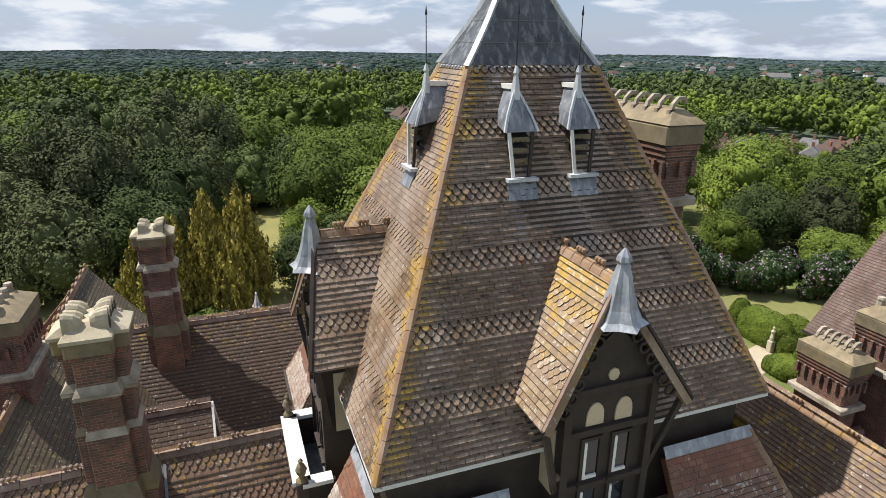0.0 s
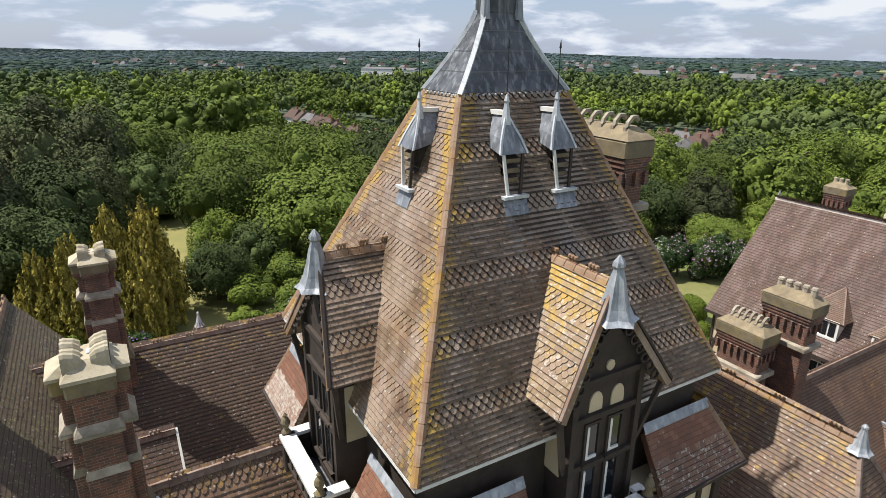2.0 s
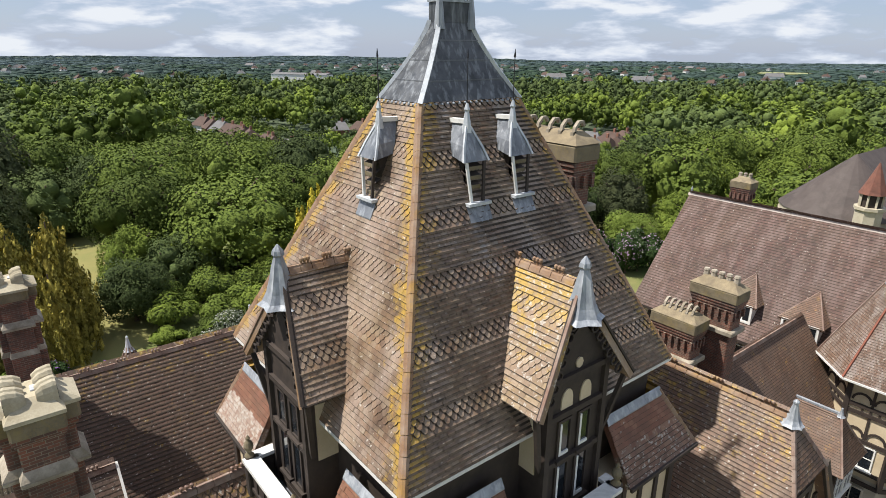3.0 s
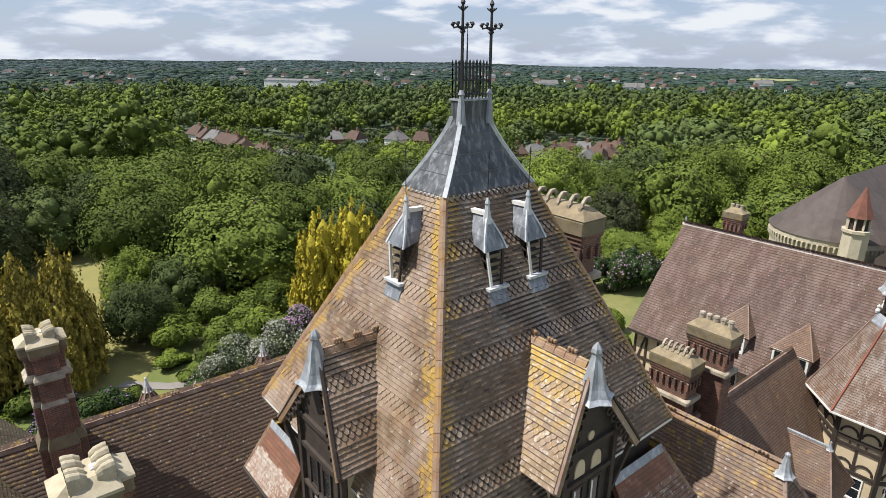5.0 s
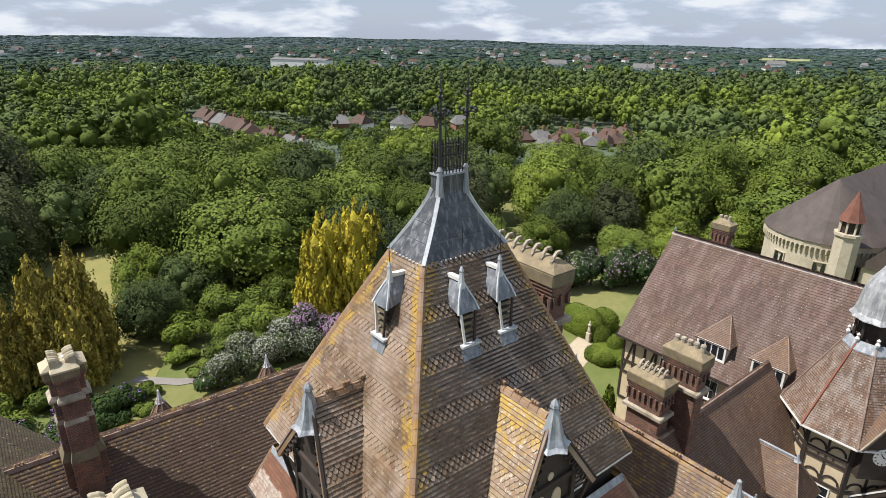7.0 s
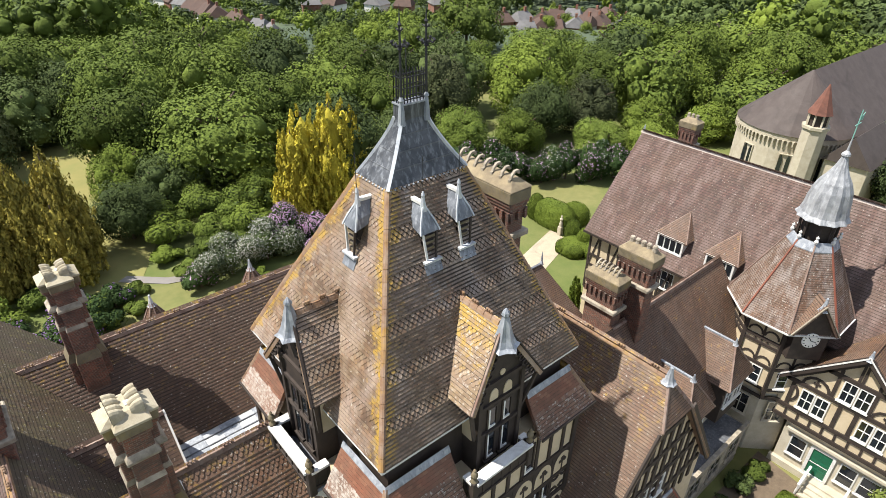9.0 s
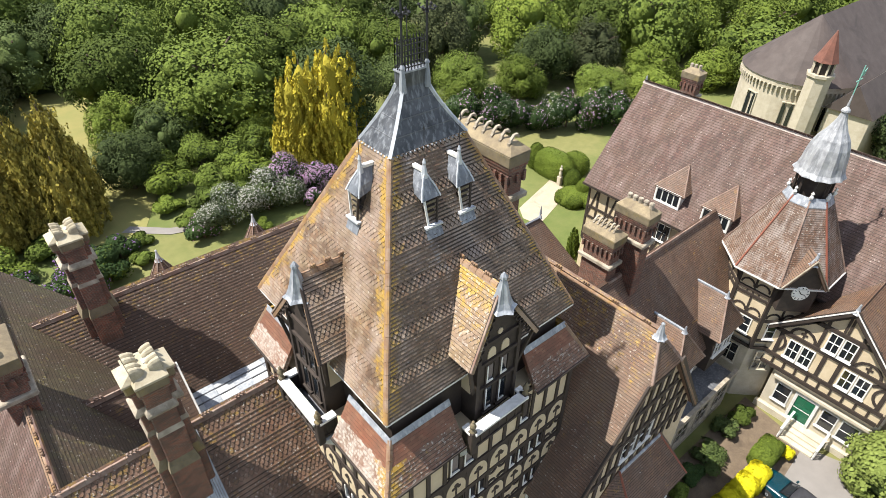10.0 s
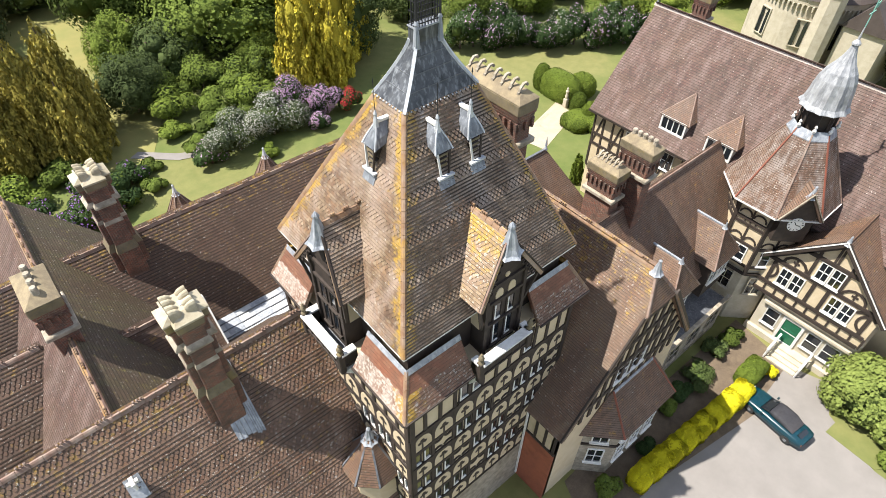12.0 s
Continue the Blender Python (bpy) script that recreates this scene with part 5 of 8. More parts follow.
def crest_chimney(x0, x1, y0, y1, z0, z1, n, group, scroll=True):
    """A long brick stack, corbelled out, under a hipped stone cap with a row of curled vents."""
    cx, cy = (x0 + x1) / 2, (y0 + y1) / 2
    ob = thing("chimney", "long corbelled brick chimney under a stone cap with curled vents", "chimney", (cx, cy, z0), group=group)
    i = 0.16
    part("shaft", Shape().bevelbox(x0 + i, x1 - i, y0 + i, y1 - i, z0, z1 - 0.75, 0.05), BRICK_DARK, ob)
    for k, z in enumerate((z1 - 1.25, z1 - 1.1, z1 - 0.95)):
        e = 0.12 - 0.04 * k
        part("corbel", Shape().bevelbox(x0 + e, x1 - e, y0 + e, y1 - e, z, z + 0.15, 0.02), BRICK_DARK, ob)
    ln = int((y1 - y0) / 0.3)
    for k in range(ln):
        y = y0 + 0.15 + (y1 - y0 - 0.3) * k / max(1, ln - 1)
        for x in (x0 + 0.1, x1 - 0.1):
            part("corbel_block", Shape().box(x - 0.06, x + 0.06, y - 0.05, y + 0.05, z1 - 1.6, z1 - 1.2), BRICK_DARK, ob)
    for k in range(max(2, int((x1 - x0) / 0.3))):
        x = x0 + 0.18 + (x1 - x0 - 0.36) * k / max(1, int((x1 - x0) / 0.3) - 1)
        part("corbel_block", Shape().box(x - 0.05, x + 0.05, y0 + 0.04, y0 + 0.16, z1 - 1.6, z1 - 1.2), BRICK_DARK, ob)
    part("string_course", Shape().bevelbox(x0 - 0.02, x1 + 0.02, y0 - 0.02, y1 + 0.02, z1 - 2.3, z1 - 2.1, 0.04), STONE, ob)
    part("cap_band", Shape().bevelbox(x0, x1, y0, y1, z1 - 0.8, z1 - 0.35, 0.05), STONE_DARK, ob, "sooty ochre-stained stone band with shade in its tone")
    s = Shape()
    b = (x1 - x0) * 0.36
    lo, hi = [(x0, y0), (x1, y0), (x1, y1), (x0, y1)], [(x0 + b, y0 + b), (x1 - b, y0 + b), (x1 - b, y1 - b), (x0 + b, y1 - b)]
    s.add([(x, y, z1 - 0.34) for x, y in lo] + [(x, y, z1) for x, y in hi], [(0, 1, 5, 4), (1, 2, 6, 5), (2, 3, 7, 6), (3, 0, 4, 7), (4, 5, 6, 7), (3, 2, 1, 0)])
    part("cap", s, STONE_OCHRE, ob, "ochre-lichened stone cap")
    for k in range(n):
        y = y0 + b + (y1 - y0 - 2 * b) * k / (n - 1)
        if scroll:
            pts = [(cx - 0.22, y, z1 - 0.12), (cx - 0.17, y, z1 + 0.1), (cx - 0.03, y, z1 + 0.24), (cx + 0.12, y, z1 + 0.24), (cx + 0.19, y, z1 + 0.13)]
            h = Shape().chain([(q[0], q[1], q[2]) for q in pts], 0.085, 0.1, (0, 1, 0))
            h.box(cx - 0.3, cx + 0.1, y - 0.05, y + 0.05, z1 - 0.2, z1 - 0.02)
        else:
            h = Shape().lathe([(0.16, z1 - 0.15), (0.13, z1 + 0.15), (0.15, z1 + 0.2), (0.12, z1 + 0.28)], 8, (cx, y, 0))
        part("curled_vent", h, STONE, ob)
    return ob


crest_chimney(3.42, 4.52, -1.3, 2.2, 15.0, 24.4, 7, "crested chimneys")
crest_chimney(13.2, 14.4, -0.55, 1.65, 6.0, 15.75, 6, "crested chimneys")
crest_chimney(14.6, 15.75, -1.45, 0.75, 6.0, 17.1, 5, "crested chimneys", False)
crest_chimney(-13.95, -12.65, 7.2, 9.6, 9.0, 18.1, 4, "crested chimneys", False)

# ---- the gabled wing east of the tower ----
gwing = thing("gabled_wing", "steep lichened tile wing with half-hipped timber gable", "building", (8.4, 0, 0))
GX, GZ, GY, GP = 8.4, 16.1, -7.15, 1.482
gl, gr, ge = 2.8, 14.0, 7.8
hx, hz = 7.2, 14.32
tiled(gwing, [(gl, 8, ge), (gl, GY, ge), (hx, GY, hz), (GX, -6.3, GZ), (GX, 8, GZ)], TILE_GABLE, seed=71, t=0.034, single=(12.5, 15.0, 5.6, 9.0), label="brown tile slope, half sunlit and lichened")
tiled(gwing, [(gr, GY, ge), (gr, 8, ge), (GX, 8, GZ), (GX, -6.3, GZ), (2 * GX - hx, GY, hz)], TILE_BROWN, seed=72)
tiled(gwing, [(hx, GY, hz), (2 * GX - hx, GY, hz), (GX, -6.3, GZ)], TILE_BROWN, seed=73, name="half_hip")
ridge_line(gwing, (GX, 8, GZ + 0.03), (GX, -6.2, GZ + 0.03), RIDGE_GOLD, 0.13, 0.42, knobs=4)
ridge_line(gwing, (hx, GY, hz), (GX, -6.3, GZ + 0.03), RIDGE, 0.1, 0.4, name="hip_tile")
ridge_line(gwing, (2 * GX - hx, GY, hz), (GX, -6.3, GZ + 0.03), RIDGE, 0.1, 0.4, name="hip_tile")
part("lead_finial", lead_finial((GX, -6.3, GZ - 0.25), 0.85, 0.34), LEAD, gwing)
part("gable_wall", Shape().prism([(3.15, -6.75, 0), (13.65, -6.75, 0), (13.65, -6.75, 8.1), (9.5, -6.75, 14.2), (7.3, -6.75, 14.2), (3.15, -6.75, 8.1)], (0, 0.3, 0)), CREAM, gwing, "cream gable wall with black timbers")
part("side_wall", Shape().box(3.15, 3.45, -6.75, -4.5, 0, 8.1), CREAM, gwing)
part("side_wall", Shape().box(13.35, 13.65, -6.7, 7.8, 0, 8.1), CREAM, gwing)
part("back_wall", Shape().box(3.15, 13.65, 7.5, 7.8, 0, 8.1), CREAM, gwing)
gf = Face(gwing, (GX, -6.75, 0), (1, 0, 0), (0, -1, 0))
for q in (-1, 1):
    part("bargeboard", Shape().bar((GX + q * 5.5, GY + 0.05, ge + 0.02), (GX + q * 1.25, GY + 0.05, hz - 0.05), 0.4, 0.09, (0, 1, 0)), TIMBER, gwing)
for z in (8.2, 10.0, 11.7, 13.2):
    wdt = 5.0 - (z - 8.0) / GP
    gf.beam((-wdt, z), (wdt, z), 0.28, 0.1, "rail")
for k in range(-6, 7):
    u = k * 0.72
    top = min(14.1, 8.1 + (5.1 - abs(u)) * GP)
    gf.beam((u, 7.0), (u, top), 0.26, 0.08, "post")
for q in (-1, 1):
    gf.arc((q * 1.6, 8.9), 1.4, 20, 160, 0.13)
    gf.arc((q * 0.8, 10.6), 1.0, 10, 170, 0.13)
gf.window(-1.3, -0.1, 8.4, 9.8, 2, 2)
gf.window(0.1, 1.3, 8.4, 9.8, 2, 2)
sf = Face(gwing, (3.15, -4.6, 0), (0, -1, 0), (-1, 0, 0))
sf.rect("hung_tile", 0, 2.2, 0, 5.4, 0.0, 0.06, TERRA, "red tile-hung wall")
for u in (0.1, 0.75, 1.4, 2.05):
    sf.beam((u, 5.4), (u, 8.0), 0.16, 0.06, "post")
for z in (5.45, 7.7):
    sf.beam((0, z), (2.2, z), 0.18, 0.07, "rail")
part("downpipe", Shape().bar((2.95, -4.75, 0.5), (2.95, -4.75, 7.6), 0.1, 0.1), WHITE, gwing, "white downpipe")

# bay at the gable's foot
bay = thing("bay_window", "canted bay with hipped tile roof and red ridge tiles", "bay window", (9, -7.8, 0))
b_out = [(5.3, -6.75), (7.1, -8.6), (11.9, -8.6), (12.9, -6.75)]
b_top = [(7.2, -6.85, 7.4), (7.5, -6.85, 7.4), (11.0, -6.85, 7.4), (11.2, -6.85, 7.4)]
bz = 5.0
for k in range(3):
    tiled(bay, [(*b_out[k], bz), (*b_out[k + 1], bz), b_top[k + 1], b_top[k]], TILE_BROWN, seed=81 + k)
for k in (1, 2):
    ridge_line(bay, (*b_out[k], bz), b_top[k], BAY_RED, 0.1, 0.35, name="hip_tile")
ridge_line(bay, b_top[1], b_top[2], LEAD, 0.1, 0.5, name="ridge_tile")
ins = [(5.9, -6.75), (7.3, -8.2), (11.6, -8.2), (12.4, -6.75)]
part("bay_wall", Shape().prism([(x, y, 0) for x, y in ins], (0, 0, bz - 0.02)), STONE, bay, "stone bay walls")
for k in range(3):
    a, c = Vector((*ins[k], 0)), Vector((*ins[k + 1], 0))
    u = (c - a).normalized()
    fc = Face(bay, a, u, (u.y, -u.x, 0))
    ln = (c - a).length
    m = max(1, int(ln / 1.3))
    for j in range(m):
        w0 = ln * (j + 0.5) / m
        fc.window(w0 - 0.5, w0 + 0.5, 3.7, 4.75, 2, 1)
        fc.window(w0 - 0.5, w0 + 0.5, 1.3, 2.9, 2, 2)
    fc.beam((0, 4.9), (ln, 4.9), 0.18, 0.1, "rail")
    fc.beam((0, 3.45), (ln, 3.45), 0.16, 0.1, "rail")

# ---- link wing to the clock tower ----
link = thing("link_wing", "brown-tiled link wing with two hipped gables", "building", (18, -1, 0))
KY, KZ = -0.45, 12.4
tiled(link, [(11.5, -4.7, 6.1), (25.5, -4.7, 6.1), (25.5, KY, KZ), (11.5, KY, KZ)], TILE_BROWN, seed=91, t=0.024, label="brown tile slope")
tiled(link, [(25.5, 3.8, 6.1), (11.5, 3.8, 6.1), (11.5, KY, KZ), (25.5, KY, KZ)], TILE_BROWN, seed=92)
ridge_line(link, (13.5, KY, KZ + 0.03), (24.5, KY, KZ + 0.03), RIDGE, 0.12, 0.45)
part("wall", Shape().box(11.8, 25, -4.3, 3.4, 0, 6.3), STONE_PALE, link)
for cx in (16.5, 21.4):
    z, e = 9.65, 7.3
    hw = 1.6
    yb, yf = -0.9, -4.35
    tiled(link, [(cx - hw, yb, e), (cx - hw, -5.4, e), (cx, yf, z), (cx, -2.3, z)], TILE_BROWN, seed=93, name="gable_slope")
    tiled(link, [(cx + hw, -5.4, e), (cx + hw, yb, e), (cx, -2.3, z), (cx, yf, z)], TILE_BROWN, seed=94, name="gable_slope")
    tiled(link, [(cx - hw, -5.4, e), (cx + hw, -5.4, e), (cx, yf, z)], TILE_BROWN, seed=95, name="gable_hip")
    part("lead_ridge", Shape().bar((cx, -2.2, z + 0.04), (cx, yf, z + 0.04), 0.14, 0.1), LEAD, link)
    for q in (-1, 1):
        part("hip_roll", Shape().bar((cx, yf, z + 0.04), (cx + q * hw, -5.4, e + 0.03), 0.09, 0.09), RIDGE, link)
    part("lead_finial", lead_finial((cx, yf, z - 0.1), 0.5, 0.2), LEAD, link)
    part("gable_body", Shape().box(cx - 1.3, cx + 1.3, -5.1, -3.5, 4.3, 7.3), TIMBER, link)
    fc = Face(link, (cx, -5.1, 0), (1, 0, 0), (0, -1, 0))
    fc.window(-1.1, -0.05, 5.5, 7.1, 2, 2)
    fc.window(0.05, 1.1, 5.5, 7.1, 2, 2)
tiled(link, [(11, 3.4, 7.4), (18.3, 3.4, 7.4), (16, 6.9, 12.0), (11, 6.9, 12.0)], TILE_BROWN, seed=97, name="rear_slope")
tiled(link, [(18.3, 3.4, 7.4), (18.3, 10.4, 7.4), (16, 6.9, 12.0)], TILE_PINK, seed=98, name="rear_hip", label="plum tile hip end")
part("lead_ridge", Shape().bar((12, 6.9, 12.05), (16.1, 6.9, 12.05), 0.16, 0.1), LEAD_DARK, link)
part("lead_finial", Shape().lathe([(0.16, 0), (0.06, 0.3), (0.09, 0.36), (0.01, 1.0)], 6, (16.0, 6.9, 12.0)), LEAD, link)
part("low_wall", Shape().box(12.6, 22.6, -6.2, -4.2, 0, 3.3), STONE, link, "single-storey stone front")
part("parapet", Shape().box(12.5, 22.7, -6.35, -6.1, 3.3, 3.6), STONE, link, "weathered stone parapet")
part("flat_roof", Shape().box(12.7, 22.4, -6.1, -4.3, 3.3, 3.38), LEAD_DARK, link, "dark lead flat roof")
lf = Face(link, (12.6, -6.2, 0), (1, 0, 0), (0, -1, 0))
for k in range(4):
    lf.window(0.8 + 2.4 * k, 2.2 + 2.4 * k, 1.2, 2.9, 2, 2, frame_mat=STONE)

# ---- clock tower ----
clk = thing("clock_tower", "octagonal half-timbered clock tower with tiled spire and lead cupola", "clock tower", (26.5, -5.0, 0))
KX, KYY = 26.5, -5.0


def octo(rad, z, k):
    a = math.pi / 8 + k * math.pi / 4
    return (KX + rad * math.cos(a), KYY + rad * math.sin(a), z)


part("shaft", Shape().lathe([(2.75, 5.2), (2.95, 5.6), (2.95, 10.9)], 8, (KX, KYY, 0), math.pi / 8), CREAM, clk, "cream panels between black timbers")
part("stone_base", Shape().lathe([(2.75, 0.0), (2.75, 5.2)], 8, (KX, KYY, 0), math.pi / 8), STONE_PALE, clk, "pale stone lower stage")
for k in range(8):
    tiled(clk, [octo(3.65, 10.75, k), octo(3.65, 10.75, k + 1), octo(1.25, 15.6, k + 1), octo(1.25, 15.6, k)], TILE_SPIRE, seed=101 + k, name="spire_slope", label="tiled spire facet")
    part("hip_roll", Shape().bar(octo(3.67, 10.8, k), octo(1.25, 15.65, k), 0.09, 0.08), BAY_RED if k % 2 else RIDGE, clk)
    part("eaves_board", Shape().bar(octo(3.68, 10.72, k), octo(3.68, 10.72, k + 1), 0.07, 0.1), COPING, clk)
    part("lead_apron", Shape().prism([octo(1.46, 15.25, k), octo(1.46, 15.25, k + 1), octo(1.2, 15.75, k + 1), octo(1.2, 15.75, k)], (0, 0, 0.06)), LEAD, clk)
    a, c = Vector(octo(2.95, 0, k)), Vector(octo(2.95, 0, k + 1))
    u = (c - a).normalized()
    fc = Face(clk, a, u, (u.y, -u.x, 0))
    ln = (c - a).length
    for z in (10.5, 9.3, 8.9, 7.4, 5.7, 5.0):
        fc.beam((0, z), (ln, z), 0.2, 0.09, "rail")
    fc.beam((0, 5.0), (0, 10.8), 0.24, 0.12, "post")
    for w0 in (0.33, 0.67):
        fc.beam((ln * w0, 8.9), (ln * w0, 9.3), 0.1, 0.06, "post")
    fc.arc((ln * 0.28, 9.55), 0.42, 0, 180, 0.11)
    fc.arc((ln * 0.72, 9.55), 0.42, 0, 180, 0.11)
    fc.arc((ln * 0.28, 7.6), 0.42, 0, 180, 0.11)
    fc.arc((ln * 0.72, 7.6), 0.42, 0, 180, 0.11)
    fc.beam((ln * 0.5, 7.4), (ln * 0.5, 10.5), 0.12, 0.06, "post")
    fc.window(ln * 0.5 - 0.62, ln * 0.5 + 0.62, 5.85, 7.2, 2, 2)
    fc.window(ln * 0.5 - 0.55, ln * 0.5 + 0.55, 3.0, 4.7, 2, 2, frame_mat=STONE_PALE)
    part("lantern_post", Shape().bar(octo(1.0, 15.7, k), octo(1.0, 17.2, k), 0.14, 0.14), TIMBER, clk)
    part("lantern_knob", Shape().lathe([(0.08, 15.75), (0.13, 15.9), (0.06, 16.05), (0.1, 16.15), (0.0, 16.28)], 6, (*octo(1.25, 0, k)[:2], 0)), COPING, clk)
part("lantern_core", Shape().lathe([(0.85, 15.5), (0.85, 17.3)], 8, (KX, KYY, 0), math.pi / 8), TIMBER, clk)
s = Shape()
prof = [(1.42, 17.02), (1.4, 17.07), (1.24, 17.3), (1.15, 17.7), (1.1, 18.2), (1.0, 18.75), (0.82, 19.25), (0.54, 19.7), (0.33, 20.15), (0.22, 20.5), (0.16, 20.75), (0.24, 20.82), (0.22, 20.92), (0.07, 21.1), (0.03, 21.8)]
s = fluted(prof, (KX, KYY, 0), 12, 0.08)
part("cupola", s, LEAD_CUPOLA, clk, "ribbed bell-shaped lead cupola")
VERD = plain_mat("verdigris", (0.2, 0.42, 0.34), (0.14, 0.33, 0.28), 5, 0.6)
s = Shape().bar((KX, KYY, 21.6), (KX, KYY, 23.4), 0.05).bar((KX - 0.4, KYY, 22.6), (KX + 0.45, KYY, 22.6), 0.04).prism([(KX + 0.1, KYY, 22.75), (KX + 0.55, KYY, 22.75), (KX + 0.6, KYY, 23.15), (KX + 0.3, KYY, 23.0), (KX, KYY, 23.2)], (0, 0.03, 0))
part("weathervane", s, VERD, clk, "verdigris copper weathervane")
# clock gablet on the south-west face
n = Vector((-1, -1, 0)).normalized()
u = Vector((1, -1, 0)).normalized()
o = Vector((KX, KYY, 0)) + n * 3.05
cf = Face(clk, o, u, n)
cf.slab("clock_gablet", [(-1.0, 8.9), (1.0, 8.9), (1.0, 11.2), (0.0, 12.7), (-1.0, 11.2)], -0.6, 0.3, TIMBER)
for q in (-1, 1):
    e0, e1 = cf.at(q * 1.35, 10.9, 0.55), cf.at(q * 1.35, 10.9, -0.9)
    r1, r0 = cf.at(0, 13.0, -1.4), cf.at(0, 13.0, 0.5)
    tiled(clk, [e1, e0, r0, r1] if q < 0 else [e0, e1, r1, r0], TILE_BROWN, seed=110, name="gablet_slope")
    part("verge", Shape().bar(cf.at(q * 1.38, 10.92, 0.58), cf.at(0, 13.02, 0.55), 0.06, 0.09, n), STONE, clk)
part("lead_finial", lead_finial(cf.at(0, 12.6, 0.3), 0.9, 0.3), LEAD, clk)
face = cf.slab("clock_face", [(0.52 * math.cos(k * math.pi / 12), 10.4 + 0.52 * math.sin(k * math.pi / 12)) for k in range(24)], 0.3, 0.36, WHITE, "round white clock dial")
for k in range(12):
    a = k * math.pi / 6
    part("hour_mark", Shape().bar(cf.at(0.36 * math.cos(a), 10.4 + 0.36 * math.sin(a), 0.365), cf.at(0.47 * math.cos(a), 10.4 + 0.47 * math.sin(a), 0.365), 0.05, 0.015, n), IRON, face)
for a, ln in ((2.2, 0.42), (-0.3, 0.3)):
    part("pointer", Shape().bar(cf.at(0, 10.4, 0.375), cf.at(ln * math.cos(a), 10.4 + ln * math.sin(a), 0.375), 0.05, 0.015, n), IRON, face)

# ---- great east wing ----
ew = thing("east_wing", "large east wing under a long plum-coloured tile roof", "building", (33, 0, 0))
EWX, EWZ, EL, ELZ = 33.0, 16.1, 26.8, 8.85
tiled(ew, [(EL, 11.3, ELZ), (EL, -24, ELZ), (EWX, -24, EWZ), (EWX, 11.3, EWZ)], TILE_PINK, seed=121, g=0.2, w=0.24, t=0.034, edge=0.15, single=(2, 6, 3, 6), label="long plum-coloured tile slope")
tiled(ew, [(2 * EWX - EL, -24, ELZ), (2 * EWX - EL, 11.3, ELZ), (EWX, 11.3, EWZ), (EWX, -24, EWZ)], TILE_PINK, seed=122, g=0.25, w=0.3)
ridge_line(ew, (EWX, 11.4, EWZ + 0.03), (EWX, -24, EWZ + 0.03), RIDGE_GREY, 0.14, 0.5)
part("wall", Shape().box(EL + 0.6, 2 * EWX - EL - 0.6, -23.5, 10.9, 0, ELZ + 0.2), CREAM, ew, "cream walls with black timbers")
part("gable_wall", Shape().prism([(EL + 0.5, 10.9, ELZ), (2 * EWX - EL - 0.5, 10.9, ELZ), (EWX, 10.9, EWZ - 0.2)], (0, -0.3, 0)), CREAM, ew)
ef = Face(ew, (EL + 0.6, 10.9, 0), (0, -1, 0), (-1, 0, 0))
for z in (8.6, 6.6, 5.6, 3.2):
    ef.beam((0, z), (16, z), 0.2, 0.08, "rail")
for k in range(14):
    ef.beam((k * 0.95, 3.2), (k * 0.95, 8.7), 0.17, 0.07, "post")
for k in (0, 2, 5, 7):
    ef.beam((k * 0.95 + 0.1, 5.7), (k * 0.95 + 0.85, 8.5), 0.15, 0.06, "brace")
for k in (3.2, 6.2, 9.2):
    ef.window(k, k + 1.6, 6.7, 8.3, 3, 2)
part("fascia", Shape().bar((EL - 0.03, 11.35, ELZ - 0.05), (EL - 0.03, -24, ELZ - 0.05), 0.05, 0.2), TIMBER, ew)
part("lead_finial", Shape().lathe([(0.12, 0), (0.06, 0.2), (0.09, 0.25), (0.01, 0.5)], 6, (EWX, 11.2, EWZ + 0.1)), LEAD, ew)
for yc in (4.15, 0.25):
    wx = 27.6
    z0, z1 = 9.85, 11.05
    d = part("roof_dormer", Shape().box(wx, wx + 1.5, yc - 1.05, yc + 1.05, z0 - 0.3, z1), WHITE, ew, "hipped roof dormer with white casements")
    fc = Face(d, (wx, yc + 1.05, 0), (0, -1, 0), (-1, 0, 0))
    w = part("dormer_window", fc._ring(-0.02, 2.12, z0 - 0.05, z1, 0.13, -0.02, 0.09), WHITE, d)
    s = Shape()
    for k in range(4):
        s.prism([fc.at(0.13 + k * 0.48, z0 + 0.14, 0.02), fc.at(0.5 + k * 0.48, z0 + 0.14, 0.02), fc.at(0.5 + k * 0.48, z1 - 0.12, 0.02), fc.at(0.13 + k * 0.48, z1 - 0.12, 0.02)], fc.n * 0.015)
    part("casement", s, GLASS, d)
    ap = (29.75, yc, z1 + 1.45)
    tiled(ew, [(wx - 0.12, yc + 1.3, z1 - 0.05), (wx - 0.12, yc - 1.3, z1 - 0.05), ap], TILE_BROWN, seed=125, name="dormer_hip", g=0.13, w=0.2)
    for q in (-1, 1):
        a0, c0 = (28.55, yc + q * 1.3, z1 - 0.05), (wx - 0.12, yc + q * 1.3, z1 - 0.05)
        tiled(ew, [a0, c0, ap] if q > 0 else [c0, a0, ap], TILE_BROWN, seed=126, name="dormer_side", g=0.13, w=0.2)
        ridge_line(ew, c0, ap, RIDGE, 0.07, 0.4, name="hip_tile")
crest_chimney(34.6, 35.8, 7.6, 9.2, 12.0, 17.6, 3, "crested chimneys", False)

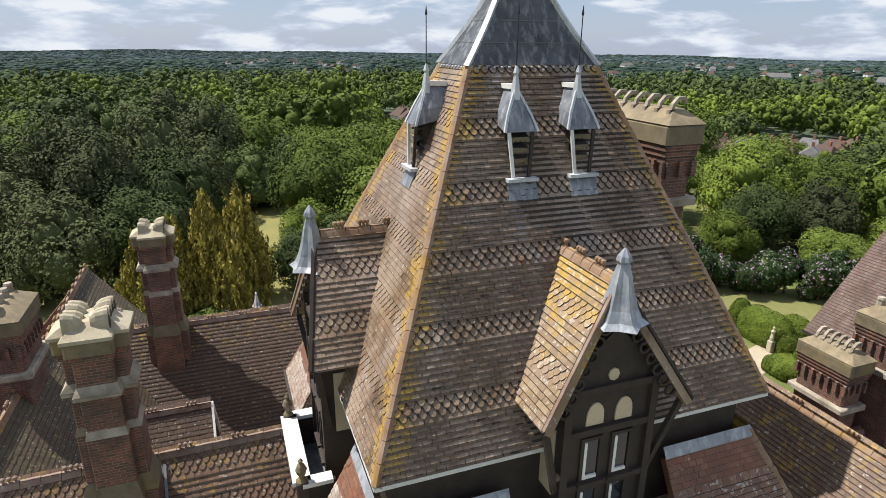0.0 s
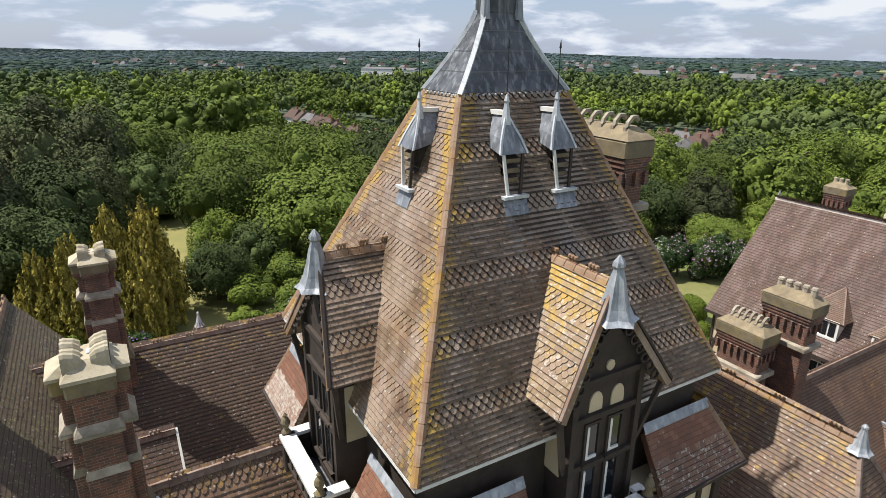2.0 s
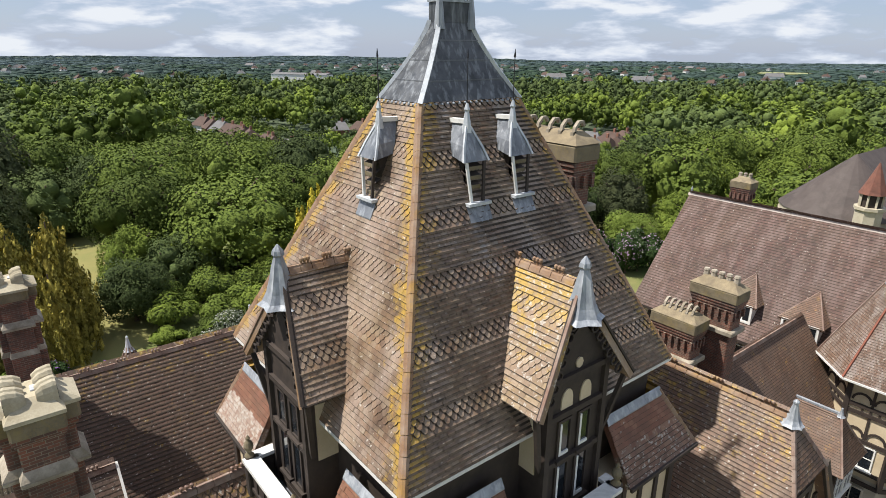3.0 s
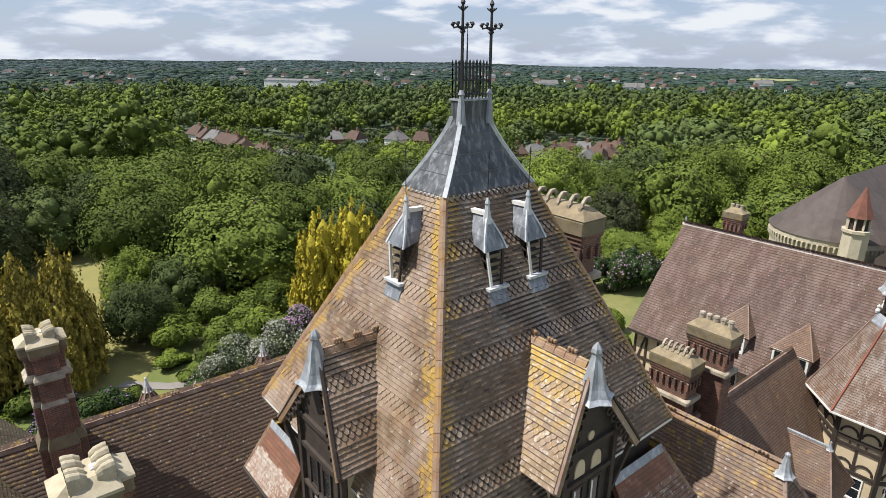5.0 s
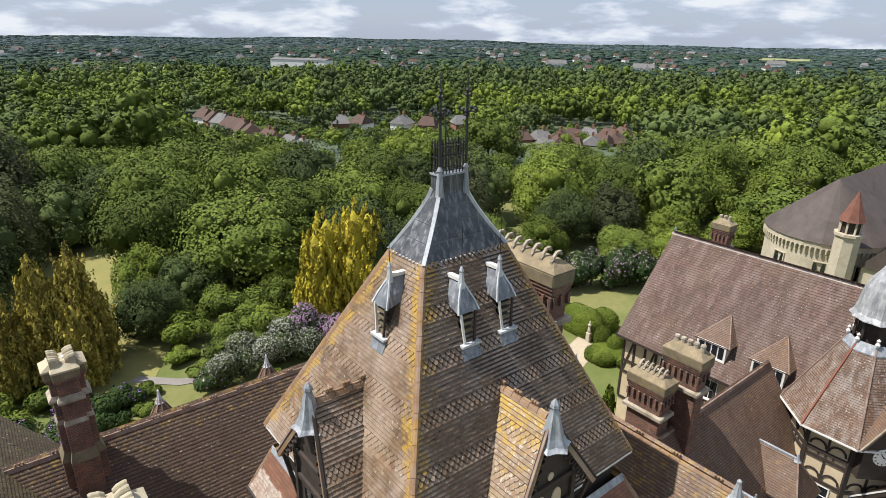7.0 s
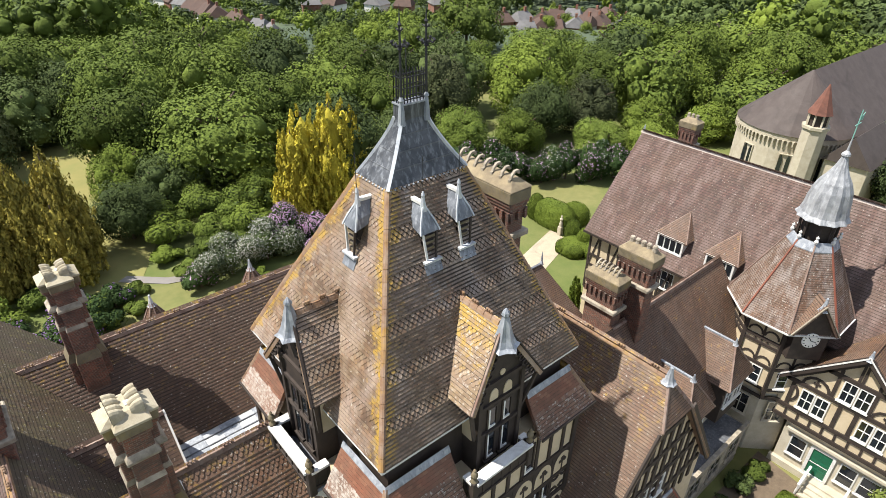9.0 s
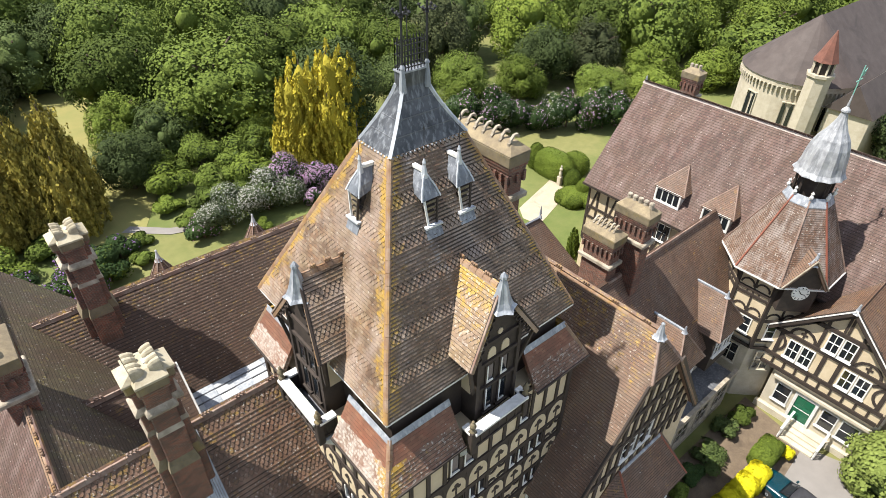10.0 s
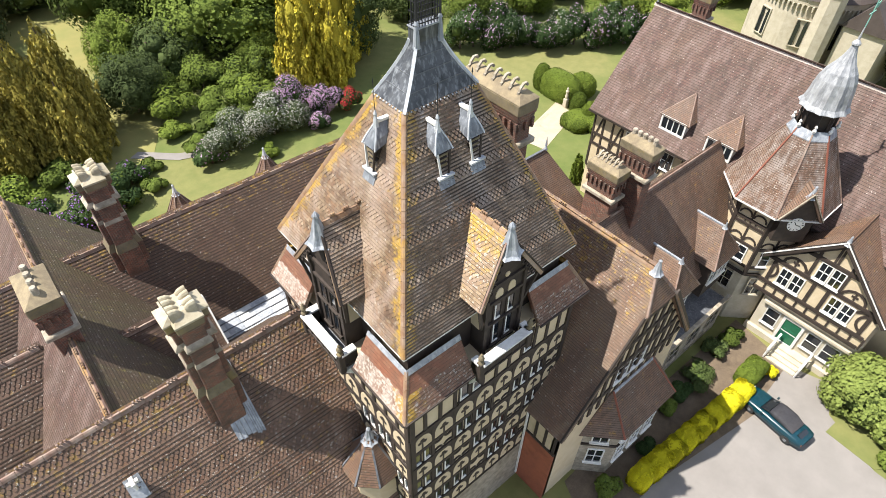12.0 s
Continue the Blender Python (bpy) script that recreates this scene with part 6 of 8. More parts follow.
# ---- entrance gable with the green door ----
ent = thing("entrance_wing", "half-timbered entrance gable over stone ground floor", "building", (25, -10.2, 0))
NX, NY, NZ = 24.8, -10.4, 10.9
hw, ez = 4.2, 6.7
tiled(ent, [(33, NY + hw, ez), (24.2, NY + hw, ez), (24.2, NY, NZ), (33, NY, NZ)], TILE_BROWN, seed=131)
tiled(ent, [(24.2, NY - hw, ez), (33, NY - hw, ez), (33, NY, NZ), (24.2, NY, NZ)], TILE_BROWN, seed=132)
part("ground_floor", Shape().box(NX, 33, NY - 4.0, NY + 2.6, 0, 4.0), STONE_PALE, ent, "pale stone ground floor")
part("upper_wall", Shape().prism([(NX - 0.25, NY + 3.6, 3.9), (NX - 0.25, NY - 3.8, 3.9), (NX - 0.25, NY - 3.8, 7.0), (NX - 0.25, NY, NZ - 0.15), (NX - 0.25, NY + 3.6, 7.2)], (0.4, 0, 0)), CREAM, ent, "cream gable wall with black timbers")
part("upper_block", Shape().box(NX + 0.1, 33, NY - 3.8, NY + 3.6, 3.9, 6.9), CREAM, ent)
nf = Face(ent, (NX - 0.25, NY + 3.6, 0), (0, -1, 0), (-1, 0, 0))
for z in (4.0, 4.9, 7.0, 8.85):
    w0 = 0.1 if z < 7.1 else (z - 7.0) * 0.95
    nf.beam((w0, z), (7.4 - w0, z), 0.28, 0.1, "rail")
for k in range(11):
    nf.beam((k * 0.74, 3.95), (k * 0.74, 4.9), 0.14, 0.06, "post")
for u0 in (0.6, 3.3, 4.2, 6.9):
    nf.beam((u0, 4.9), (u0, 7.0), 0.24, 0.07, "post")
for u0, za in ((1.15, 5.2), (1.98, 5.2), (4.45, 5.2), (5.28, 5.2), (2.95, 7.2), (3.78, 7.2)):
    nf.window(u0, u0 + 0.78, za, za + 1.5, 2, 2, 0.09)
for q in (-1, 1):
    nf.beam((3.65 + q * 3.55, 7.05), (3.65 + q * 0.1, 10.45), 0.34, 0.1, "raking_timber")
    nf.beam((3.65 + q * 1.0, 7.0), (3.65 + q * 1.0, 9.3), 0.2, 0.07, "post")
    nf.beam((3.65 + q * 0.1, 8.9), (3.65 + q * 0.1, 10.2), 0.14, 0.06, "post")
for cu in (1.75, 5.55):
    nf.arc((cu, 7.1), 0.75, 0, 180, 0.17)
    nf.rect("trefoil", cu - 0.06, cu + 0.06, 7.2, 7.75, 0.0, 0.045, TIMBER)
    nf.rect("trefoil", cu - 0.2, cu + 0.2, 7.4, 7.54, 0.0, 0.05, TIMBER)
for cu, a0, a1 in ((0.2, -60, 60), (7.2, 120, 240), (6.7, 40, 140)):
    nf.arc((cu, 6.0), 0.8, a0, a1, 0.17)
for q in (-1, 1):
    part("bargeboard", Shape().bar((24.15, NY + q * 4.25, ez + 0.0), (24.15, NY, NZ + 0.02), 0.36, 0.1, (1, 0, 0)), TIMBER, ent)
    part("verge", Shape().bar((24.12, NY + q * 4.25, ez + 0.14), (24.12, NY, NZ + 0.14), 0.08, 0.1, (1, 0, 0)), COPING, ent)
part("lead_finial", lead_finial((24.25, NY, NZ - 0.1), 0.7, 0.25), LEAD, ent)
gfc = Face(ent, (NX, NY + 2.6, 0), (0, -1, 0), (-1, 0, 0))
dr = gfc.rect("door", 2.0, 3.15, 0.6, 2.75, 0.0, 0.06, GREEN_PAINT, "green painted panelled front door")
for k in range(2):
    for j in range(3):
        gfc.rect("door_panel", 2.1 + k * 0.52, 2.52 + k * 0.52, 0.75 + j * 0.66, 1.25 + j * 0.66, 0.05, 0.085, GREEN_PAINT, parent=dr)
gfc.rect("door_rail", 2.05, 3.1, 1.62, 1.68, 0.06, 0.09, WHITE, parent=dr)
part("door_surround", gfc._ring(1.82, 3.33, 0.45, 2.95, 0.18, -0.02, 0.14), COPING, ent, "white stone door surround")
gfc.window(0.6, 1.6, 1.2, 2.8, 1, 2, frame_mat=COPING)
gfc.window(3.6, 4.6, 1.2, 2.8, 1, 2, frame_mat=COPING)
gfc.window(4.8, 5.9, 1.2, 2.8, 1, 2, frame_mat=COPING)
gfc.rect("hood_mould", 0.2, 6.3, 3.15, 3.35, 0.0, 0.3, STONE_PALE)
gfc.rect("plinth", -0.2, 6.8, 0, 0.5, 0.0, 0.3, STONE_PALE)

# ---- ground ----
def height(d, a):
    """Height of the land at distance d and bearing a."""
    fall = lambda d0, d1: min(1.0, max(0.0, (d - d0) / (d1 - d0)))
    low = -11.0 * fall(135, 235) - 7.0 * fall(300, 900) - 9.0 * fall(900, 2200)
    plain = -48.0 * fall(1400, 4200) + 26.0 * fall(2200, 4600) * (0.5 + 0.5 * math.cos(2.0 * (a - 1.75)))
    roll = (5.0 * math.sin(a * 9 + d * 0.0011) + 4.0 * math.sin(a * 23 + 1.0)) * fall(2600, 4400)
    return low + plain + roll


rads = [0, 12, 25, 40, 60, 80, 100, 130, 170, 220, 300, 400, 550, 750, 1000, 1300, 1700, 2200, 2700, 3200, 3700, 4200, 4600, 4850]
gv, gf2 = [(0, 0, 0)], []
SEG = 96
for d in rads[1:]:
    for k in range(SEG):
        a = 2 * math.pi * k / SEG
        gv.append((d * math.cos(a), d * math.sin(a), height(d, a)))
for k in range(SEG):
    gf2.append((0, 1 + k, 1 + (k + 1) % SEG))
    for i in range(len(rads) - 2):
        p, q = 1 + i * SEG, 1 + (i + 1) * SEG
        gf2.append((p + k, q + k, q + (k + 1) % SEG, p + (k + 1) % SEG))
s = Shape().add(gv, gf2)
whole("ground", s, GROUND, "mown lawn and parkland running to the horizon", "ground", kind="structure", smooth=True)


def patch(name, pts, mat, label, z=0.02, h=0.02):
    return whole(name, Shape().prism([(x, y, z - h) for x, y in pts], (0, 0, h)), mat, label, "ground", kind="structure")


patch("driveway", [(3, -10.6), (9, -10.6), (18.6, -12.2), (20.5, -11.8), (23.6, -11.6), (24.4, -14.0), (22.0, -15.4), (20.3, -19), (20, -40), (-10, -40), (-10, -10)], DRIVE, "pale gravel drive", 0.03)
patch("flower_bed", [(3, -11.4), (9, -11.4), (18.6, -12.8), (23.6, -12.2), (24.6, -7), (13, -6.7), (5, -7)], SOIL, "dug soil border by the house", 0.025)
LAWN = plain_mat("dry_mown_lawn", (0.24, 0.205, 0.07), (0.18, 0.175, 0.055), 0.25, 0.95, 6.0, 0.4, 0.03, dark=(0.14, 0.17, 0.045))
patch("mown_lawn", [(-15, 50), (-9, 42), (-1.5, 41.5), (1.5, 47), (8, 60), (10, 84), (-16, 88)], LAWN, "dry sunlit mown lawn between the trees", 0.03)
patch("garden_path", [(29.2, 19.4), (30.3, 21.0), (37.6, 23.0), (37.0, 19.9), (29.6, 17.5)], PATH_MAT, "sandy garden path", 0.03)
patch("stone_path", [(-3.4, 42.6), (-2.4, 43.2), (0.6, 40.4), (4.2, 38.9), (4.0, 38.0), (0.2, 39.3)], DRIVE, "worn stone garden path", 0.06)
patch("flat_terrace", [(9, 10), (26.5, 10), (26.5, -0.5), (14.2, 3), (9, 8)], DRIVE, "pale paved court between the wings", 0.03)

# ---- foliage ----
def quads_mesh(name, P, mat):
    """A mesh of loose four-cornered leaves from an (n, 4, 3) array."""
    n = len(P)
    me = bpy.data.meshes.new(name)
    me.vertices.add(4 * n)
    me.vertices.foreach_set("co", P.reshape(-1).astype(np.float32))
    me.loops.add(4 * n)
    me.loops.foreach_set("vertex_index", np.arange(4 * n, dtype=np.int32))
    me.polygons.add(n)
    me.polygons.foreach_set("loop_start", np.arange(0, 4 * n, 4, dtype=np.int32))
    me.polygons.foreach_set("loop_total", np.full(n, 4, dtype=np.int32))
    me.update(calc_edges=True)
    me.materials.append(mat)
    return me


def leaves(rng, C, N, size, loose=0.55, tall=1.0):
    """Leaf quads at centres C facing roughly along N."""
    n = len(C)
    N = N + rng.normal(0, loose, (n, 3))
    N /= np.linalg.norm(N, axis=1)[:, None] + 1e-9
    T = np.cross(N, rng.normal(0, 1, (n, 3)))
    T /= np.linalg.norm(T, axis=1)[:, None] + 1e-9
    Bn = np.cross(N, T)
    if tall != 1.0:
        Z = np.tile(np.array([[0, 0, 1.0]]), (n, 1)) + rng.normal(0, 0.35, (n, 3))
        T = np.cross(N, Z)
        T /= np.linalg.norm(T, axis=1)[:, None] + 1e-9
        Bn = np.cross(T, N)
    sz = size * rng.uniform(0.55, 1.35, (n, 1))
    a, b = T * sz, Bn * sz * tall
    k = rng.uniform(0.5, 1.0, (n, 4, 1))
    return np.stack([C - a * k[:, 0] - b * 0.3, C - b * k[:, 1] + a * 0.3, C + a * k[:, 2] + b * 0.3, C + b * k[:, 3] - a * 0.3], 1)


def ball(rings, seg):
    """A unit ball as vertices and triangles."""
    vs = [(0, 0, -1.0)]
    for i in range(1, rings):
        t = -math.pi / 2 + math.pi * i / rings
        vs += [(math.cos(t) * math.cos(2 * math.pi * (k + 0.5 * i) / seg), math.cos(t) * math.sin(2 * math.pi * (k + 0.5 * i) / seg), math.sin(t)) for k in range(seg)]
    vs.append((0, 0, 1.0))
    f = [(0, 1 + (k + 1) % seg, 1 + k) for k in range(seg)]
    for i in range(rings - 2):
        p, q = 1 + i * seg, 1 + (i + 1) * seg
        for k in range(seg):
            f += [(p + k, p + (k + 1) % seg, q + k), (p + (k + 1) % seg, q + (k + 1) % seg, q + k)]
    top = len(vs) - 1
    f += [(top - seg + k, top - seg + (k + 1) % seg, top) for k in range(seg)]
    return np.array(vs), np.array(f)


BALL_MID, BALL_LOW = ball(5, 7), ball(3, 5)


def sphere_points(n, lowest=-0.35):
    """Even directions over a ball, down to a lowest z."""
    k = np.arange(n) + 0.5
    z = 1 - (1 - lowest) * k / n
    a = k * 2.399963
    q = np.sqrt(np.maximum(0, 1 - z * z))
    return np.stack([q * np.cos(a), q * np.sin(a), z], 1)


def heap(rng, rx, ry, rz, z0, n, size, blobs, rough, form, fill=0.64, shag=0.1):
    """A crown: rounded boughs set about a heart, each bearing tufts of leaves. Gives leaf corners and bough triangles."""
    sc, up = np.array([rx, ry, rz]), np.array([0, 0, z0 + rz])
    K = max(3, blobs // 4)
    g = sphere_points(K, -0.55) + rng.normal(0, 0.16, (K, 3))
    g *= rng.uniform(0.5, 0.66, (K, 1))
    g = np.concatenate([g, [[0, 0, 0.1]]])
    rb = np.append(rng.uniform(0.3, 0.46, K), 0.55)
    bv, bf = form
    V = g[:, None, :] + bv[None] * (rb[:, None, None] * fill) * (1 + rng.normal(0, shag, (len(g), len(bv), 1)))
    solid = (V * sc + up)[:, bf].reshape(-1, 3, 3)
    # tufts on the boughs, outside every other bough
    per = max(4, int(2.2 * n / (14 * K)))
    d = np.concatenate([sphere_points(per, -0.45) @ np.linalg.qr(rng.normal(0, 1, (3, 3)))[0] for _ in range(len(g))])
    who = np.repeat(np.arange(len(g)), per)
    C = g[who] + d * rb[who][:, None]
    dist = np.linalg.norm(C[:, None, :] - g[None], axis=2) / rb[None]
    keep = (dist.min(1) > 0.93) & (C[:, 2] > -0.75)
    C, d = C[keep], d[keep]
    rc = rng.uniform(0.07, 0.14, len(C)) * (0.8 + rough)
    m = max(3, n // max(1, len(C)))
    w = rng.normal(0, 1, (len(C), m, 3)) + d[:, None, :] * 0.7
    w /= np.linalg.norm(w, axis=2)[:, :, None]
    P = C[:, None, :] + w * (rc[:, None] * rng.uniform(0.55, 1.1, (len(C), m)))[:, :, None]
    N = w * 0.6 + d[:, None, :] * 0.6 + C[:, None, :] * 0.3 + np.array([0, 0, 0.15])
    return leaves(rng, (P * sc + up).reshape(-1, 3), N.reshape(-1, 3), size, 0.28), solid


def leafy_mesh(name, Q, T, mat, tones=None, soft=False):
    """One mesh of loose four-cornered leaves Q and bough triangles T; tones: a hue for each face; soft: boughs in leaf,
    else in the inner shade tone.
    """
    a, b = len(Q), len(T)
    me = bpy.data.meshes.new(name)
    flatT = T.reshape(-1, 3)
    # boughs share their corners, so that they shade round
    key = np.rint(flatT * 500).astype(np.int64) @ np.array([1, 40000003, 1600000240000009])
    _, first, back = np.unique(key, return_index=True, return_inverse=True)
    me.vertices.add(4 * a + len(first))
    me.vertices.foreach_set("co", np.concatenate([Q.reshape(-1), flatT[first].reshape(-1)]).astype(np.float32))
    me.loops.add(4 * a + 3 * b)
    me.loops.foreach_set("vertex_index", np.concatenate([np.arange(4 * a), 4 * a + back.reshape(-1)]).astype(np.int32))
    me.polygons.add(a + b)
    me.polygons.foreach_set("loop_start", np.concatenate([np.arange(0, 4 * a, 4), 4 * a + np.arange(0, 3 * b, 3)]).astype(np.int32))
    me.polygons.foreach_set("loop_total", np.concatenate([np.full(a, 4), np.full(b, 3)]).astype(np.int32))
    me.polygons.foreach_set("use_smooth", np.concatenate([np.zeros(a), np.ones(b)]).astype(bool))
    me.update(calc_edges=True)
    me.materials.append(mat)
    if not soft:
        me.materials.append(INNER_SHADE)
        me.polygons.foreach_set("material_index", np.concatenate([np.zeros(a), np.ones(b)]).astype(np.int32))
    if tones is not None:
        me.attributes.new("tone", "FLOAT", "FACE").data.foreach_set("value", tones.astype(np.float32))
    return me


def trunk_mesh(rng, h, r, name="trunk"):
    s = Shape()
    s.lathe([(r * 1.35, -0.2), (r, 0.5), (r * 0.8, h * 0.5), (r * 0.45, h)], 7)
    for k in range(5):
        a = k * 1.256 + rng.uniform(0, 1)
        z = h * rng.uniform(0.4, 0.8)
        e = h * 0.4
        s.bar((0, 0, z), (e * math.cos(a), e * math.sin(a), z + e * 0.9), r * 0.5, r * 0.5)
    return s.mesh(name, BARK)


PROTOS = {}


def tree_proto(key, mat, rx, rz, n, size, blobs, rough, seed, trunk=3.0, form=None):
    rng = np.random.default_rng(seed)
    Q, T = heap(rng, rx, rx, rz, -0.22 * rz, n, size, blobs, rough, form or BALL_MID)
    PROTOS[key] = (leafy_mesh("crown", Q, T, mat, soft=True), trunk_mesh(rng, trunk + rz * 0.9, 0.32))


for kind0, mat0, rx0, rz0, sd in (("oak", LEAF_MID, 6.2, 5.6, 1), ("oak_b", LEAF_MID, 5.6, 6.2, 2), ("dark", LEAF_DARK, 5.8, 6.2, 3), ("lime", LEAF_LIGHT, 5.4, 5.6, 4), ("dark_b", LEAF_YEW, 4.8, 7.0, 5)):
    tree_proto(kind0, mat0, rx0, rz0, 7600, 0.17, 64, 0.3, sd)
    tree_proto(kind0 + "_far", mat0, rx0, rz0, 3000, 0.25, 48, 0.35, sd + 20)
LABELS = {"oak": "broad green deciduous tree in full leaf", "oak_b": "rounded green deciduous tree in full leaf", "dark": "dark green broadleaf tree", "lime": "bright lime-green tree in full leaf", "dark_b": "tall dark green tree"}


for kind0 in list(LABELS):
    LABELS[kind0 + "_far"] = LABELS[kind0]


def tree(kind, x, y, scale, turn=0.0, z=0.0, sq=1.0):
    ob = thing("tree", LABELS[kind], "tree", (x, y, z), group="woodland trees")
    for me, nm in zip(PROTOS[kind], ("crown", "trunk")):
        c = new(nm, me)
        c.parent = ob
    ob.rotation_euler = (0, 0, turn)
    ob.scale = (scale, scale, scale * sq)
    return ob


# trees told apart near the lawn
NEAR = [("oak", 14.5, 60, 1.42, 0.8), ("oak_b", 5.5, 66, 1.12, 1.0), ("lime", 2.5, 59.5, 0.72, 1.0), ("dark", 0.5, 50.5, 0.62, 1.0), ("dark", 6.0, 55.5, 0.7, 0.9), ("oak", 25.5, 66, 1.15, 0.95), ("oak_b", 34, 66, 1.1, 0.95),
        ("oak_b", 22, 79, 1.25, 1.0), ("oak", 9, 83, 1.25, 1.0), ("dark", 33, 78, 1.2, 1.05), ("oak", 43, 72, 1.2, 1.0), ("dark", 28, 57, 0.75, 1.0),
        ("dark", -3, 86.5, 0.95, 1.0), ("dark_b", -10, 81, 1.05, 0.95), ("dark", 4.5, 90, 1.0, 1.0), ("dark_b", -16, 84, 1.3, 1.1), ("dark_b", -9, 94, 1.4, 1.0), ("dark_b", -26, 80, 1.3, 1.1), ("dark_b", -34, 74, 1.3, 1.0), ("dark_b", -44, 68, 1.3, 1.0), ("dark_b", -21, 68, 1.15, 1.1), ("dark_b", -29, 62, 1.1, 1.0), ("dark_b", -36, 56, 1.1, 1.0), ("oak_b", 0, 97, 1.25, 1.0), ("dark", -13, 72, 1.15, 1.0), ("dark", -16, 60, 1.0, 0.95), ("dark_b", -23, 55, 1.05, 0.9),
        ("lime", 64, 52, 1.2, 1.0), ("dark_b", 50, 57, 0.95, 1.05), ("oak_b", 41, 58, 0.95, 0.95), ("dark", 56, 62, 1.1, 1.0), ("oak", 75, 60, 1.2, 1.0), ("oak_b", 77, 46, 1.05, 0.95), ("lime", 88, 38, 1.1, 0.95), ("lime", 93, 27, 1.15, 0.95), ("oak", 101, 44, 1.25, 1.0), ("oak_b", 108, 30, 1.2, 1.0),
        ("oak", 45, 47, 0.72, 0.9), ("lime", 52, 42, 0.72, 0.85), ("dark", 59, 44, 0.85, 0.95), ("dark_b", 66, 40, 0.9, 0.85), ("lime", 71, 33, 0.8, 0.75), ("lime", 64, 28, 0.75, 0.7), ("lime", 78, 27, 0.8, 0.7), ("oak_b", 59, 33, 0.7, 0.75), ("lime", 61, 22.5, 0.55, 0.75), ("dark", 37.5, 51, 0.72, 0.9), ("lime", 15.5, 51, 0.55, 0.7)]
for k, (kind, x, y, sc, sq) in enumerate(NEAR):
    tree(kind, x, y, sc, k * 1.7, 0.0, sq)

# woodland behind: single trees to 150 m, then one joined canopy
rnd = random.Random(7)
EYE0 = Vector((-9, -13))


def clearing(x, y):
    if -14 < x < 8 and 40 < y < 79:
        return True
    if x < 62 and y < 46 and not (x > 52 and y > 34):
        return True
    if 56 < x < 100 and 0 < y < 21:
        return True
    if any(math.hypot(x - t[1], y - t[2]) < 5.2 * t[3] + 2.5 for t in NEAR):
        return True
    return False


def houses_at(x, y):
    return (54 < x < 100 and 156 < y < 276) or (104 < x < 166 and 166 < y < 222) or (138 < x < 196 and 104 < y < 152)


def house_near(x, y):
    """Close round the three rows of houses."""
    if abs(x - 75) < 8 and 160 < y < 271:
        return True
    k = (x - 114) / 7.0
    if -0.7 < k < 6.7 and abs(y - (212 - 5.4 * k)) < 7:
        return True
    k = (x - 144) / 6.0
    return -0.7 < k < 7.7 and (abs(y - (142 - 2.6 * k)) < 6 or abs(y - (126 - 2.2 * k)) < 5)


def spread(rand, d0, d1, r_lo, r_hi, tries, close=0.74, a0=-8, a1=120):
    """Tree places over a ring of land that stand a crown's width apart: distance, bearing, x, y, radius."""
    cell, kept, out = 2 * r_hi, {}, []
    for _ in range(tries):
        d, a = math.sqrt(rand.uniform(d0 * d0, d1 * d1)), math.radians(rand.uniform(a0, a1))
        x, y, r0 = EYE0.x + d * math.cos(a), EYE0.y + d * math.sin(a), rand.uniform(r_lo, r_hi)
        i, j = int(x // cell), int(y // cell)
        if any(math.hypot(x - q[0], y - q[1]) < close * (r0 + q[2]) for di in (-1, 0, 1) for dj in (-1, 0, 1) for q in kept.get((i + di, j + dj), ())):
            continue
        kept.setdefault((i, j), []).append((x, y, r0))
        out.append((d, a, x, y, r0))
    return out


def headroom(d, az, ground, tall):
    """Shrinks trees so that they stay under the camera's sight line to the houses."""
    if 62.5 < az < 76:
        far = 205 + (az - 63) * 6.6
    elif 48.5 < az <= 62.5:
        far = 250
    elif 34 < az < 47:
        far = 216
    else:
        return 1.0
    if d > far + 6 or d < far - 190:
        return 1.0
    return max(0.0, min(1.0, (29 - 35.4 * d / far - ground) / tall))


for dd, a, x, y, r0 in spread(rnd, 60, 150, 4.6, 7.6, 5000):
    if clearing(x, y) or houses_at(x, y):
        continue
    kind = rnd.choice(["oak", "oak", "oak_b", "oak_b", "lime", "dark"] if x > -5 else ["dark", "dark_b", "oak_b", "dark"])
    z = height(math.hypot(x, y), 0)
    r0 *= headroom(dd, math.degrees(a), z, 2.3 * r0)
    if r0 < 1.5:
        continue
    tree(kind + ("_far" if dd > 92 else ""), x, y, r0 / 5.6, rnd.uniform(0, 6.28), z, rnd.uniform(0.85, 1.12))


FIELDS = ((655, 775, 73.4, 79.8), (560, 660, 69.6, 73.2), (1330, 1560, 20.5, 25.0))


def open_field(d, az):
    return any(d0 - 70 < d < d1 and a0 < az < a1 for d0, d1, a0, a1 in FIELDS)


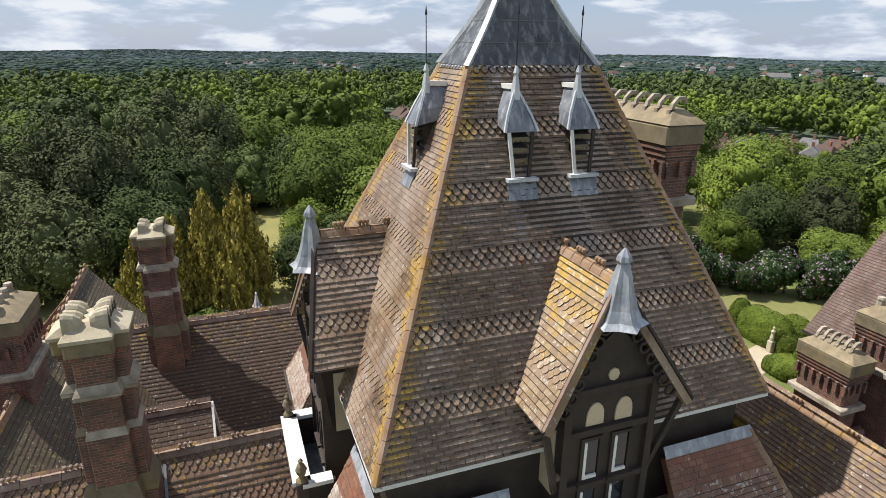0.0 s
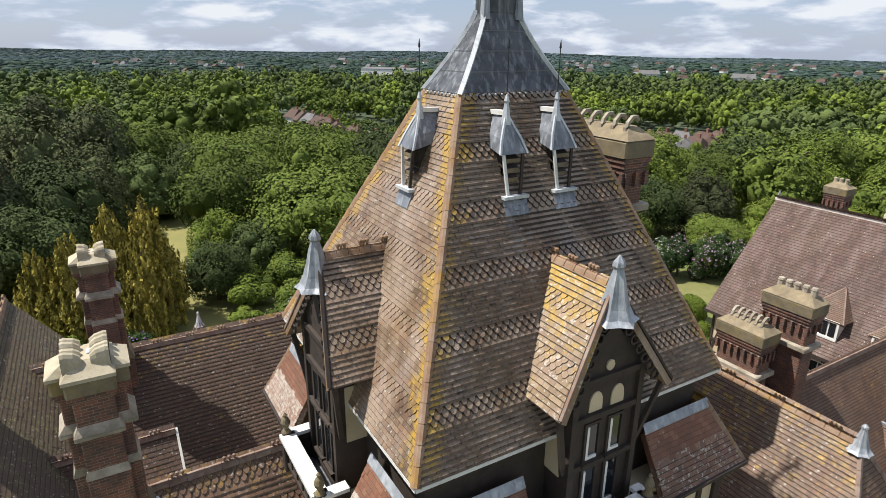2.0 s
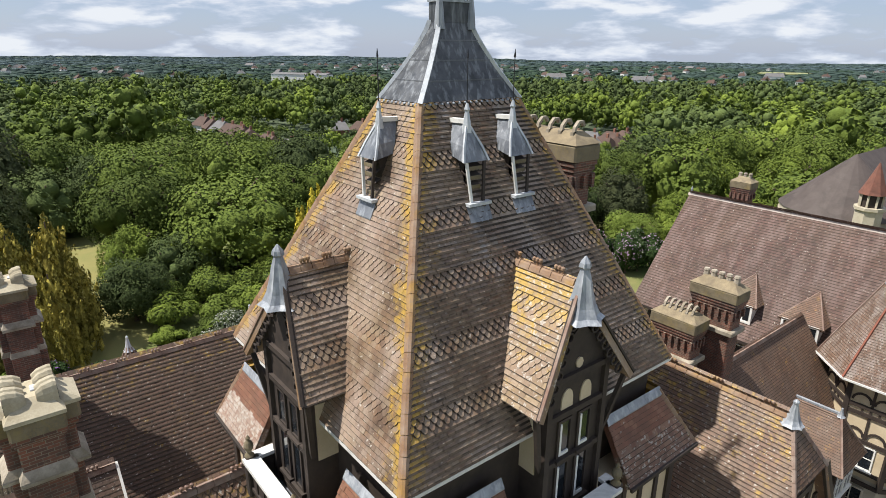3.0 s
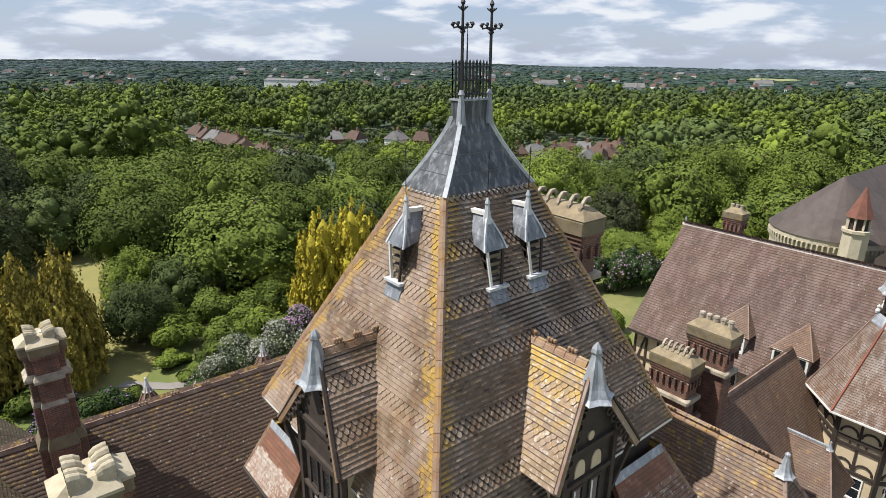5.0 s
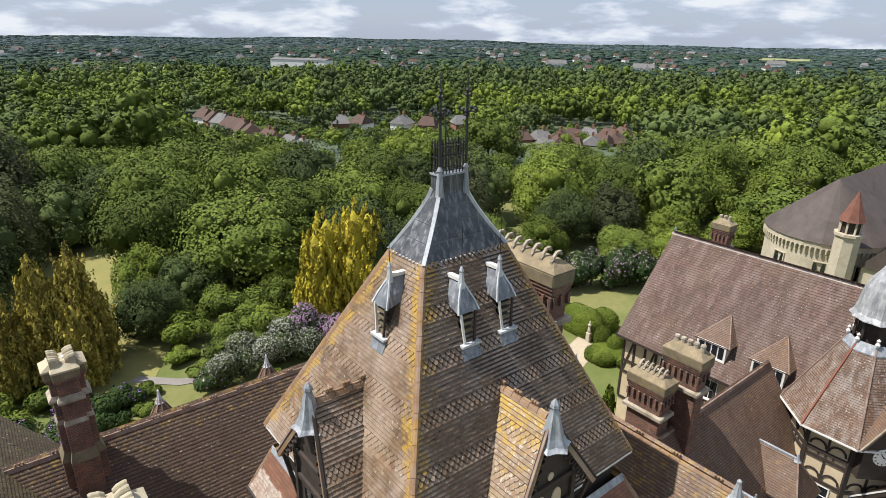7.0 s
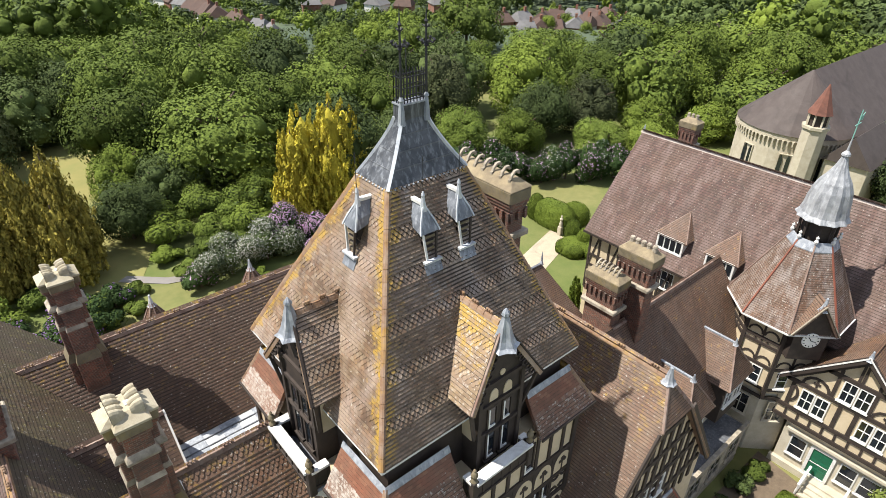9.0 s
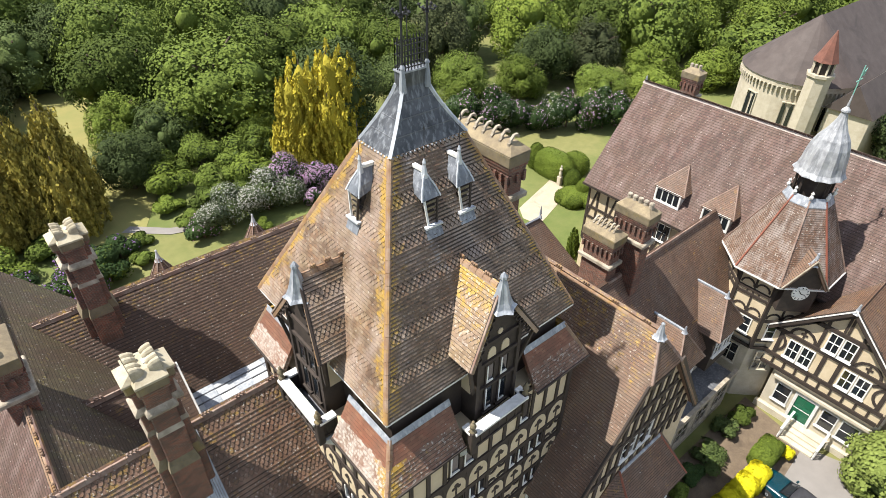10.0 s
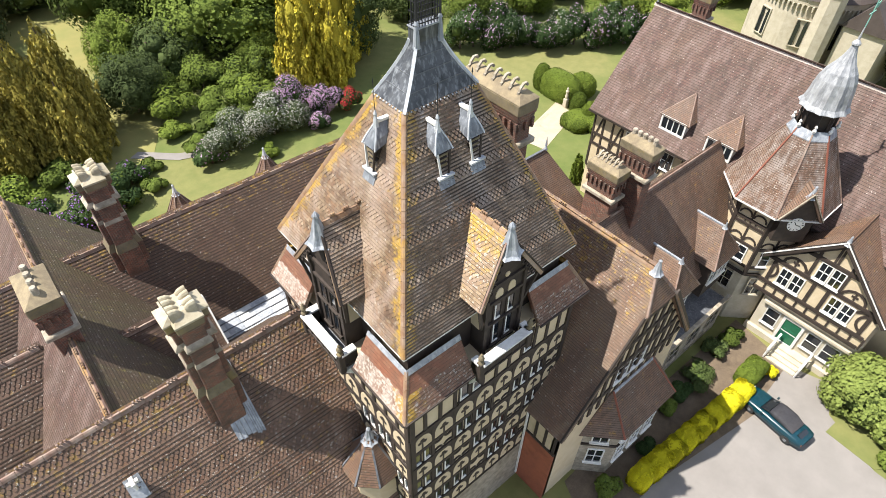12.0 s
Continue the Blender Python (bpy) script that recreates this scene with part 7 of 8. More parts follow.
def canopy(name, d0, d1, r_lo, r_hi, n_leaf, mats, seed, leaf=0.2, only=None, form=None, blobs=20, close=0.72, tries=9000, solo=0.22, flat=None):
    """Joined treetops of a far wood, in one mesh for each leaf colour, each tree with a hue of its own."""
    rng = np.random.default_rng(seed)
    stacks = [[] for _ in mats]
    for d, a, x, y, r0 in spread(random.Random(seed), d0, d1, r_lo, r_hi, tries, close, 4, 116):
        if only is not None:
            if not only(x, y):
                continue
        elif houses_at(x, y) or clearing(x, y) or open_field(d, math.degrees(a)):
            continue
        # broad swells of one kind of tree
        v = noise.noise(Vector((x * 0.006, y * 0.006, 3.1))) + rng.normal(0, solo)
        m = 0 if v < -0.05 else (1 if v < 0.3 else 2)
        r0 *= headroom(d, math.degrees(a), height(d, a), 2.6 * r0)
        if r0 < 0.8:
            continue
        h = r0 * rng.uniform(0.8, 1.15)
        lift = 0.35 * r0
        if flat:
            h, lift = r0 * flat, -0.6 * r0 * flat
        Q, T = heap(rng, r0, r0, h, lift, n_leaf, r0 * leaf, blobs, 0.4, form or BALL_LOW, fill=0.97 if flat else 0.64)
        at = np.array([x, y, height(d, a)])
        stacks[min(m, len(mats) - 1)].append((Q + at, T + at, np.full(len(Q), r0 * 7.31 % 1.0), np.full(len(T), r0 * 7.31 % 1.0)))
    for st, mt in zip(stacks, mats):
        if st:
            tones = np.concatenate([q[2] for q in st] + [q[3] for q in st])
            tagged(new(name, leafy_mesh(name, np.concatenate([q[0] for q in st]), np.concatenate([q[1] for q in st]), mt, tones, True)), "continuous treetops of distant woodland", "woodland", kind="stuff")


rnd2 = random.Random(23)
for k in range(110):
    x, y = rnd2.uniform(54, 196), rnd2.uniform(104, 266)
    if not houses_at(x, y):
        continue
    tree(rnd2.choice(["oak", "oak_b", "lime", "dark", "lime"]) + "_far", x, y, rnd2.uniform(0.3, 0.5), rnd2.uniform(0, 6.28), height(math.hypot(x, y), 0) - 0.3)
canopy("woodland", 146, 340, 4.6, 8.2, 420, (LEAF_DARK, LEAF_MID, LEAF_LIGHT), 11, leaf=0.088, blobs=36, close=0.66, tries=14000)
canopy("garden_trees", 150, 330, 1.6, 3.4, 130, (LEAF_DARK, LEAF_MID, LEAF_LIGHT), 15, leaf=0.11, only=lambda x, y: houses_at(x, y) and not house_near(x, y), blobs=20, tries=14000)
canopy("far_woodland", 336, 520, 5.0, 9.0, 130, (LEAF_DARK, LEAF_DARK, LEAF_MID), 12, leaf=0.11, blobs=24, close=0.62, tries=14000)
# Flattened crowns even out the shading, as haze would.
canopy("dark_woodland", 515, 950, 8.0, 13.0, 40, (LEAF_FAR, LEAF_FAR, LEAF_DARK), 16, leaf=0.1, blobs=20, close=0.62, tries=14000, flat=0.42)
canopy("distant_woodland", 940, 2300, 17.0, 30.0, 12, (LEAF_FAR, LEAF_HAZE, LEAF_HAZE), 13, leaf=0.04, blobs=24, close=0.6, tries=12000, flat=0.17)
canopy("horizon_woodland", 2200, 4750, 32.0, 60.0, 6, (LEAF_HAZE, LEAF_HILL_HAZE, LEAF_HILL_HAZE), 14, leaf=0.025, blobs=28, close=0.6, tries=12000, flat=0.09)
FIELD = plain_mat("distant_field", (0.2, 0.22, 0.085), (0.26, 0.25, 0.12), 0.05, 0.95, 0.6)
for d0, d1, a0, a1 in FIELDS:
    pts = []
    for d, az in ((d0, a0), (d0, a1), (d1, a1), (d1, a0)):
        a = math.radians(az)
        pts.append((EYE0.x + d * math.cos(a), EYE0.y + d * math.sin(a), height(d, a) + 0.8))
    whole("field", Shape().prism(pts, (0, 0, 1.4)), FIELD, "pale open field between distant woods", "ground", kind="structure")


# ---- conifers and shrubs ----
def conifer(x, y, h, r, mat, seed, label, blunt=0.5, plumes=130):
    """An upright cypress: a dark heart set with rising, nodding plumes."""
    rng = np.random.default_rng(seed)
    ob = thing("conifer", label, "conifer", (x, y, 0), group="ornamental conifers")
    k = np.arange(plumes) + 0.5
    t = 1 - np.sqrt(k / plumes) * 0.97
    a = k * 2.399963 + rng.uniform(-0.5, 0.5, plumes)
    wide = lambda q: np.where(q < 0.15, 0.85 + q, np.maximum(0.0, 1 - ((q - 0.15) / 0.85)) ** blunt)
    ln = h * rng.uniform(0.13, 0.24, plumes) * (0.55 + 0.45 * (1 - t))
    rr = r * wide(t) * rng.uniform(0.55, 0.98, plumes)
    m = max(30, int(10500 / plumes))
    q = rng.uniform(0, 1, (plumes, m))
    b = rng.uniform(0, 2 * np.pi, (plumes, m))
    fat = (0.1 + 0.05 * h / 12) * ln[:, None] * 1.15 * np.sin(np.pi * (0.12 + 0.85 * q)) * rng.uniform(0.55, 1.1, (plumes, m))
    tip = rng.uniform(-0.12, 0.25, plumes)[:, None] * q * q * ln[:, None]
    along = rr[:, None] + tip + fat * np.cos(b)
    ca, sa = np.cos(a)[:, None], np.sin(a)[:, None]
    side = fat * np.sin(b)
    P = np.stack([along * ca - side * sa, along * sa + side * ca, t[:, None] * h * 0.9 + q * ln[:, None]], 2).reshape(-1, 3)
    N = np.stack([np.cos(b) * ca - np.sin(b) * sa, np.cos(b) * sa + np.sin(b) * ca, np.full_like(b, 0.3)], 2).reshape(-1, 3)
    g = np.linspace(0, 1, 9)
    core = Shape().lathe([(float(r * wide(np.array(v)) * 0.55) + 0.04, float(v) * h * 0.86) for v in g], 12)
    tri = np.array([[core.v[i] for i in (f[0], f[n], f[n + 1])] for f in core.f for n in range(1, len(f) - 1)])
    tones = np.concatenate([np.repeat(rng.uniform(0, 1, plumes), m), np.full(len(tri), 0.0)])
    c = new("crown", leafy_mesh("crown", leaves(rng, P, N, 0.11, 0.3, 2.2), tri, mat, tones, True))
    c.parent = ob
    tr = new("trunk", Shape().lathe([(0.35, -0.2), (0.25, h * 0.5), (0.05, h * 0.9)], 7).mesh("trunk", BARK))
    tr.parent = ob
    return ob


GOLD_LABEL, CYP_LABEL = "tall golden-leaved ornamental cypress tree", "olive and gold upright cypress"
for k, (x, y, h, r) in enumerate(((16.6, 43.0, 12.2, 2.6), (18.8, 44.4, 13.4, 2.8), (22.6, 45.0, 13.6, 3.0), (25.2, 46.2, 12.4, 2.8), (20.5, 42.0, 9.5, 2.6))):
    conifer(x, y, h, r, LEAF_GOLD, 30 + k, GOLD_LABEL, 0.34, 150)
for k, (x, y, h, r) in enumerate(((-5.6, 48.6, 13.3, 3.5), (-8.6, 47.6, 13.0, 3.4), (-12.0, 46.5, 11.0, 3.4), (-14.6, 47.5, 9.6, 3.2), (-6.4, 45.4, 9.2, 3.4))):
    conifer(x, y, h, r, LEAF_CYP, 40 + k, CYP_LABEL, 0.8, 230)


def shrub(name, label, x, y, rx, ry, h, mat, seed, n=1800, size=0.16, bloom=None, bloom_n=0, group="garden shrubs", z=0.0, blobs=18):
    rng = np.random.default_rng(seed)
    ob = thing(name, label, "shrub", (x, y, z), group=group)
    Q0, T0 = heap(rng, rx, ry, h * 0.6, -0.2 * h, int(n * 1.9), size * 0.85, blobs, 0.42, BALL_MID, 0.7)
    st0 = new("stem", Shape().lathe([(0.14, -0.1), (0.09, h * 0.35), (0.04, h * 0.6)], 6).mesh("stem", BARK))
    st0.parent = ob
    c = new("foliage", leafy_mesh("foliage", Q0, T0, mat))
    c.parent = ob
    if bloom:
        Q, _ = heap(np.random.default_rng(seed), rx * 1.04, ry * 1.04, h * 0.63, -0.22 * h, int(bloom_n * 2.2), size * 0.55, blobs, 0.42, BALL_LOW)
        b = new("blossom", quads_mesh("blossom", Q, bloom))
        b.parent = ob
    return ob


RH = "rhododendron in full mauve flower"
for k, (x, y, rx, ry, h, bl, bn) in enumerate(((5.8, 37.2, 3.4, 2.8, 4.0, BLOSSOM_WHITE, 2600), (9.8, 37.4, 3.6, 2.8, 4.6, BLOSSOM_WHITE, 2800), (13.0, 39.2, 2.8, 2.4, 4.8, BLOSSOM, 2400), (15.8, 37.2, 2.0, 1.8, 3.6, BLOSSOM, 2200), (14.0, 35.2, 1.2, 1.1, 2.0, BLOSSOM, 900), (2.6, 36.8, 1.6, 1.5, 2.2, BLOSSOM, 350), (18.6, 36.4, 1.5, 1.3, 2.6, BLOSSOM_RED, 900),
                                                (-9.6, 34.5, 2.6, 2.4, 3.0, BLOSSOM_DEEP, 500), (-13.5, 35.0, 3.0, 2.6, 3.2, BLOSSOM_DEEP, 350), (-6.4, 35.5, 1.8, 2.0, 2.6, LEAF_BOX, 500), (-8.0, 39.0, 2.2, 2.0, 3.0, BLOSSOM_DEEP, 200), (-11.5, 31.0, 2.6, 2.4, 2.6, BLOSSOM_DEEP, 250), (-4.6, 38.6, 1.6, 1.6, 2.0, BLOSSOM_DEEP, 120), (-17, 36, 3.2, 2.8, 2.8, BLOSSOM_WHITE, 250))):
    shrub("rhododendron", {BLOSSOM: RH, BLOSSOM_RED: "small rhododendron covered in crimson flowers", BLOSSOM_DEEP: "dark rhododendron with violet flowers"}.get(bl, "rhododendron with pale fading blossom"), x, y, rx, ry, h, LEAF_SAGE if bl is BLOSSOM_WHITE else LEAF_RHODO, 60 + k, 2300, 0.15, bl, int(bn * (0.5 if bl is BLOSSOM_WHITE else 0.8)), group="rhododendrons")
for k in range(13):
    x = 37.5 + k * 1.75
    y = 39.5 - 1.3 * k + 0.8 * math.sin(k * 2.1)
    shrub("rhododendron", "rhododendron bank with mauve and white blossom", x, y, 2.5, 2.3, 4.8 + 0.6 * math.sin(k), LEAF_RHODO, 80 + k, 1900, 0.17, BLOSSOM if k % 3 else BLOSSOM_WHITE, 240, group="rhododendrons")
for k, (x, y, r0, h) in enumerate(((3, 47, 2.6, 3.2), (7, 45, 2.4, 3.0), (11, 47, 2.6, 3.6), (14, 48.5, 2.6, 4.0), (1.5, 43.5, 1.6, 1.6), (5, 42, 1.8, 1.8), (9, 41.5, 2.0, 2.2), (-3.2, 36.2, 1.2, 1.2), (7.4, 34.2, 1.1, 1.2), (-2.6, 39.5, 1.2, 1.0), (2.6, 39.6, 1.6, 1.5), (6.5, 41.5, 2.2, 2.4), (11, 43.5, 2.6, 3.6), (3.4, 50.0, 2.6, 3.4), (8.0, 50.5, 3.0, 4.2), (-9.5, 43.0, 2.2, 2.2), (-13.5, 41.0, 2.6, 2.6))):
    shrub("shrub", "rounded green garden shrub", x, y, r0, r0, h, LEAF_MID if k % 4 else LEAF_LIGHT, 100 + k, 1500, 0.16)
# clipped topiary
def clipped(name, label, x, y, rx, ry, h, mat, seed, group="topiary", square=1.0, z=0.0, n=2600, size=0.07):
    """A bush cut to a smooth rounded or boxy form: a solid heart under a skin of small leaves."""
    rng = np.random.default_rng(seed)
    ob = thing(name, label, "topiary" if group == "topiary" else "hedge", (x, y, z), group=group)
    e = square
    rad = lambda c: np.sign(c) * np.abs(c) ** e
    a, t = rng.uniform(0, 2 * np.pi, n), np.arcsin(rng.uniform(-0.5, 1, n))
    d = np.stack([rad(np.cos(t)) * rad(np.cos(a)), rad(np.cos(t)) * rad(np.sin(a)), rad(np.sin(t))], 1)
    sc = np.array([rx, ry, h * 0.62])
    bump = 1 + 0.03 * np.sin(d[:, :1] * 9 + seed) * np.cos(d[:, 1:2] * 8)
    c = new("foliage", quads_mesh("foliage", leaves(rng, d * sc * bump + np.array([0, 0, h * 0.38]), d / sc, size, 0.35), mat))
    c.parent = ob
    s = Shape()
    seg, rows = 16, 8
    vs = []
    for i in range(rows + 1):
        tt = -0.62 + (math.pi / 2 + 0.62) * i / rows
        for k in range(seg):
            aa = 2 * math.pi * k / seg
            f = lambda v: math.copysign(abs(v) ** e, v)
            vs.append((0.97 * rx * f(math.cos(tt)) * f(math.cos(aa)), 0.97 * ry * f(math.cos(tt)) * f(math.sin(aa)), 0.97 * h * 0.62 * f(math.sin(tt)) + h * 0.38))
    s.add(vs, [(i * seg + k, i * seg + (k + 1) % seg, (i + 1) * seg + (k + 1) % seg, (i + 1) * seg + k) for i in range(rows) for k in range(seg)])
    co = new("heart", s.mesh("heart", mat, True))
    co.parent = ob
    return ob


for k, (x, y, rx, ry, h, sq) in enumerate(((38.4, 26.2, 1.05, 1.05, 3.1, 1.0), (38.6, 23.6, 1.5, 2.7, 3.0, 0.75), (41.0, 22.4, 1.5, 1.6, 2.5, 0.9), (37.6, 20.0, 0.95, 0.95, 2.5, 1.0), (37.2, 18.1, 0.95, 0.95, 2.4, 1.0), (36.0, 18.4, 2.0, 1.7, 1.2, 0.6), (37.2, 16.6, 1.8, 1.2, 1.3, 0.6))):
    clipped("topiary", "smoothly clipped bright green yew topiary", x, y, rx, ry, h, LEAF_BOX, 120 + k, square=sq)
st = thing("statue", "small pale stone garden figure on a pedestal", "statue", (37.4, 21.6, 0))
part("pedestal", Shape().bevelbox(37.15, 37.65, 21.35, 21.85, 0, 1.1, 0.05), STONE_PALE, st)
part("figure", Shape().lathe([(0.18, 1.1), (0.2, 1.4), (0.13, 1.75), (0.2, 2.0), (0.08, 2.2), (0.11, 2.35), (0.0, 2.5)], 8, (37.4, 21.6, 0)), STONE_PALE, st)
conifer(27.9, 12.0, 3.4, 0.5, LEAF_BOX, 55, "slender clipped green cypress on the lawn")

# front garden
for k in range(8):
    t = k / 7
    x, y = 8.7 + 9.7 * t, -9.95 - 0.75 * t
    clipped("hedge_bush", "clipped bright yellow hedge bush", x, y, 0.9, 0.66, 1.3 + 0.08 * math.sin(k * 2.3), LEAF_YELLOW, 140 + k, "yellow hedge", 0.38, n=3600, size=0.1)
clipped("hedge_bush", "clipped bright green hedge block", 20.6, -10.3, 1.25, 0.75, 1.4, LEAF_BOX, 151, "green hedge", 0.5)
shrub("hedge_bush", "small golden shrub by the steps", 21.9, -11.2, 0.5, 0.45, 0.9, LEAF_YELLOW, 152, 900, 0.07)
for k, (x, y, r0, h, mt) in enumerate(((15.5, -8.0, 0.9, 1.2, LEAF_RHODO), (17.6, -8.2, 1.3, 1.0, LEAF_DARK), (14.0, -8.2, 0.7, 0.9, LEAF_MID), (20.5, -7.6, 1.1, 1.0, LEAF_DARK), (22.5, -7.8, 0.9, 1.1, LEAF_MID), (10.5, -9.2, 0.8, 0.9, LEAF_RHODO), (6.5, -9.0, 0.9, 1.1, LEAF_MID))):
    shrub("shrub", "low green border shrub", x, y, r0, r0, h, mt, 160 + k, 900, 0.1)
shrub("laurel", "large glossy bright green laurel bush", 24.3, -16.6, 2.8, 3.0, 4.2, LEAF_LAUREL, 170, 6500, 0.17, blobs=48)
shrub("shrub", "spiky dark green shrub on the verge", 22.0, -20.0, 1.5, 1.5, 1.6, LEAF_MID, 171, 1400, 0.12)
patch("grass_verge", [(20.6, -15.8), (23.0, -16.0), (23.5, -21), (20.4, -19.0)], GROUND, "grass verge", 0.05, 0.05)


# ---- car ----
def car(cx, cy, yaw):
    ob = thing("car", "dark teal convertible car with black soft top parked on gravel", "car", (cx, cy, 0))
    m = Matrix.Translation((cx, cy, 0.03)) @ Matrix.Rotation(yaw, 4, "Z")
    PAINT = plain_mat("teal_paint", (0.0, 0.028, 0.042), (0.0, 0.032, 0.047), 1, 0.22, spec=0.7)
    RUBBER = plain_mat("rubber", (0.02, 0.02, 0.02), (0.03, 0.03, 0.03), 6, 0.9)
    CLOTH = plain_mat("soft_top", (0.025, 0.024, 0.028), (0.035, 0.034, 0.04), 6, 0.8)

    def loft(secs):
        s = Shape()
        n = len(secs[0][1])
        vs = [m @ Vector((x, y, z)) for x, ring in secs for y, z in ring]
        f = [(i * n + k, (i + 1) * n + k, (i + 1) * n + (k + 1) % n, i * n + (k + 1) % n) for i in range(len(secs) - 1) for k in range(n)]
        f += [tuple(range(n - 1, -1, -1)), tuple(range((len(secs) - 1) * n, len(secs) * n))]
        return s.add(vs, f)

    def ring(w, z0, z1, c=0.14):
        return [(-w + 0.08, z0), (w - 0.08, z0), (w, z0 + 0.12), (w, z1 - c), (w - 0.1, z1 - 0.03), (w - 0.3, z1), (-w + 0.3, z1), (-w + 0.1, z1 - 0.03), (-w, z1 - c), (-w, z0 + 0.12)]

    body = part("body", loft([(-2.2, ring(0.62, 0.35, 0.62)), (-2.12, ring(0.76, 0.25, 0.74)), (-1.6, ring(0.85, 0.22, 0.84)), (-0.6, ring(0.86, 0.22, 0.9)), (0.8, ring(0.86, 0.22, 0.92)), (1.7, ring(0.84, 0.24, 0.92)), (2.12, ring(0.76, 0.3, 0.88)), (2.2, ring(0.66, 0.4, 0.8))]), PAINT, ob, "dark teal metallic body", smooth=True)
    part("soft_top", loft([(-0.35, ring(0.6, 0.9, 1.3, 0.1)), (0.0, ring(0.64, 0.9, 1.36, 0.1)), (0.8, ring(0.66, 0.88, 1.34, 0.1)), (1.4, ring(0.64, 0.86, 1.02, 0.05))]), CLOTH, ob, "black fabric hood", smooth=True)
    part("windscreen", loft([(-0.92, ring(0.66, 0.86, 0.9, 0.01)), (-0.38, ring(0.6, 0.9, 1.28, 0.05))]), GLASS, ob)
    part("rear_window", Shape().box(1.02, 1.34, -0.42, 0.42, 1.07, 1.2, m @ Matrix.Translation((0, 0, -0.0)) @ Matrix.Rotation(0.45, 4, "Y") @ Matrix.Translation((0.03, 0, 0.45))), GLASS, ob)
    for x in (-1.35, 1.3):
        for q in (-1, 1):
            w = part("wheel", Shape().lathe([(0.2, -0.1), (0.31, -0.09), (0.31, 0.09), (0.2, 0.1)], 16).mesh("wheel", RUBBER), None, ob)
            w.matrix_parent_inverse = Matrix.Translation((-cx, -cy, 0))
            w.matrix_basis = m @ Matrix.Translation((x, q * 0.8, 0.31)) @ Matrix.Rotation(math.pi / 2, 4, "X")
            rim = new("rim", Shape().lathe([(0.2, -0.09), (0.2, 0.09), (0.06, 0.105), (0.06, -0.105)], 10).mesh("rim", LEAD))
            rim.parent = w
    for q in (-1, 1):
        part("headlight", Shape().bevelbox(-2.19, -2.08, q * 0.55 - 0.14, q * 0.55 + 0.14, 0.56, 0.7, 0.02, m), WHITE, ob)
        part("tail_light", Shape().bevelbox(2.1, 2.19, q * 0.56 - 0.15, q * 0.56 + 0.15, 0.62, 0.76, 0.02, m), TERRA, ob)
        part("mirror", Shape().bevelbox(-0.72, -0.6, q * 0.93 - 0.08, q * 0.93 + 0.08, 0.9, 1.02, 0.02, m), PAINT, ob)


car(18.75, -13.15, math.radians(-97) )

# steps to the door
stp = thing("entrance_steps", "white stone steps with a balustrade", "steps", (22.9, -11.9, 0))
for k in range(4):
    part("step", Shape().bevelbox(23.0 + 0.36 * k, 24.6, -12.3, -10.2, 0.0 if k == 0 else 0.15 * k, 0.15 * (k + 1), 0.02), STONE_PALE, stp)
for q in (-12.4, -10.1):
    part("handrail", Shape().bar((22.9, q, 0.95), (24.5, q, 1.45), 0.14, 0.1), COPING, stp)
    for k in range(6):
        x = 23.0 + 0.28 * k
        part("baluster", Shape().lathe([(0.06, 0.0), (0.08, 0.3), (0.045, 0.6), (0.06, 0.92 + 0.05 * k)], 6, (x, q, 0.05)), COPING, stp)


# ---- stone chapel beyond ----
ch = thing("chapel", "pale stone chapel with round apse and slate roof", "chapel", (72, 12, 0))
AX, AY, AR = 70.0, 12.0, 6.6
part("apse_wall", Shape().lathe([(AR, 0), (AR, 8.2), (AR + 0.25, 8.3), (AR + 0.25, 9.0)], 24, (AX, AY, 0)), STONE_PALE, ch, "pale stone apse wall")
part("apse_roof", Shape().lathe([(AR + 0.4, 8.95), (0.1, 15.2)], 24, (AX, AY, 0)), SLATE, ch, "dark slate half-cone roof")
part("nave_wall", Shape().box(AX, AX + 30, AY - AR, AY + AR, 0, 9), STONE_PALE, ch)
s = Shape().prism([(AX, AY - AR - 0.4, 8.95), (AX, AY, 15.2), (AX, AY + AR + 0.4, 8.95)], (30, 0, 0))
part("nave_roof", s, SLATE, ch)
for k in range(40):
    a = math.pi * 0.5 + math.pi * k / 39
    x, y = AX + (AR + 0.2) * math.cos(a), AY + (AR + 0.2) * math.sin(a)
    part("corbel", Shape().lathe([(0.12, 7.7), (0.16, 8.3)], 5, (x, y, 0)), STONE_PALE, ch)
for a in (2.75, 3.45, 4.1):
    n = Vector((math.cos(a), math.sin(a), 0))
    fc = Face(ch, Vector((AX, AY, 0)) + n * AR, (-n.y, n.x, 0), n)
    for q in (-0.4, 0.4):
        fc.slab("lancet", [(q - 0.2, 3.6), (q + 0.2, 3.6), (q + 0.2, 6.0), (q, 6.6), (q - 0.2, 6.0)], -0.1, 0.1, GLASS)
    part("tracery", fc._ring(-0.75, 0.75, 3.5, 6.7, 0.1, -0.05, 0.14), STONE_PALE, ch)
TXX, TYY = 63.3, 7.8
part("stair_turret", Shape().lathe([(1.3, 0), (1.3, 10.6), (1.5, 10.7), (1.5, 11.0)], 8, (TXX, TYY, 0)), STONE_PALE, ch)
part("turret_lantern", Shape().lathe([(0.95, 11.0), (0.95, 12.4)], 8, (TXX, TYY, 0)), TIMBER, ch)
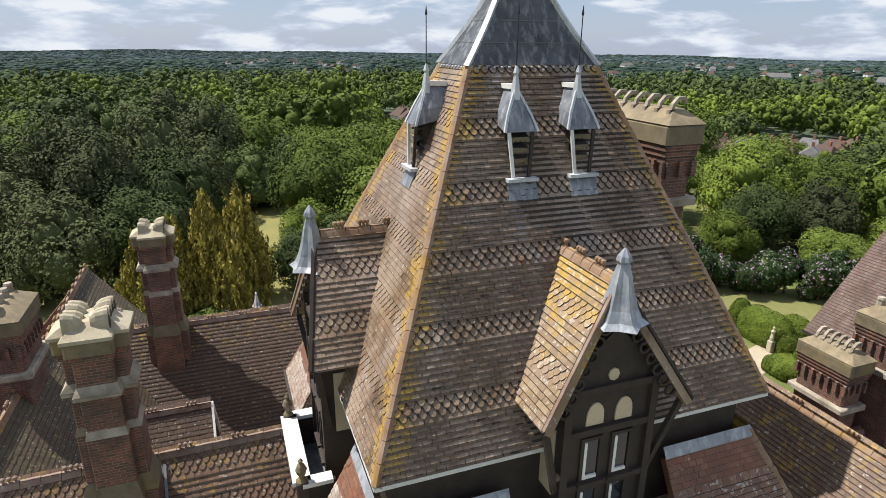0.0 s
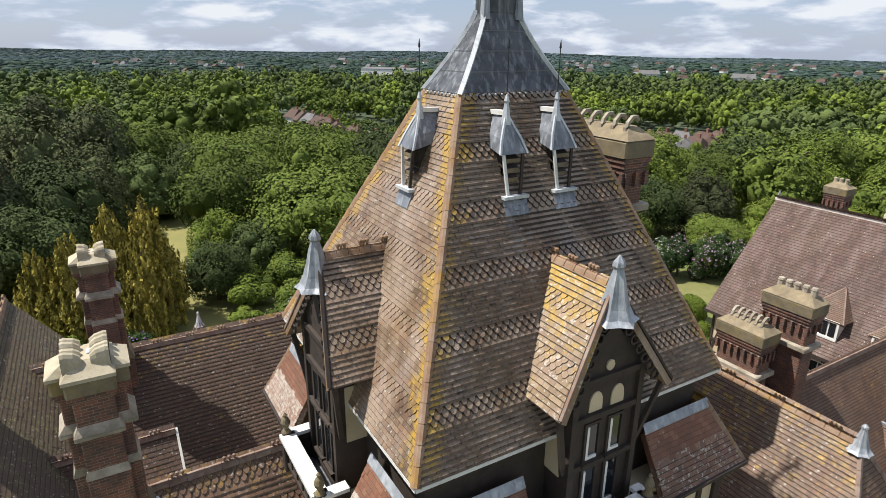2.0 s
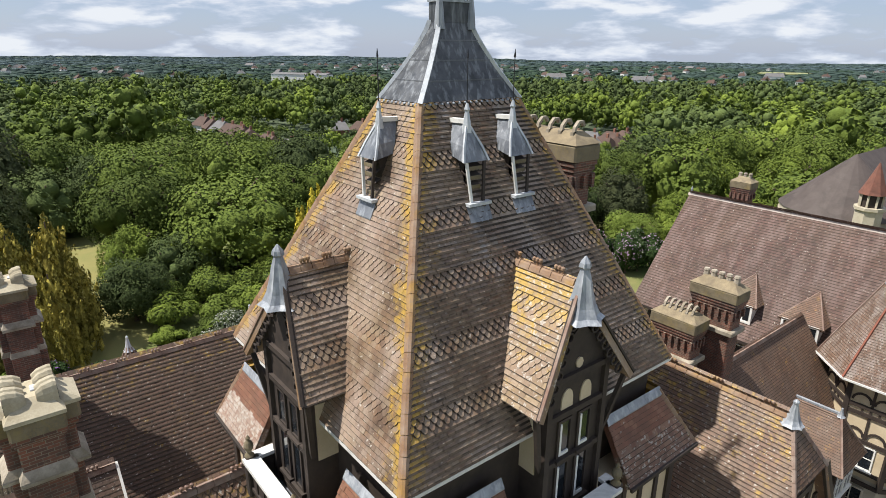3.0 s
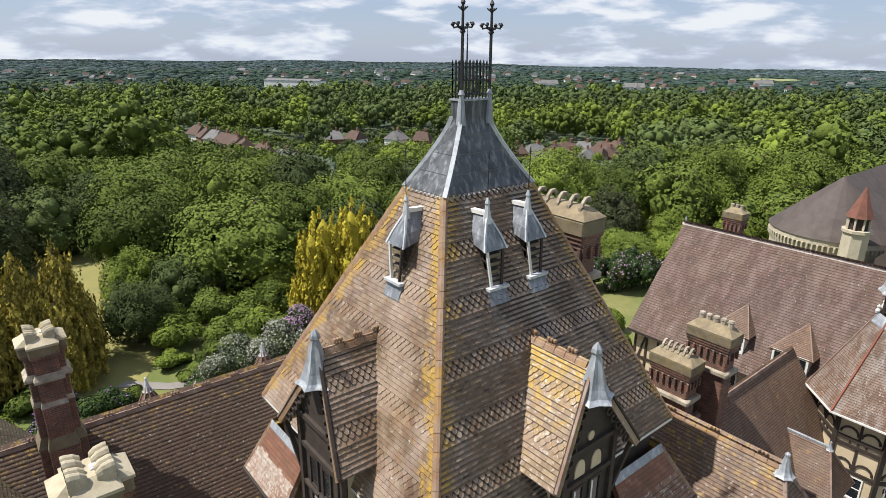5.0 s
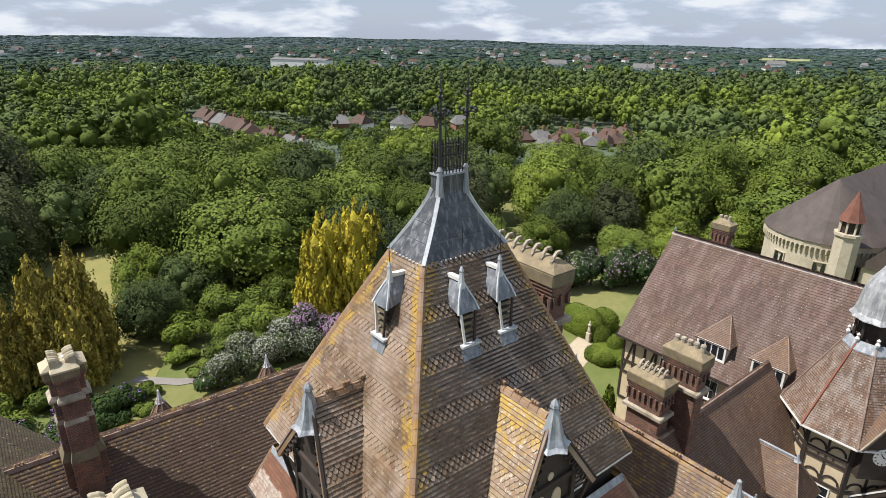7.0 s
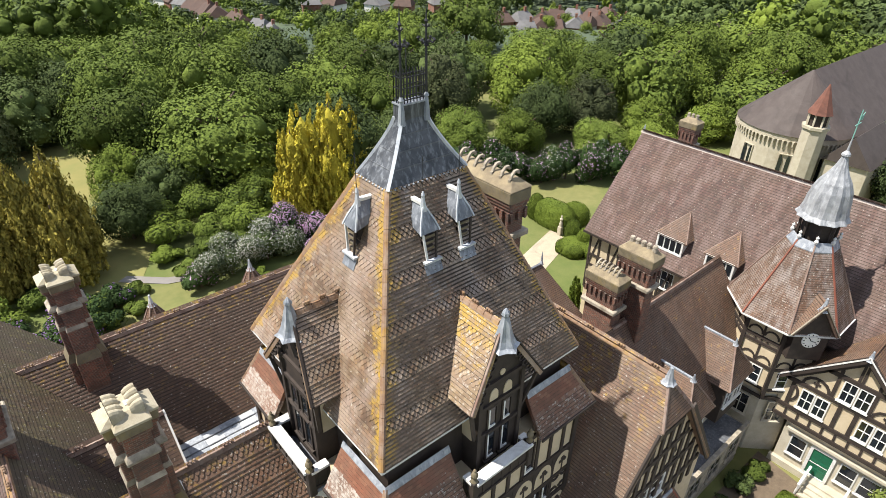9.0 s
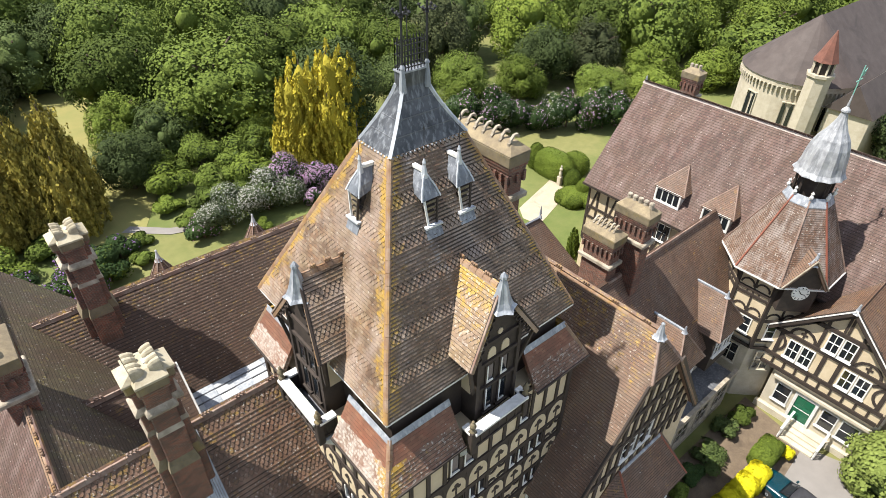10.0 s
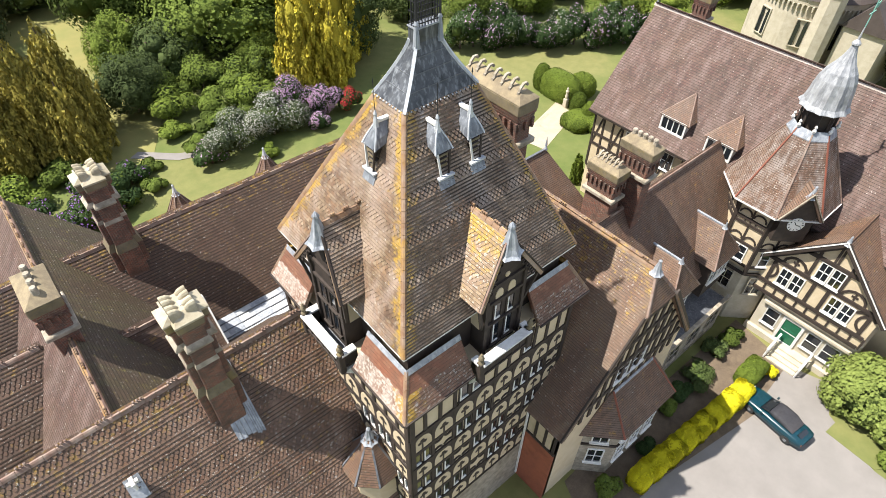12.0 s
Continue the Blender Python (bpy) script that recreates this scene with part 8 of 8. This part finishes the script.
for k in range(8):
    a = k * math.pi / 4
    part("turret_post", Shape().bar((TXX + 1.05 * math.cos(a), TYY + 1.05 * math.sin(a), 11.0), (TXX + 1.05 * math.cos(a), TYY + 1.05 * math.sin(a), 12.4), 0.18, 0.18), STONE_PALE, ch)
part("turret_spire", Shape().lathe([(1.35, 12.35), (0.9, 13.4), (0.06, 15.6)], 8, (TXX, TYY, 0)), TERRA_DARK, ch, "small red tiled spire")
part("annex", Shape().box(64, 72, 1.5, 6, 0, 7.5), STONE_PALE, ch)
part("annex_roof", Shape().prism([(63.7, 1.2, 7.4), (63.7, 3.75, 10.5), (63.7, 6.3, 7.4)], (9, 0, 0)), SLATE, ch)


# ---- distant houses ----
ROOF_RED = plain_mat("far_red_roof", (0.1, 0.06, 0.046), (0.072, 0.046, 0.037), 0.5, 0.9)
ROOF_GREY = plain_mat("far_grey_roof", (0.17, 0.165, 0.165), (0.12, 0.115, 0.115), 0.5, 0.9)


def house(x, y, z, w, d, h, yaw, wall, roof, group):
    ob = thing("house", "small white-walled house under a red tiled roof" if roof is ROOF_RED else "small house under a grey roof", "house", (x, y, z), group=group)
    m = Matrix.Translation((x, y, z)) @ Matrix.Rotation(yaw, 4, "Z")
    part("wall", Shape().box(-w / 2, w / 2, -d / 2, d / 2, -8, h, m), wall, ob)
    rp = [m @ Vector(q) for q in ((-w / 2 - 0.4, -d / 2 - 0.5, h - 0.2), (-w / 2 + 1.2, 0, h + d * 0.42), (-w / 2 - 0.4, d / 2 + 0.5, h - 0.2))]
    r2 = [m @ Vector(q) for q in ((w / 2 + 0.4, -d / 2 - 0.5, h - 0.2), (w / 2 - 1.2, 0, h + d * 0.42), (w / 2 + 0.4, d / 2 + 0.5, h - 0.2))]
    part("roof", Shape().add([*rp, *r2], [(0, 3, 4, 1), (1, 4, 5, 2), (0, 1, 2), (3, 5, 4), (0, 2, 5, 3)]), roof, ob)
    part("chimney", Shape().box(-w * 0.22, -w * 0.22 + 0.8, -0.4, 0.4, h, h + d * 0.42 + 1.2, m), BRICK, ob)
    for q in (-1, 1):
        for zz in (1.0, 3.6):
            part("window", Shape().box(q * w * 0.25 - 0.7, q * w * 0.25 + 0.7, -d / 2 - 0.06, -d / 2 + 0.02, zz, zz + 1.3, m), GLASS, ob)
    return ob


rnd = random.Random(17)
for k in range(11):
    house(75 + rnd.uniform(-1.5, 1.5), 264 - k * 9.6 + rnd.uniform(-1, 1), -12.6, 6.4 + rnd.uniform(0, 1.5), 8.0, 5.4 + rnd.uniform(0, 1), radians(95 + rnd.uniform(-25, 25)), BRICK if k in (1, 4) else WHITE, ROOF_RED if k not in (2, 9, 10) else ROOF_GREY, "street of houses")
for k in (0, 1, 3, 4, 6):
    house(114 + k * 7.0, 212 - k * 5.4 + rnd.uniform(-5, 5), -11.6, 7, 7.5, 5.2, radians(150 + rnd.uniform(-60, 60)), WHITE if k % 2 else BRICK, ROOF_RED if k % 3 else ROOF_GREY, "street of houses")
for k in range(8):
    for row in range(2):
        house(144 + k * 6.0 + rnd.uniform(-1.5, 1.5), (142 - k * 2.6 if row else 126 - k * 2.2) + rnd.uniform(-2, 2), -11.2, 7, 7, 5.0, radians(rnd.uniform(0, 180)), WHITE if k % 4 == 0 else BRICK, ROOF_RED if (k + row) % 3 else ROOF_GREY, "street of houses")
works = thing("works_building", "long low white industrial building far off among trees", "building", (302, 636, -14))
wm = Matrix.Translation((302, 636, -14)) @ Matrix.Rotation(math.atan2(-38, 27), 4, "Z")
part("wall", Shape().box(-34, 34, -9, 9, -4, 9.6, wm), WHITE, works)
part("roof", Shape().prism([wm @ Vector(q) for q in ((-34.5, -9.5, 9.6), (-34.5, 0, 11.2), (-34.5, 9.5, 9.6))], wm.to_3x3() @ Vector((69, 0, 0))), ROOF_GREY, works)
for k in range(120):
    d = rnd.uniform(620, 1900)
    a = math.radians(rnd.choice((24, 30, 38, 48, 58, 66, 82)) + rnd.gauss(0, 4))
    x, y = EYE0.x + d * math.cos(a), EYE0.y + d * math.sin(a)
    big = k % 12 == 0
    house(x, y, height(d, a) + 1.2, 26 if big else 9, 11 if big else 8, 5, rnd.uniform(0, 3.1), WHITE, ROOF_GREY if big or k % 3 == 0 else ROOF_RED, "far houses")
